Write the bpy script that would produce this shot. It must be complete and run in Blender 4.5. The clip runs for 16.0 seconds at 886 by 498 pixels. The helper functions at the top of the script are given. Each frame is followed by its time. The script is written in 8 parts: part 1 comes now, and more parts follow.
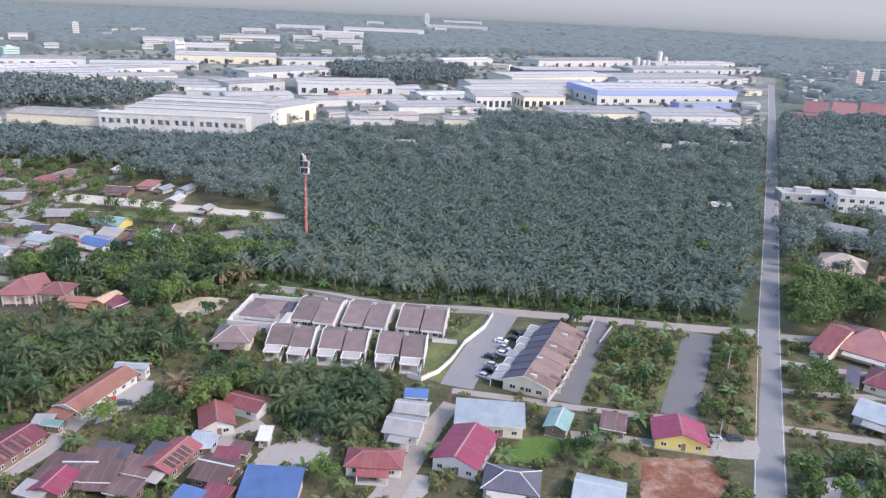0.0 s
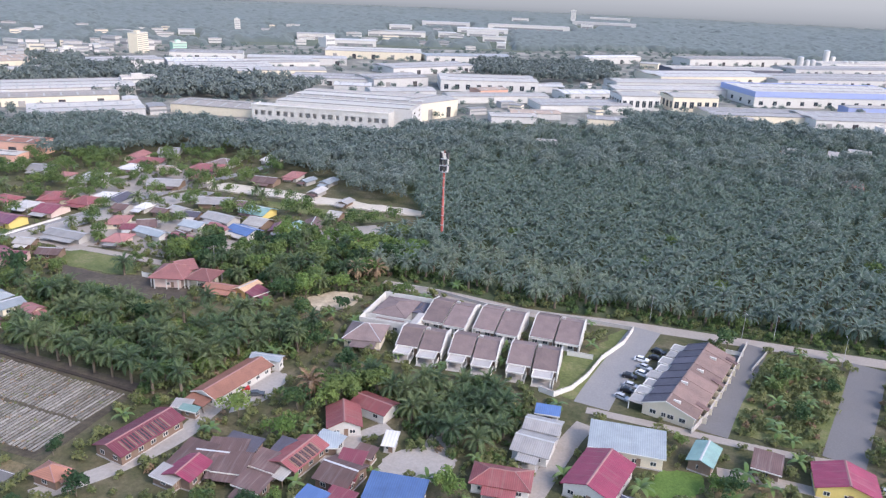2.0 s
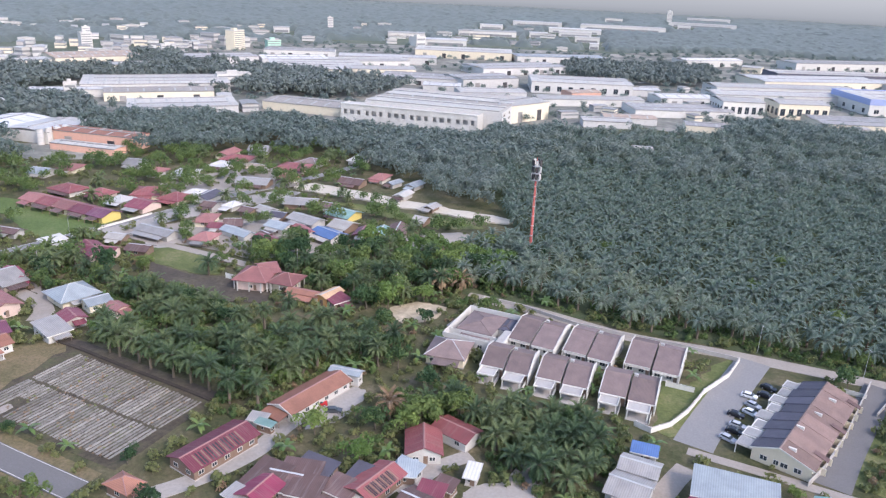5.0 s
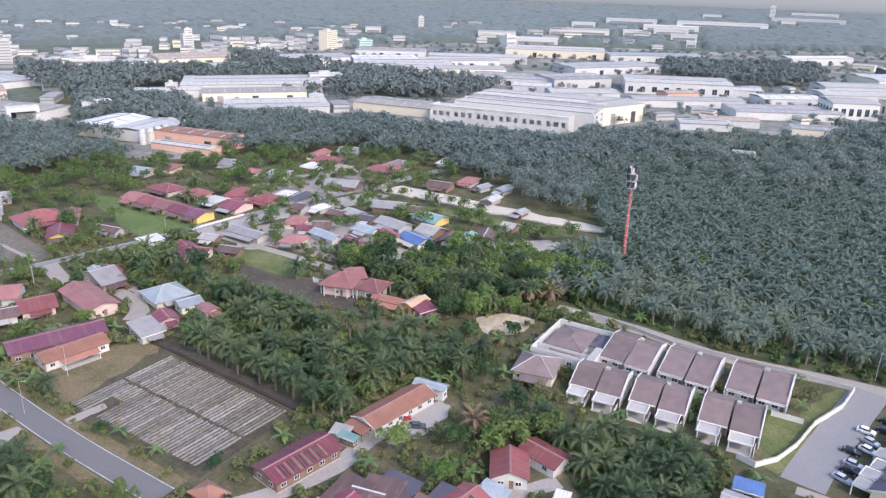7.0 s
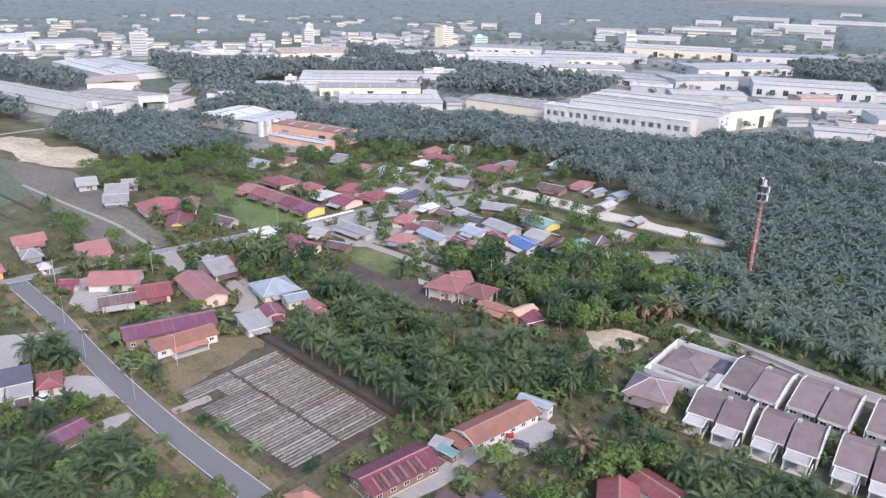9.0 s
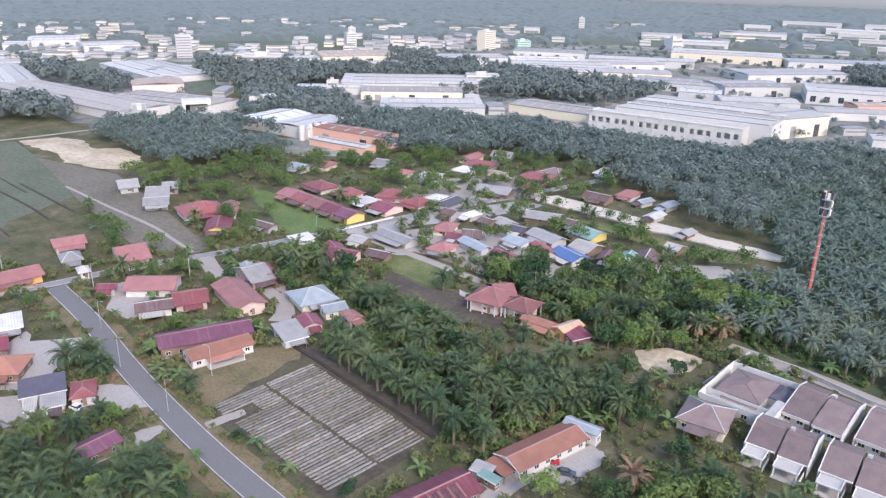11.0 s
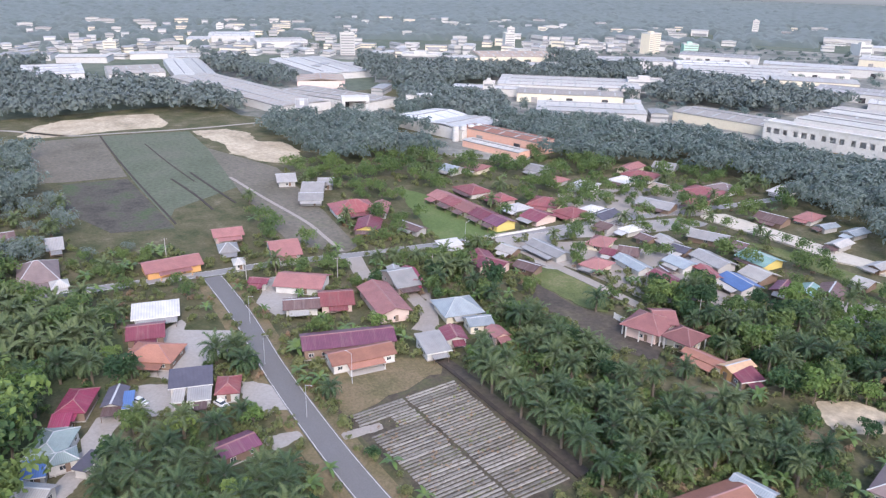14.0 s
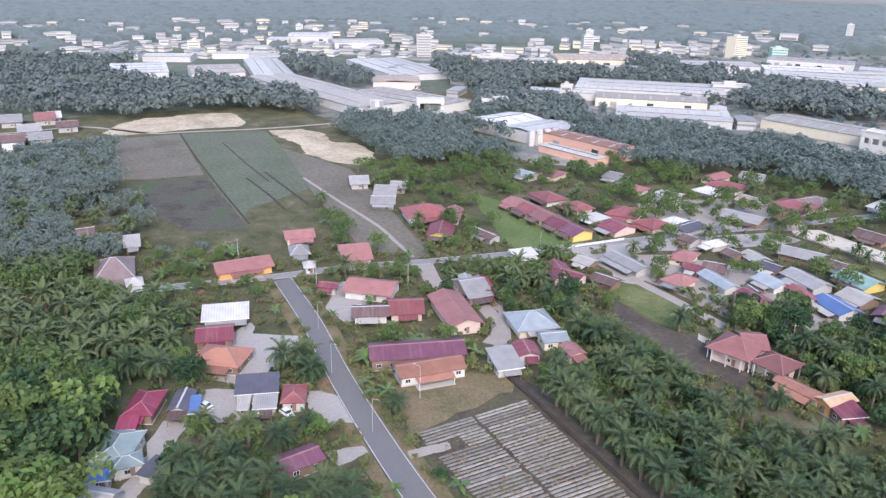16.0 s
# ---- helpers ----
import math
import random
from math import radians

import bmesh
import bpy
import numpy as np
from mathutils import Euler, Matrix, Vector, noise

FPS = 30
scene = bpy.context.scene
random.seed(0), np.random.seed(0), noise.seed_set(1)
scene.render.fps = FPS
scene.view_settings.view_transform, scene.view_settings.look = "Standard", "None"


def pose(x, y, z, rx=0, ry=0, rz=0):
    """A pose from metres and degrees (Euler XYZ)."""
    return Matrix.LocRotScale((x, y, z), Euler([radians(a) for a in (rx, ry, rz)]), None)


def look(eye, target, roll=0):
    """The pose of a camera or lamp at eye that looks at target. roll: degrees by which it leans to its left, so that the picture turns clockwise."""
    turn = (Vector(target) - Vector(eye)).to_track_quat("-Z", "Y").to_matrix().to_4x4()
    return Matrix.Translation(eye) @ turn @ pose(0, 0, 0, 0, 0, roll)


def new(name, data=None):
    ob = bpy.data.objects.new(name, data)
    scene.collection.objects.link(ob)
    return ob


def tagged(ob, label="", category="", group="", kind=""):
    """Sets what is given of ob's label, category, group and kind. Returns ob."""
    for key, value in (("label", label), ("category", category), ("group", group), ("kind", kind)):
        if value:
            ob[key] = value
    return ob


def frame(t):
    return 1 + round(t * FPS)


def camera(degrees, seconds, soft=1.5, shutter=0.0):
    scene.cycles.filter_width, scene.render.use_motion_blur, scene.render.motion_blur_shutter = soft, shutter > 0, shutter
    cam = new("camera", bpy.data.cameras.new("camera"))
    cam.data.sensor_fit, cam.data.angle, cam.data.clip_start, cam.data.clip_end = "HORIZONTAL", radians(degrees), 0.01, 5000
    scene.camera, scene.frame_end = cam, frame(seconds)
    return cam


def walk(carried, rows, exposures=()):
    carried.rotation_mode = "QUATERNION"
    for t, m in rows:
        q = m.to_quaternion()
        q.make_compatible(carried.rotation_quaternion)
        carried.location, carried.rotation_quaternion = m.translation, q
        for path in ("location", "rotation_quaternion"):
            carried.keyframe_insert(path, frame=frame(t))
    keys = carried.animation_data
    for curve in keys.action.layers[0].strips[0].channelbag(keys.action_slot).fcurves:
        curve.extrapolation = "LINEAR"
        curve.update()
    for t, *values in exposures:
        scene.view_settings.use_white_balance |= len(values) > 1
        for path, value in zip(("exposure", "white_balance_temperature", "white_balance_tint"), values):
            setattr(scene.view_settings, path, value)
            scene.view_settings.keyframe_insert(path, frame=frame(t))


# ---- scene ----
# camera and its path: seconds, place, heading, tilt, roll
cam = camera(60.92, 16.0, soft=1.3)
PATH = [
    (0, 0.00, 0.00, 105.00, -0.000, -18.974, 2.737),
    (0.5, -0.53, 2.34, 104.79, 3.746, -19.401, 2.518),
    (1, -1.26, 4.79, 104.55, 7.204, -19.536, 2.415),
    (1.5, -1.75, 7.03, 104.48, 9.347, -19.585, 2.308),
    (2, -2.43, 9.11, 104.22, 10.600, -19.639, 2.307),
    (2.5, -3.39, 11.06, 104.36, 11.445, -19.732, 2.369),
    (3, -4.37, 13.21, 104.36, 12.222, -19.751, 2.452),
    (3.5, -5.25, 15.31, 104.39, 12.922, -19.767, 2.478),
    (4, -6.03, 17.12, 104.43, 13.368, -19.788, 2.500),
    (4.5, -6.98, 19.13, 104.29, 13.635, -19.786, 2.573),
    (5, -8.02, 21.22, 103.86, 17.107, -19.934, 2.390),
    (5.2, -8.47, 22.06, 103.67, 18.977, -20.025, 2.302),
    (7.3, -12.63, 28.74, 105.05, 26.032, -20.468, 1.221),
    (7.5, -13.23, 29.47, 105.00, 27.959, -20.603, 1.163),
    (8, -14.61, 31.30, 104.76, 29.663, -20.543, 1.241),
    (8.5, -15.89, 33.04, 104.63, 30.031, -20.501, 1.323),
    (9, -17.42, 34.75, 104.50, 32.362, -20.699, 1.296),
    (9.5, -19.02, 36.36, 104.20, 33.849, -20.589, 1.269),
    (12, -27.19, 44.06, 103.40, 39.052, -20.606, 1.280),
    (12.5, -29.20, 45.54, 103.00, 42.754, -20.718, 1.110),
    (13, -30.96, 46.80, 102.78, 44.820, -20.634, 1.065),
    (13.5, -32.71, 47.89, 102.83, 45.878, -20.642, 1.077),
    (14, -34.64, 49.14, 102.93, 46.891, -20.711, 1.151),
    (14.5, -36.67, 50.29, 102.71, 47.532, -20.718, 1.184),
    (15, -38.58, 51.57, 102.45, 48.695, -20.729, 1.107),
    (15.5, -40.43, 52.63, 102.29, 51.406, -20.743, 1.030),
    (16, -42.25, 53.52, 102.20, 52.457, -20.679, 1.045),
]


def stand(x, y, z, yaw, pitch, roll):
    return pose(x, y, z, 0, 0, yaw) @ pose(0, 0, 0, 90 + pitch, 0, 0) @ pose(0, 0, 0, 0, 0, roll)


walk(cam, [(r[0], stand(*r[1:])) for r in PATH], [(0, 1.33, 6400, 19), (5, 1.33, 6400, 19), (13, 1.37, 6320, 19), (16, 1.37, 6300, 19)])

# ---- light: a hazy sun and sky ----
SUN_AZ, SUN_EL = 118.0, 40.0          # degrees clockwise from +y, and above the ground
world = bpy.data.worlds.new("hazy_sky")
scene.world = world
world.use_nodes = True
wn, wl = world.node_tree.nodes, world.node_tree.links
sky = wn.new("ShaderNodeTexSky")
sky.sky_type = "NISHITA"
sky.sun_disc = False
sky.sun_elevation = radians(SUN_EL)
sky.sun_rotation = radians(SUN_AZ)
sky.air_density, sky.dust_density, sky.ozone_density = 1.2, 2.0, 2.0
wn["Background"].inputs["Strength"].default_value = 0.15
wl.new(sky.outputs["Color"], wn["Background"].inputs["Color"])
sun = new("sun", bpy.data.lights.new("sun", "SUN"))
sun.data.energy, sun.data.angle, sun.data.color = 0.9, radians(10.0), (1.0, 0.95, 0.89)
sd = Vector((math.sin(radians(SUN_AZ)) * math.cos(radians(SUN_EL)), math.cos(radians(SUN_AZ)) * math.cos(radians(SUN_EL)), math.sin(radians(SUN_EL))))
sun.matrix_world = look(sd * 300, (0, 0, 0))


# ---- materials ----
def nodes(name):
    m = bpy.data.materials.new(name)
    m.use_nodes = True
    t = m.node_tree
    return m, t.nodes, t.links, t.nodes["Principled BSDF"]


def ramp(n, stops):
    r = n.new("ShaderNodeValToRGB")
    e = r.color_ramp.elements
    while len(e) < len(stops):
        e.new(0.5)
    for k, (p, c) in zip(e, stops):
        k.position, k.color = p, (*c, 1)
    return r


def noise_tex(n, l, scale, detail=4, vec=None, rough=0.55):
    t = n.new("ShaderNodeTexNoise")
    t.inputs["Scale"].default_value, t.inputs["Detail"].default_value, t.inputs["Roughness"].default_value = scale, detail, rough
    if vec:
        l.new(vec, t.inputs["Vector"])
    return t


def mixc(n, l, kind, fac, a, b):
    m = n.new("ShaderNodeMix")
    m.data_type, m.blend_type = "RGBA", kind
    for sock, v in ((m.inputs[0], fac), (m.inputs[6], a), (m.inputs[7], b)):
        if hasattr(v, "links"):
            l.new(v, sock)
        elif isinstance(v, tuple):
            sock.default_value = (*v, 1)
        else:
            sock.default_value = v
    return m.outputs[2]


def tint(n, l, col, amount=0.25):
    """Each object a little lighter or darker than the next."""
    oi = n.new("ShaderNodeObjectInfo")
    mr = n.new("ShaderNodeMapRange")
    mr.inputs["To Min"].default_value, mr.inputs["To Max"].default_value = 1 - amount, 1 + amount
    l.new(oi.outputs["Random"], mr.inputs["Value"])
    hs = n.new("ShaderNodeHueSaturation")
    l.new(mr.outputs[0], hs.inputs["Value"])
    l.new(col, hs.inputs["Color"])
    return hs.outputs["Color"]


def bump(n, l, b, height, strength=0.4, dist=0.05):
    k = n.new("ShaderNodeBump")
    k.inputs["Strength"].default_value, k.inputs["Distance"].default_value = strength, dist
    l.new(height, k.inputs["Height"])
    l.new(k.outputs[0], b.inputs["Normal"])


def roof_mat(name, col, pitch=0.45, rough=0.55, stain=(0.30, 0.24, 0.20), amount=0.45):
    """Ribbed sheet or tiles: ribs run down the slope, streaks and faded patches on top."""
    m, n, l, b = nodes(name)
    tc = n.new("ShaderNodeTexCoord")
    w = n.new("ShaderNodeTexWave")
    w.bands_direction, w.wave_type = "Y", "BANDS"
    w.inputs["Scale"].default_value = 0.314 / pitch
    l.new(tc.outputs["Object"], w.inputs["Vector"])
    mp = n.new("ShaderNodeMapping")
    mp.inputs["Scale"].default_value = (0.12, 1.6, 0.12)
    l.new(tc.outputs["Object"], mp.inputs["Vector"])
    geo = n.new("ShaderNodeNewGeometry")
    streak = noise_tex(n, l, 1.0, 5, mp.outputs[0], 0.65)
    patch_n = noise_tex(n, l, 0.35, 4, geo.outputs["Position"])
    fine = noise_tex(n, l, 4.0, 3, geo.outputs["Position"])
    c = mixc(n, l, "MIX", ramp_fac(n, l, streak.outputs[0], 0.52, 0.78, amount), tuple(col), stain)
    c = mixc(n, l, "MULTIPLY", 0.6, c, ramp_out(n, l, patch_n.outputs[0], ((0.3, (0.72, 0.72, 0.74)), (0.7, (1.15, 1.12, 1.1)))))
    c = mixc(n, l, "MULTIPLY", 0.35, c, ramp_out(n, l, w.outputs[0], ((0.15, (0.62, 0.62, 0.62)), (0.5, (1.05, 1.05, 1.05)))))
    c = mixc(n, l, "MULTIPLY", 0.3, c, ramp_out(n, l, fine.outputs[0], ((0.35, (0.75, 0.75, 0.75)), (0.65, (1.1, 1.1, 1.1)))))
    l.new(tint(n, l, c, 0.2), b.inputs["Base Color"])
    b.inputs["Roughness"].default_value = rough
    b.inputs["Specular IOR Level"].default_value = 0.35
    bump(n, l, b, w.outputs[0], 0.5, 0.06)
    return m


def ramp_fac(n, l, src, lo, hi, top=1.0):
    mr = n.new("ShaderNodeMapRange")
    mr.inputs["From Min"].default_value, mr.inputs["From Max"].default_value, mr.inputs["To Max"].default_value = lo, hi, top
    l.new(src, mr.inputs["Value"])
    return mr.outputs[0]


def ramp_out(n, l, src, stops):
    r = ramp(n, stops)
    l.new(src, r.inputs[0])
    return r.outputs[0]


def plain_mat(name, col, rough=0.8, stain=(0.35, 0.30, 0.26), amount=0.35, size=0.4, vary=0.08, grain=6.0, bumpy=0.2):
    """Paint, plaster, concrete, soil: two scales of stains and a fine grain."""
    m, n, l, b = nodes(name)
    geo = n.new("ShaderNodeNewGeometry")
    a1 = noise_tex(n, l, size, 6, geo.outputs["Position"], 0.65)
    a2 = noise_tex(n, l, grain, 3, geo.outputs["Position"])
    c = mixc(n, l, "MIX", ramp_fac(n, l, a1.outputs[0], 0.48, 0.75, amount), tuple(col), stain)
    c = mixc(n, l, "MULTIPLY", 0.5, c, ramp_out(n, l, a2.outputs[0], ((0.3, (0.75, 0.75, 0.75)), (0.7, (1.1, 1.1, 1.1)))))
    l.new(tint(n, l, c, vary) if vary else c, b.inputs["Base Color"])
    b.inputs["Roughness"].default_value = rough
    b.inputs["Specular IOR Level"].default_value = 0.25
    bump(n, l, b, a2.outputs[0], bumpy, 0.05)
    return m


def ground_mat(name, stops, scale=0.05, grain=0.9, rough=0.95, bumpy=0.6):
    """Open ground: broad patches through a ramp of colours, with a finer mottle."""
    m, n, l, b = nodes(name)
    geo = n.new("ShaderNodeNewGeometry")
    a1 = noise_tex(n, l, scale, 8, geo.outputs["Position"], 0.68)
    a2 = noise_tex(n, l, grain, 5, geo.outputs["Position"], 0.7)
    c = ramp_out(n, l, a1.outputs[0], stops)
    c = mixc(n, l, "MULTIPLY", 0.75, c, ramp_out(n, l, a2.outputs[0], ((0.3, (0.55, 0.58, 0.55)), (0.7, (1.25, 1.22, 1.15)))))
    l.new(c, b.inputs["Base Color"])
    b.inputs["Roughness"].default_value = rough
    b.inputs["Specular IOR Level"].default_value = 0.15
    bump(n, l, b, a2.outputs[0], bumpy, 0.4)
    return m


def leaf_mat(name, lo, mid, hi, spread=0.2, per_island=True, dusty=0.15):
    """Leaves: colour by leaf and by tree, some light passing through; dusty adds a pale sheen that stands for haze."""
    m, n, l, b = nodes(name)
    geo = n.new("ShaderNodeNewGeometry")
    oi = n.new("ShaderNodeObjectInfo")
    a1 = noise_tex(n, l, 0.045, 4, geo.outputs["Position"], 0.7)
    add = n.new("ShaderNodeMath")
    add.operation = "MULTIPLY_ADD"
    l.new(geo.outputs["Random Per Island"], add.inputs[0])
    add.inputs[1].default_value = 0.45 if per_island else 0.0
    l.new(oi.outputs["Random"], add.inputs[2])
    ad2 = n.new("ShaderNodeMath")
    ad2.operation = "MULTIPLY_ADD"
    l.new(a1.outputs[0], ad2.inputs[0])
    ad2.inputs[1].default_value = 1.6
    l.new(add.outputs[0], ad2.inputs[2])
    c = ramp_out(n, l, ramp_fac(n, l, ad2.outputs[0], 0.45, 2.1), ((0.1, lo), (0.5, mid), (0.92, hi)))
    l.new(c, b.inputs["Base Color"])
    b.inputs["Roughness"].default_value = 0.6
    b.inputs["Specular IOR Level"].default_value = 0.25
    b.inputs["Sheen Weight"].default_value, b.inputs["Sheen Roughness"].default_value = dusty, 0.6
    b.inputs["Sheen Tint"].default_value = (0.90, 0.96, 0.92, 1)
    tr = n.new("ShaderNodeBsdfTranslucent")
    l.new(c, tr.inputs["Color"])
    mx = n.new("ShaderNodeMixShader")
    mx.inputs[0].default_value = spread
    l.new(b.outputs[0], mx.inputs[1])
    l.new(tr.outputs[0], mx.inputs[2])
    l.new(mx.outputs[0], n["Material Output"].inputs["Surface"])
    return m


ROOF = {
    "aqua": roof_mat("pale_turquoise_roof", (0.235, 0.290, 0.275), 0.4, 0.6, (0.24, 0.26, 0.25)),
    "terracotta": roof_mat("red_brown_tile_roof", (0.215, 0.148, 0.128), 0.33, 0.8, (0.19, 0.12, 0.10), 0.5),
    "terracotta_red": roof_mat("brown_red_tile_roof", (0.225, 0.098, 0.092), 0.33, 0.75, (0.20, 0.10, 0.09)),
    "red": roof_mat("red_roof", (0.255, 0.080, 0.080)),
    "maroon": roof_mat("maroon_roof", (0.19, 0.05, 0.068)),
    "crimson": roof_mat("crimson_roof", (0.29, 0.050, 0.095)),
    "pink": roof_mat("faded_red_roof", (0.30, 0.138, 0.128), 0.35, 0.7, (0.30, 0.16, 0.14)),
    "orange": roof_mat("orange_tile_roof", (0.32, 0.152, 0.106), 0.33, 0.75, (0.36, 0.17, 0.11)),
    "tan": roof_mat("tan_tile_roof", (0.42, 0.33, 0.26), 0.33, 0.75),
    "brown": roof_mat("brown_tile_roof", (0.20, 0.15, 0.14), 0.33, 0.8, (0.16, 0.12, 0.11), 0.4),
    "plum": roof_mat("plum_roof", (0.16, 0.060, 0.095)),
    "slate": roof_mat("dark_slate_roof", (0.10, 0.095, 0.12), 0.33, 0.7, (0.07, 0.07, 0.08)),
    "grey": roof_mat("grey_sheet_roof", (0.29, 0.28, 0.265), 0.5, 0.5, (0.26, 0.22, 0.19)),
    "pale": roof_mat("pale_sheet_roof", (0.43, 0.405, 0.36), 0.6, 0.45, (0.45, 0.42, 0.38)),
    "sky": roof_mat("pale_blue_roof", (0.31, 0.35, 0.365), 0.5, 0.5, (0.36, 0.38, 0.38)),
    "blue": roof_mat("blue_roof", (0.09, 0.16, 0.33), 0.5, 0.5, (0.10, 0.14, 0.22)),
    "green": roof_mat("grey_green_roof", (0.20, 0.33, 0.30), 0.5, 0.55, (0.24, 0.27, 0.24)),
    "ash": roof_mat("grey_brown_tile_roof", (0.175, 0.160, 0.155), 0.33, 0.8, (0.11, 0.10, 0.10), 0.5),
    "rust": roof_mat("rusty_sheet_roof", (0.135, 0.085, 0.078), 0.4, 0.8, (0.25, 0.215, 0.20), 0.65),
    "dust": roof_mat("dusty_beige_roof", (0.37, 0.335, 0.29), 0.6, 0.6, (0.30, 0.26, 0.22), 0.6),
    "white": roof_mat("white_sheet_roof", (0.54, 0.525, 0.495), 0.8, 0.45, (0.55, 0.53, 0.50)),
    "ochre": roof_mat("ochre_roof", (0.52, 0.34, 0.20), 0.5, 0.6),
}
WALL = {
    "white": plain_mat("white_paint", (0.56, 0.545, 0.51), 0.75, (0.42, 0.39, 0.34), 0.5),
    "cream": plain_mat("cream_paint", (0.68, 0.61, 0.47), 0.7, (0.52, 0.44, 0.33)),
    "yellow": plain_mat("yellow_paint", (0.64, 0.51, 0.17), 0.7, (0.7, 0.58, 0.2)),
    "orange": plain_mat("orange_paint", (0.66, 0.36, 0.14), 0.7, (0.55, 0.32, 0.18)),
    "pink": plain_mat("pink_paint", (0.62, 0.48, 0.42), 0.7),
    "grey": plain_mat("grey_render", (0.42, 0.41, 0.39), 0.85),
    "wood": plain_mat("weathered_board", (0.22, 0.15, 0.11), 0.85, (0.30, 0.26, 0.22), 0.5),
    "blue": plain_mat("blue_paint", (0.30, 0.36, 0.58), 0.7),
    "red": plain_mat("red_paint", (0.40, 0.08, 0.08), 0.7),
    "salmon": plain_mat("salmon_paint", (0.68, 0.40, 0.30), 0.7),
    "mint": plain_mat("mint_paint", (0.42, 0.66, 0.52), 0.7),
    "pale": plain_mat("pale_grey_paint", (0.52, 0.51, 0.49), 0.75, (0.36, 0.34, 0.31), 0.5),
    "dark": plain_mat("dark_paint", (0.10, 0.10, 0.13), 0.7),
}
concrete = plain_mat("concrete", (0.42, 0.395, 0.365), 0.9, (0.30, 0.28, 0.26), 0.5)
trim_white = plain_mat("white_trim", (0.66, 0.64, 0.59), 0.7, (0.46, 0.43, 0.38), 0.5)
cap_mat = plain_mat("ridge_metal", (0.30, 0.16, 0.15), 0.6)
steel = plain_mat("galvanised_steel", (0.45, 0.46, 0.47), 0.45, (0.32, 0.28, 0.25))
# near-black: the antennas' own colour, and shade painted onto doors, bays and openings
black_and_shade = plain_mat("black_and_painted_shade", (0.05, 0.05, 0.055), 0.9)
glass, gn, gl, gb = nodes("window_glass")
gb.inputs["Base Color"].default_value = (0.035, 0.045, 0.055, 1)
gb.inputs["Roughness"].default_value = 0.12
far_glass = plain_mat("shaded_glazing", (0.22, 0.225, 0.23), 0.7, (0.30, 0.30, 0.29), 0.6, 0.3)
roof_light = plain_mat("roof_light_sheet", (0.40, 0.40, 0.37), 0.6, (0.25, 0.23, 0.2), 0.6)
tower_red = plain_mat("red_mast_paint", (0.50, 0.13, 0.11), 0.6)
tyre_mat = plain_mat("tyre_rubber", (0.02, 0.02, 0.02), 0.9)
asphalt = plain_mat("asphalt", (0.16, 0.153, 0.148), 0.9, (0.17, 0.165, 0.165), 0.6, 0.12, 0.0, 3.0)
old_asphalt = plain_mat("worn_asphalt", (0.235, 0.228, 0.222), 0.9, (0.27, 0.255, 0.24), 0.7, 0.10, 0.0, 2.0)
lane_mat = plain_mat("dusty_lane", (0.32, 0.285, 0.25), 0.95, (0.26, 0.22, 0.18), 0.6, 0.15, 0.0, 1.5)
paint_line = plain_mat("road_line_paint", (0.68, 0.67, 0.63), 0.8, (0.4, 0.4, 0.38), 0.7, 0.5, 0.0)
sand_mat = plain_mat("pale_sand", (0.50, 0.455, 0.375), 0.95, (0.50, 0.43, 0.33), 0.6, 0.06, 0.0, 0.8)
yard_mat = plain_mat("gravel_yard", (0.35, 0.325, 0.295), 0.95, (0.28, 0.24, 0.20), 0.6, 0.10, 0.0, 1.2)
bare_mat = ground_mat("bare_tan_soil", ((0.28, (0.16, 0.15, 0.10)), (0.40, (0.36, 0.30, 0.22)), (0.55, (0.48, 0.40, 0.30)), (0.72, (0.56, 0.49, 0.38))), 0.045, 0.4)
redsoil = ground_mat("red_soil", ((0.32, (0.17, 0.075, 0.045)), (0.48, (0.24, 0.115, 0.075)), (0.62, (0.36, 0.25, 0.20)), (0.75, (0.46, 0.38, 0.32))), 0.13, 0.9)
ground_green = ground_mat("rough_ground", ((0.32, (0.050, 0.060, 0.028)), (0.44, (0.085, 0.088, 0.045)), (0.57, (0.125, 0.112, 0.068)), (0.72, (0.21, 0.175, 0.125))), 0.08)
# far ground: base colours shifted to pale grey green in place of haze
far_scrub_hazed = ground_mat("far_scrub_hazed", ((0.3, (0.085, 0.105, 0.078)), (0.5, (0.12, 0.14, 0.105)), (0.66, (0.17, 0.175, 0.14))), 0.012, 0.12)
cover_crop = ground_mat("cover_crop", ((0.3, (0.055, 0.075, 0.040)), (0.5, (0.080, 0.100, 0.052)), (0.7, (0.12, 0.12, 0.075))), 0.08, 1.0)
lush_mat = ground_mat("lush_grass", ((0.3, (0.07, 0.13, 0.03)), (0.6, (0.12, 0.19, 0.05))), 0.15, 1.5)
drygrass_mat = ground_mat("dry_grass", ((0.3, (0.10, 0.10, 0.05)), (0.48, (0.17, 0.14, 0.08)), (0.62, (0.21, 0.16, 0.10)), (0.75, (0.13, 0.14, 0.06))), 0.12, 1.2)
meadow_mat = ground_mat("meadow", ((0.3, (0.085, 0.125, 0.045)), (0.5, (0.115, 0.160, 0.058)), (0.7, (0.16, 0.18, 0.08))), 0.06, 1.0)
grass_mat = ground_mat("grass", ((0.3, (0.085, 0.11, 0.045)), (0.5, (0.13, 0.15, 0.06)), (0.68, (0.22, 0.20, 0.11))), 0.09, 1.2)
field_brown = ground_mat("fallow_field", ((0.3, (0.115, 0.105, 0.080)), (0.45, (0.155, 0.140, 0.112)), (0.58, (0.175, 0.155, 0.13)), (0.72, (0.15, 0.155, 0.095))), 0.03, 0.5)
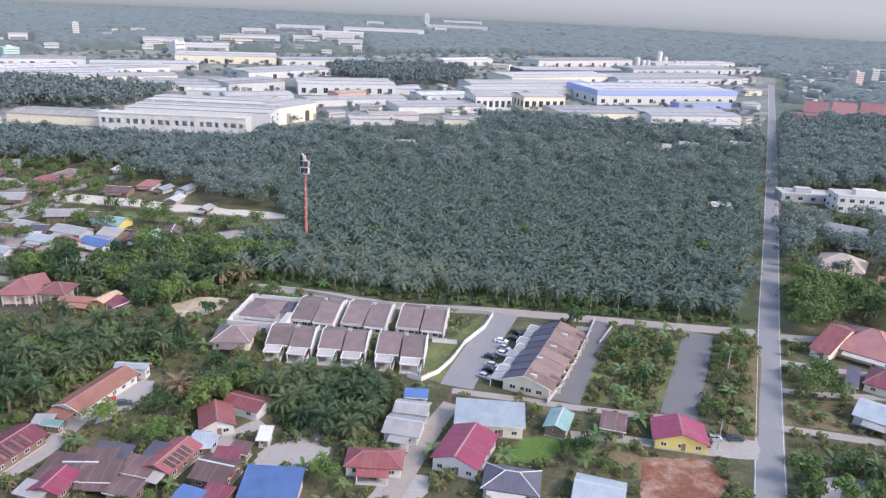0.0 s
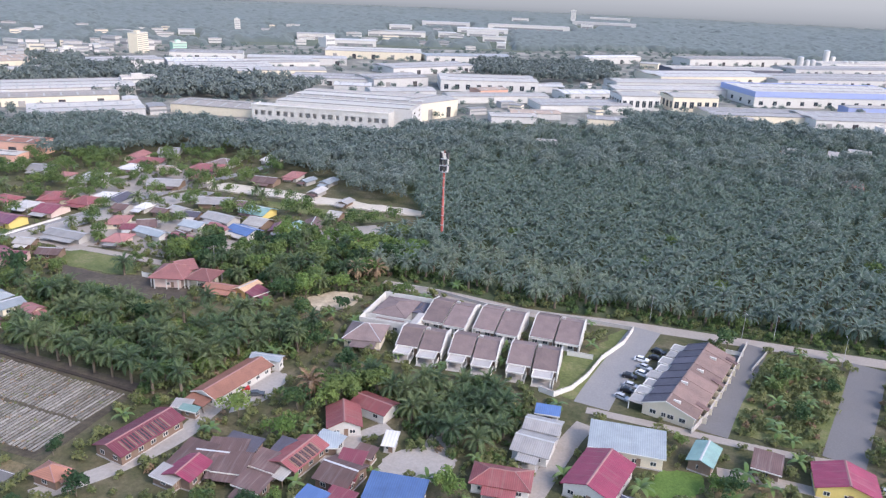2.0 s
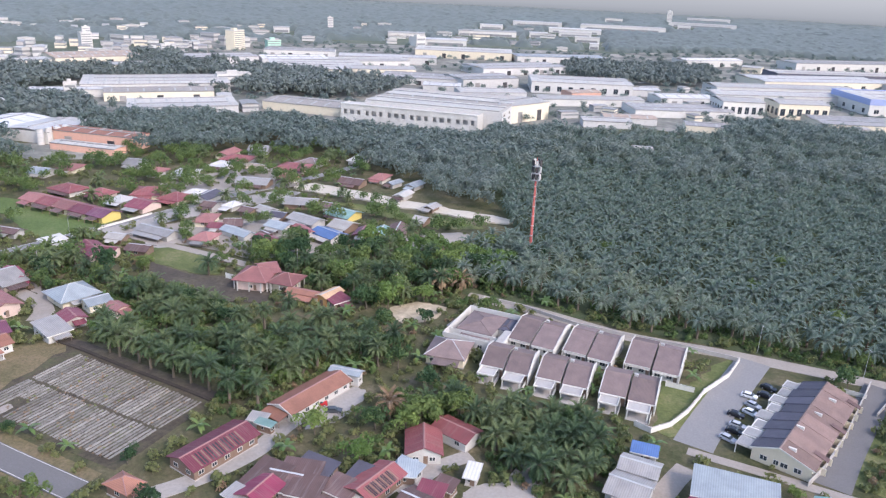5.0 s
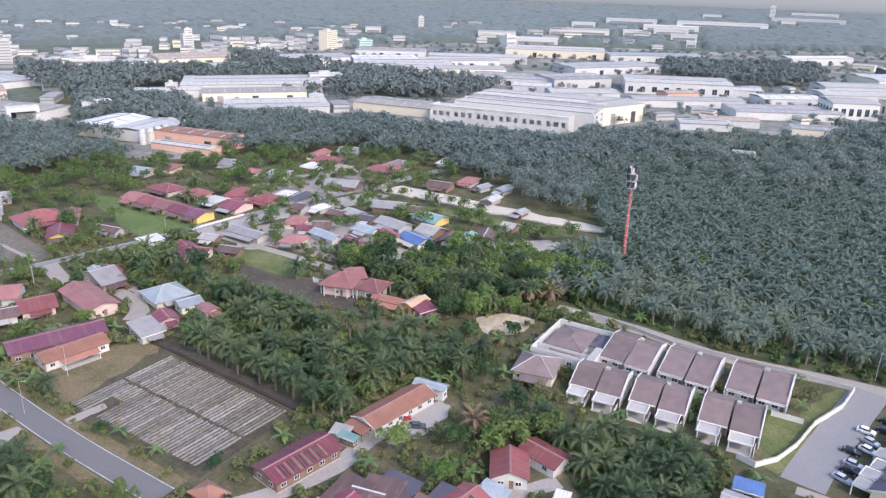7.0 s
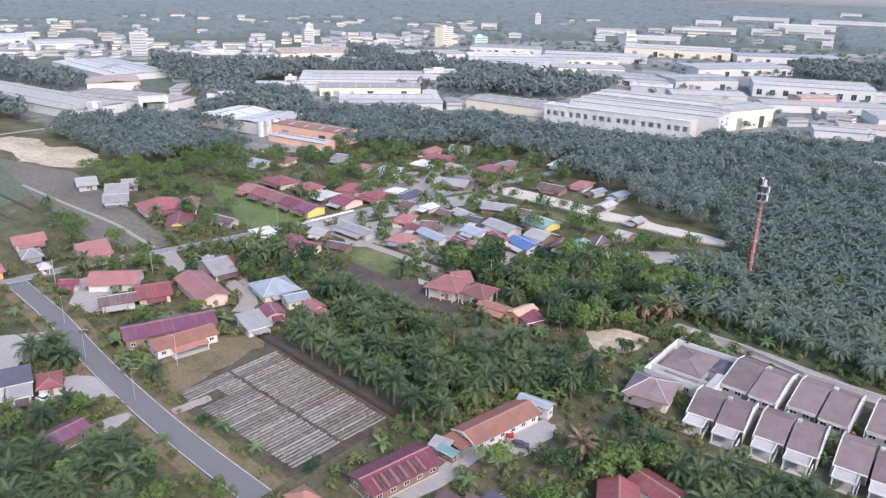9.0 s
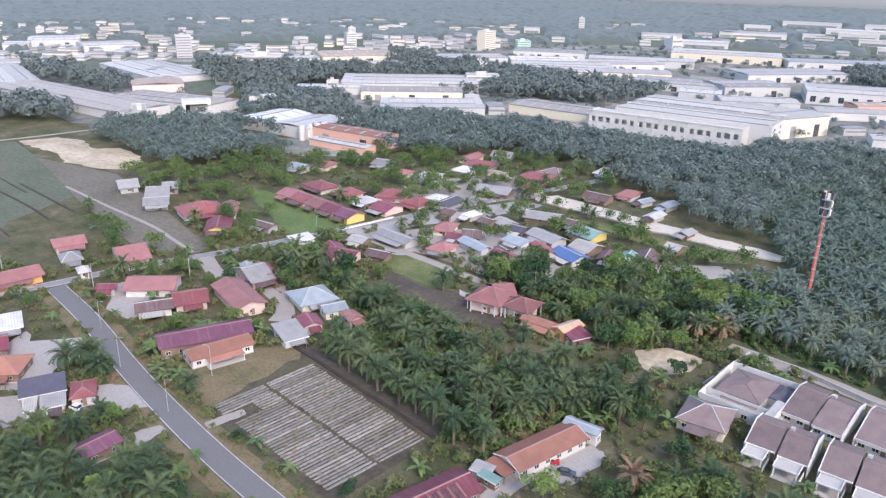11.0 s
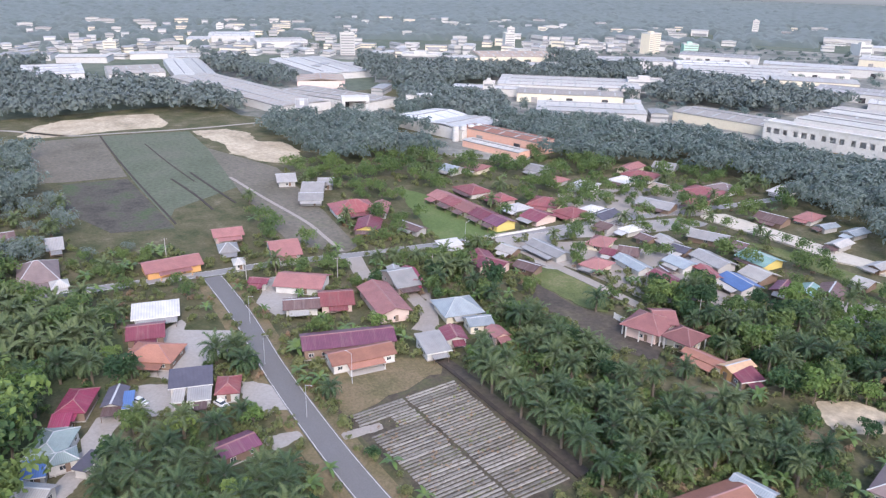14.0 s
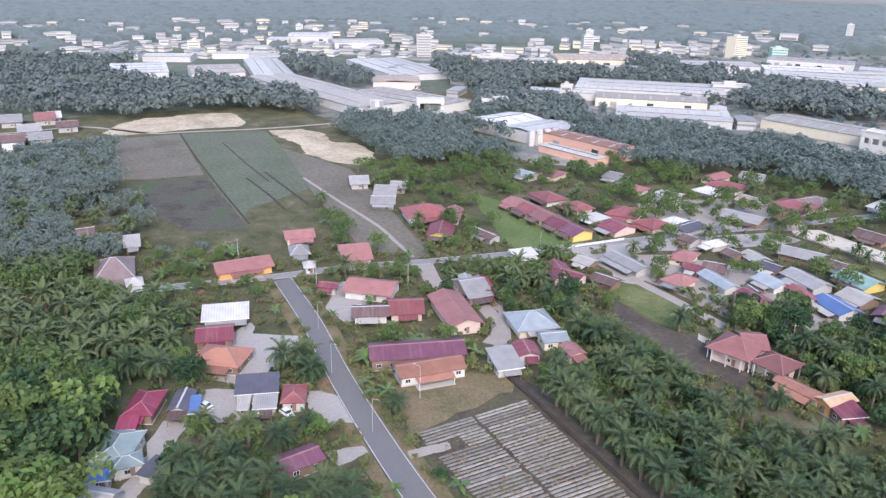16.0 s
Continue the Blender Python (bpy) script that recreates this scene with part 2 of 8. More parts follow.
field_weedy = ground_mat("weedy_field", ((0.36, (0.066, 0.058, 0.052)), (0.5, (0.100, 0.092, 0.078)), (0.62, (0.082, 0.108, 0.058))), 0.07, 0.8)
field_green = ground_mat("young_crop", ((0.3, (0.100, 0.115, 0.080)), (0.5, (0.120, 0.135, 0.095)), (0.7, (0.150, 0.145, 0.115))), 0.03, 0.5)
bed_mat = plain_mat("mulch_film", (0.245, 0.228, 0.205), 0.7, (0.085, 0.072, 0.050), 1.0, 0.8, 0.3, 2.5)
dark_soil = plain_mat("dark_wet_soil", (0.055, 0.045, 0.038), 0.95, (0.10, 0.08, 0.06), 0.6, 0.4, 0.0, 2.0)
burnt_mat = ground_mat("burnt_soil", ((0.3, (0.060, 0.050, 0.044)), (0.5, (0.095, 0.080, 0.068)), (0.66, (0.14, 0.125, 0.085))), 0.06, 0.6)
bed_soil = ground_mat("bed_soil", ((0.3, (0.055, 0.045, 0.036)), (0.5, (0.095, 0.080, 0.060)), (0.65, (0.100, 0.105, 0.055))), 0.12, 0.9)
palm_leaf = leaf_mat("palm_frond", (0.034, 0.064, 0.026), (0.062, 0.108, 0.048), (0.138, 0.176, 0.074), 0.4, True, 0.12)
tree_leaf = leaf_mat("broad_leaf", (0.020, 0.052, 0.024), (0.046, 0.098, 0.038), (0.145, 0.200, 0.060), 0.4, True, 0.06)
# plantation and woodland leaves: haze mixed into the colour, paler and bluer
estate_leaf_hazed = leaf_mat("estate_palm_frond_hazed", (0.088, 0.140, 0.108), (0.132, 0.188, 0.138), (0.195, 0.235, 0.150), 0.5, True, 0.6)
wood_leaf_hazed = leaf_mat("woodland_leaf_hazed", (0.100, 0.142, 0.126), (0.132, 0.176, 0.152), (0.168, 0.206, 0.166), 0.5, True, 0.5)
bright_leaf = leaf_mat("banana_leaf", (0.05, 0.10, 0.025), (0.085, 0.15, 0.036), (0.17, 0.215, 0.06))
dry_leaf = leaf_mat("dry_leaf", (0.14, 0.09, 0.05), (0.22, 0.14, 0.08), (0.30, 0.21, 0.12))
# distant crowns greyed in colour to stand for haze
far_leaf_hazed = leaf_mat("far_canopy_hazed", (0.100, 0.128, 0.118), (0.116, 0.144, 0.132), (0.132, 0.160, 0.145), 0.3, True, 0.2)
bright_tree = leaf_mat("young_broad_leaf", (0.06, 0.12, 0.03), (0.11, 0.19, 0.045), (0.19, 0.26, 0.07), 0.4, True, 0.1)
scrub_leaf = leaf_mat("scrub_leaf", (0.046, 0.078, 0.024), (0.094, 0.130, 0.042), (0.190, 0.200, 0.074), 0.4, True, 0.15)
bark = plain_mat("bark", (0.15, 0.12, 0.09), 0.95, (0.24, 0.21, 0.17))


# ---- mesh helpers ----
class Shape:
    def __init__(self):
        self.v, self.f = [], []

    def add(self, pts, faces):
        k = len(self.v)
        self.v += [tuple(p) for p in pts]
        self.f += [tuple(i + k for i in q) for q in faces]
        return self

    def box(self, x0, y0, z0, x1, y1, z1):
        return self.add([(x, y, z) for z in (z0, z1) for y in (y0, y1) for x in (x0, x1)],
                        [(0, 2, 3, 1), (4, 5, 7, 6), (0, 1, 5, 4), (2, 6, 7, 3), (0, 4, 6, 2), (1, 3, 7, 5)])

    def prism(self, poly, a, b, axis="y"):
        """A polygon (pairs) swept from a to b: along y for (x, z) pairs, along z for (x, y) pairs."""
        n = len(poly)
        put = (lambda p, s: (p[0], s, p[1])) if axis == "y" else (lambda p, s: (p[0], p[1], s))
        self.add([put(p, a) for p in poly] + [put(p, b) for p in poly],
                 [tuple(range(n))[::-1], tuple(range(n, 2 * n))] + [(i, (i + 1) % n, (i + 1) % n + n, i + n) for i in range(n)])
        return self

    def rod(self, p, q, r, sides=6, r2=None):
        p, q = Vector(p), Vector(q)
        d = (q - p).normalized()
        a = d.orthogonal().normalized()
        b = d.cross(a)
        r2 = r if r2 is None else r2
        pts = [p + (a * math.cos(t) + b * math.sin(t)) * r for t in (2 * math.pi * i / sides for i in range(sides))]
        pts += [q + (a * math.cos(t) + b * math.sin(t)) * r2 for t in (2 * math.pi * i / sides for i in range(sides))]
        return self.add(pts, [(i, (i + 1) % sides, (i + 1) % sides + sides, i + sides) for i in range(sides)]
                        + [tuple(range(sides))[::-1], tuple(range(sides, 2 * sides))])

    def mesh(self, name, mat):
        me = bpy.data.meshes.new(name)
        me.from_pydata(self.v, [], self.f)
        me.materials.append(mat)
        bm = bmesh.new()
        bm.from_mesh(me)
        bmesh.ops.recalc_face_normals(bm, faces=bm.faces)
        bm.to_mesh(me)
        bm.free()
        return me


def part(name, shape, mat, parent, label="", m=None):
    ob = new(name, shape.mesh(name, mat) if isinstance(shape, Shape) else shape)
    ob.parent = parent
    if m is not None:
        ob.matrix_basis = m
    if label:
        ob["label"] = label
    return ob


def root(name, x, y, rot, label, category, group="", kind="", z=0.0):
    ob = new(name)
    ob.matrix_basis = pose(x, y, z, 0, 0, rot)
    ob.empty_display_size = 0.5
    return tagged(ob, label, category, group, kind)


TAKEN = []           # footprints (x, y, cos, sin, half width, half length) that plants keep clear of
LINES = []           # road pieces (x0, y0, x1, y1, half width)
CLEAR = []           # open polygons that trees keep clear of


def inside(poly, x, y):
    c = False
    for (x0, y0), (x1, y1) in zip(poly, poly[1:] + poly[:1]):
        if (y0 > y) != (y1 > y) and x < (x1 - x0) * (y - y0) / (y1 - y0) + x0:
            c = not c
    return c


def free(x, y, gap=1.5, open_too=True):
    for a, b, c, s, hw, hl in TAKEN:
        dx, dy = x - a, y - b
        if abs(dx) < 90 and abs(dy) < 90 and abs(dx * c + dy * s) < hw + gap and abs(dy * c - dx * s) < hl + gap:
            return False
    for x0, y0, x1, y1, h in LINES:
        ux, uy = x1 - x0, y1 - y0
        k = max(0, min(1, ((x - x0) * ux + (y - y0) * uy) / (ux * ux + uy * uy + 1e-9)))
        if math.hypot(x - x0 - k * ux, y - y0 - k * uy) < h + gap:
            return False
    return not (open_too and any(inside(p, x, y) for p in CLEAR))


# ---- ground, roads and open patches ----
LAYER = [0]


def lift(z):
    """Each flat layer lies a few millimetres above the one before."""
    LAYER[0] += 1
    return z + 0.004 * (LAYER[0] % 14)


def patch(name, pts, z, mat, label, category, clear=True, step=0.0):
    """A flat piece of ground with a thin edge; step: how far it stands up."""
    z = lift(z)
    flat = [tuple(p) for p in pts]
    if category in ("soil", "sand", "grass", "yard"):
        r, n, flat = random.Random(len(pts) * 31 + int(pts[0][0] * 10)), len(pts), []
        for i in range(n):
            p0, p1, p2, p3 = (Vector(pts[(i + k) % n]) for k in (-1, 0, 1, 2))
            wob = min(1.2, (p2 - p1).length * 0.05)
            for k in range(6):
                t = k / 6
                c = 0.5 * (2 * p1 + (p2 - p0) * t * 0.7 + (2 * p0 - 5 * p1 + 4 * p2 - p3) * t * t * 0.7 + (3 * p1 - p0 - 3 * p2 + p3) * t ** 3 * 0.7)
                c = p1.lerp(p2, t).lerp(c, 0.6)
                flat.append((c.x + r.uniform(-wob, wob), c.y + r.uniform(-wob, wob)))
    ob = new(name, Shape().prism(flat, z - 0.5, z + step, "z").mesh(name, mat))
    if clear:
        CLEAR.append([tuple(p) for p in pts])
    return tagged(ob, label, category, kind="structure")


def smooth_line(pts, n=6):
    out = []
    for i in range(len(pts) - 1):
        p0, p1, p2, p3 = (Vector(pts[max(0, min(len(pts) - 1, k))]) for k in (i - 1, i, i + 1, i + 2))
        for k in range(n):
            t = k / n
            out.append(0.5 * (2 * p1 + (p2 - p0) * t + (2 * p0 - 5 * p1 + 4 * p2 - p3) * t * t + (3 * p1 - p0 - 3 * p2 + p3) * t ** 3))
    return out + [Vector(pts[-1])]


def ribbon(pts, left, right, z, low=-0.3):
    """A strip between two offsets from a line, with sides that reach into the ground."""
    s = Shape()
    rows = []
    for i, p in enumerate(pts):
        d = (pts[min(i + 1, len(pts) - 1)] - pts[max(i - 1, 0)]).normalized()
        nrm = Vector((d.y, -d.x))
        a, b = p + nrm * left, p + nrm * right
        rows.append([(a.x, a.y, low), (a.x, a.y, z), (b.x, b.y, z), (b.x, b.y, low)])
    for i, (q, r) in enumerate(zip(rows, rows[1:])):
        s.add(q + r, [(0, 4, 5, 1), (1, 5, 6, 2), (2, 6, 7, 3)])
    return s


works_ground = ground_mat("works_ground", ((0.35, (0.12, 0.13, 0.11)), (0.5, (0.20, 0.20, 0.18)), (0.65, (0.36, 0.34, 0.30))), 0.02, 0.15)


def road(name, pts, width, mat, label, z=0.06, lines=(), category="road"):
    line, z = smooth_line(pts), lift(z) + 0.002
    ob = tagged(new(name, ribbon(line, -width / 2, width / 2, z).mesh(name, mat)), label, category, kind="structure")
    for a, b in zip(line, line[1:]):
        LINES.append((a.x, a.y, b.x, b.y, width / 2))
    for off in lines:
        part("edge_line", ribbon(line, off - 0.06, off + 0.06, z + 0.006, z - 0.05), paint_line, ob, "worn white painted edge line")
    return ob


# ---- buildings ----
WIN = {}


def window_mesh(w, h):
    if (w, h) not in WIN:
        f, t = Shape(), 0.09
        f.box(-w / 2, -0.05, 0, w / 2, 0.05, t).box(-w / 2, -0.05, h - t, w / 2, 0.05, h)
        f.box(-w / 2, -0.05, t, -w / 2 + t, 0.05, h - t).box(w / 2 - t, -0.05, t, w / 2, 0.05, h - t).box(-t / 2, -0.05, t, t / 2, 0.05, h - t)
        WIN[w, h] = (f.mesh("window", trim_white), Shape().box(-w / 2 + t, -0.02, t, w / 2 - t, 0.02, h - t).mesh("pane", glass))
    return WIN[w, h]


def window(parent, x, y, z, rot, w=1.4, h=1.1):
    f, g = window_mesh(w, h)
    ob = part("window", f, None, parent, "", pose(x, y, z, 0, 0, rot))
    part("pane", g, None, ob)


def windows_on(parent, hw, hl, sides, z=1.0, every=3.4, w=1.4, h=1.1):
    """Windows along the chosen walls: e, w are the walls across x, n, s those across y."""
    for s in sides:
        length, off, turn = (2 * hl, hw, 90) if s in "ew" else (2 * hw, hl, 0)
        k = max(1, int(length / every))
        for i in range(k):
            a = (i + 0.5) * length / k - length / 2
            o = (off + 0.02) * (1 if s in "en" else -1)
            window(parent, *((o, a) if s in "ew" else (a, o)), z, turn, w, h)


def gable_roof(w, l, ze, rise, t=0.16):
    """Two sloping slabs, ridge along y; w and l are the roof's outer size."""
    s = Shape()
    for k in (1, -1):
        s.prism([(0, ze + rise), (k * w / 2, ze), (k * w / 2, ze - t), (0, ze + rise - t)], -l / 2, l / 2)
    return s


def hip_roof(w, l, ze, rise, t=0.18):
    r = max(l - w, l * 0.12) / 2
    a, b = w / 2, l / 2
    pts = [(-a, -b, ze), (a, -b, ze), (a, b, ze), (-a, b, ze), (0, -r, ze + rise), (0, r, ze + rise)]
    low = [(x, y, ze - t) for x, y, z in pts[:4]]
    s = Shape().add(pts + low, [(0, 1, 4), (1, 2, 5, 4), (2, 3, 5), (3, 0, 4, 5), (0, 6, 7, 1), (1, 7, 8, 2), (2, 8, 9, 3), (3, 9, 6, 0), (6, 9, 8, 7)])
    c = Shape()
    for p, q in ((4, 5), (0, 4), (1, 4), (2, 5), (3, 5)):
        c.rod(pts[p], pts[q], 0.13, 5)
    return s, c


def house(x, y, rot, w, l, style, roof, wall, label, eave=3.0, rise=0.0, sides="es", over=0.6, porch="", trim=False, every=3.4, name="house", category="house", group="", battens=False, posts=""):
    """A dwelling: walls, roof with its ridge along local y, windows, a door, and a porch if it has one."""
    o = root(name, x, y, rot, label, category, group)
    TAKEN.append((x, y, math.cos(radians(rot)), math.sin(radians(rot)), w / 2, l / 2))
    if math.hypot(x, y) > 265 and over == 0.6:
        over = 1.0
    rise = rise or (w * 0.17 if style == "gable" else w * 0.22 if style == "hip" else w * 0.14)
    hw, hl = max(w / 2 - over, w * 0.3), max(l / 2 - over, l * 0.3)
    cut = eave - 0.17
    if style == "gable":
        k = rise / (w / 2)
        top = cut + k * (w / 2 - hw)
        part("wall", Shape().prism([(-hw, -0.2), (hw, -0.2), (hw, top), (0, eave + rise - 0.2), (-hw, top)], -hl, hl), WALL[wall], o)
        part("roof", gable_roof(w, l, eave, rise), ROOF[roof], o)
        part("ridge_cap", Shape().prism([(-0.28, eave + rise - 0.05), (0, eave + rise + 0.07), (0.28, eave + rise - 0.05)], -l / 2 - 0.03, l / 2 + 0.03), cap_mat if roof in ("red", "maroon", "crimson", "pink", "orange", "plum", "terracotta_red") else steel, o)
        if battens:
            k3 = rise / (w / 2)
            for i in range(16):
                yy = -l * 0.36 + i * l * 0.62 / 15
                # one strip in three is timber; the others are painted as dark openings
                part("batten", Shape().prism([(w * 0.10, eave + rise - k3 * w * 0.10 + 0.1), (w * 0.46, eave + rise - k3 * w * 0.46 + 0.1), (w * 0.46, eave + rise - k3 * w * 0.46 - 0.05), (w * 0.10, eave + rise - k3 * w * 0.10 - 0.05)], yy - 0.16, yy + 0.16), black_and_shade if i % 3 else WALL["wood"], o, "bare timber roof batten" if i == 0 else "")
        if trim:
            for e in (-1, 1):
                for k2 in (-1, 1):
                    part("barge_board", Shape().prism([(0, eave + rise + 0.05), (k2 * w / 2, eave + 0.05), (k2 * w / 2, eave - 0.25), (0, eave + rise - 0.25)], e * (l / 2 + 0.004), e * (l / 2 + 0.1)), trim_white, o, "white painted barge board")
    elif style == "hip":
        part("wall", Shape().box(-hw, -hl, -0.2, hw, hl, cut), WALL[wall], o)
        s, c = hip_roof(w, l, eave, rise)
        part("roof", s, ROOF[roof], o)
        part("ridge_cap", c, cap_mat if roof in ("red", "maroon", "crimson", "pink", "orange", "plum", "terracotta_red") else trim_white if trim else steel, o)
    else:
        k = rise / w
        part("wall", Shape().prism([(-hw, -0.2), (hw, -0.2), (hw, cut + k * (w / 2 - hw)), (-hw, cut + k * (w / 2 + hw))], -hl, hl), WALL[wall], o)
        part("roof", Shape().prism([(-w / 2, eave + rise), (w / 2, eave), (w / 2, eave - 0.14), (-w / 2, eave + rise - 0.14)], -l / 2, l / 2), ROOF[roof], o)
        part("fascia", Shape().box(w / 2 + 0.003, -l / 2, eave - 0.28, w / 2 + 0.06, l / 2, eave + 0.02), trim_white, o)
    far_off = math.hypot(x, y) > 265
    if far_off:
        every = max(every, 7.5)
    else:
        part("plinth", Shape().box(-hw - 0.12, -hl - 0.12, -0.2, hw + 0.12, hl + 0.12, 0.28), concrete, o)
    pick = random.Random(int(x * 10) * 7 + int(y * 10))
    if sides and not porch and not posts and eave < 3.3 and w > 5 and l > 5 and pick.random() < (0.85 if far_off else 0.6):
        q = sides[0]                                     # a lean-to awning along the front
        m, off, full = pose(0, 0, 0, 0, 0, {"e": 0, "n": 90, "w": 180, "s": 270}[q]), (w if q in "ew" else l) / 2, (l if q in "ew" else w)
        depth, wide, mid = pick.uniform(1.8, 3.2), full * pick.uniform(0.5, 0.85), full * pick.uniform(-0.07, 0.07)
        z = eave - 0.22
        part("awning", Shape().prism([(off - 0.5, z), (off + depth, z - 0.55), (off + depth, z - 0.63), (off - 0.5, z - 0.08)], mid - wide / 2, mid + wide / 2), ROOF[pick.choice((roof, roof, "grey", "rust", "pale"))], o, "sheet awning over the front", m)
        for k in (-0.46, 0.46):
            part("awning_post", Shape().box(off + depth - 0.25, mid + k * wide - 0.06, -0.2, off + depth - 0.13, mid + k * wide + 0.06, z - 0.58), WALL["wood"], o, "", m)
    if sides:
        windows_on(o, hw, hl, sides, 1.0, every)
        s = sides[0]
        dx, dy, turn = {"e": (hw + 0.03, hl * 0.35, 90), "w": (-hw - 0.03, hl * 0.35, 90), "n": (hw * 0.1, hl + 0.03, 0), "s": (hw * 0.1, -hl - 0.03, 0)}[s]
        part("door", Shape().box(-0.5, -0.06, 0.28, 0.5, 0.06, 2.3), WALL["wood"], o, "", pose(dx, dy, 0, 0, 0, turn))
    for s in posts:
        length, off, turn = (l, w / 2 - 0.35, {"e": 0, "w": 180}[s]) if s in "ew" else (w, l / 2 - 0.35, {"n": 90, "s": 270}[s])
        k = max(2, int(length / 3.2))
        for i in range(k):
            part("pillar", Shape().box(off - 0.16, -0.16, -0.2, off + 0.16, 0.16, eave - 0.2), WALL["white"], o, "", pose(0, 0, 0, 0, 0, turn) @ pose(0, (i + 0.5) * length / k - length / 2, 0))
    for s in porch:
        depth, wide = 3.0, (l if s in "ew" else w) * 0.55
        turn = {"e": 0, "n": 90, "w": 180, "s": 270}[s]
        m = pose(0, 0, 0, 0, 0, turn)
        off = hw if s in "ew" else hl
        part("porch_roof", Shape().prism([(off - 0.05, eave - 0.2), (off + depth, eave - 0.65), (off + depth, eave - 0.77), (off - 0.05, eave - 0.32)], -wide / 2, wide / 2), ROOF[roof], o, "", m)
        for q in (-1, 1):
            part("porch_post", Shape().box(off + depth - 0.35, q * (wide / 2 - 0.3) - 0.1, -0.2, off + depth - 0.15, q * (wide / 2 - 0.3) + 0.1, eave - 0.70), WALL[wall], o, "", m)
        part("porch_slab", Shape().box(off + 0.13, -wide / 2, -0.2, off + depth + 0.1, wide / 2, 0.12), concrete, o, "", m)
    return o


def factory(x, y, rot, w, l, h, label, roof="pale", wall="white", spans=1, rise=0.0, bays=0, storeys=1, sill=1.2, pane=2.4, category="factory", band=""):
    """A works hall: low-pitched spans side by side across x, walls, window bays on the long sides."""
    o = root("factory", x, y, rot, label, category)
    TAKEN.append((x, y, math.cos(radians(rot)), math.sin(radians(rot)), w / 2, l / 2))
    part("wall", Shape().box(-w / 2, -l / 2, -0.3, w / 2, l / 2, h), WALL[wall], o)
    sw = w / spans
    rise = rise or min(sw * 0.045, 1.5)
    for i in range(spans):
        c = -w / 2 + sw * (i + 0.5)
        part("roof", gable_roof(sw - 0.15, l + 0.8, h + 0.25, rise, 0.22), ROOF[roof], o, "", pose(c, 0, 0))
        part("ridge_vent", Shape().box(-0.5, -l * 0.42, h + rise, 0.5, l * 0.42, h + rise + 0.55), ROOF["grey"], o, "", pose(c, 0, 0))
    for s in (-1, 1):
        part("gutter", Shape().box(s * w / 2 - 0.02 if s > 0 else -w / 2 - 0.35, -l / 2, h - 0.25, w / 2 + 0.35 if s > 0 else -w / 2 + 0.02, l / 2, h + 0.12), ROOF["grey"], o)
    sky_strip, pitch = Shape(), rise / (sw / 2)
    for i in range(spans):
        c = -w / 2 + sw * (i + 0.5)
        for k in range(max(1, int(l / 11))):
            yy = -l / 2 + (k + 0.5) * l / max(1, int(l / 11))
            for q in (-1, 1):
                a, b = sw * 0.10, sw * 0.44
                za, zb = h + 0.25 + rise - pitch * a, h + 0.25 + rise - pitch * b
                sky_strip.prism([(c + q * a, za - 0.1), (c + q * a, za + 0.06), (c + q * b, zb + 0.06), (c + q * b, zb - 0.1)], yy - 0.7, yy + 0.7)
    tagged(part("roof_glazing", sky_strip, roof_light, o), "weathered translucent strips in a factory roof", kind="stuff")
    if band:
        for q in (-1, 1):
            part("parapet_band", Shape().box(q * (w / 2 + 0.36) - 0.2, -l / 2 - 0.5, h - 4.2, q * (w / 2 + 0.36) + 0.2, l / 2 + 0.5, h + 1.2), WALL[band], o, "deep blue ribbed parapet")
            part("parapet_band", Shape().box(-w / 2 - 0.15, q * (l / 2 + 0.3) - 0.2, h - 4.2, w / 2 + 0.15, q * (l / 2 + 0.3) + 0.2, h + 1.2), WALL[band], o, "deep blue ribbed parapet")
    elif h > 6.5 and not bays:
        door_w = min(5.0, l * 0.12)
        for k in range(max(1, int(l / 22))):
            yy = (k + 0.5) * l / max(1, int(l / 22)) - l / 2
            # most doors are flat panels coloured dark as the unlit hall inside
            part("loading_door", Shape().box(w / 2 - 0.02, yy - door_w / 2, 0, w / 2 + 0.05, yy + door_w / 2, h * 0.62), black_and_shade if k % 3 else ROOF["grey"], o)
    for st in range(storeys):
        z = sill + st * (h - 1) / storeys
        for k in range(bays):
            yy = (k + 0.5) * l / bays - l / 2
            window(o, w / 2 + 0.02, yy, z, 90, min(4.5, l / bays * 0.6), pane)
        kx = int(bays * w / l) if bays else 0
        for k in range(kx):
            xx = (k + 0.5) * w / kx - w / 2
            window(o, xx, -l / 2 - 0.02, z, 0, min(4.5, w / kx * 0.6), pane)
    return o


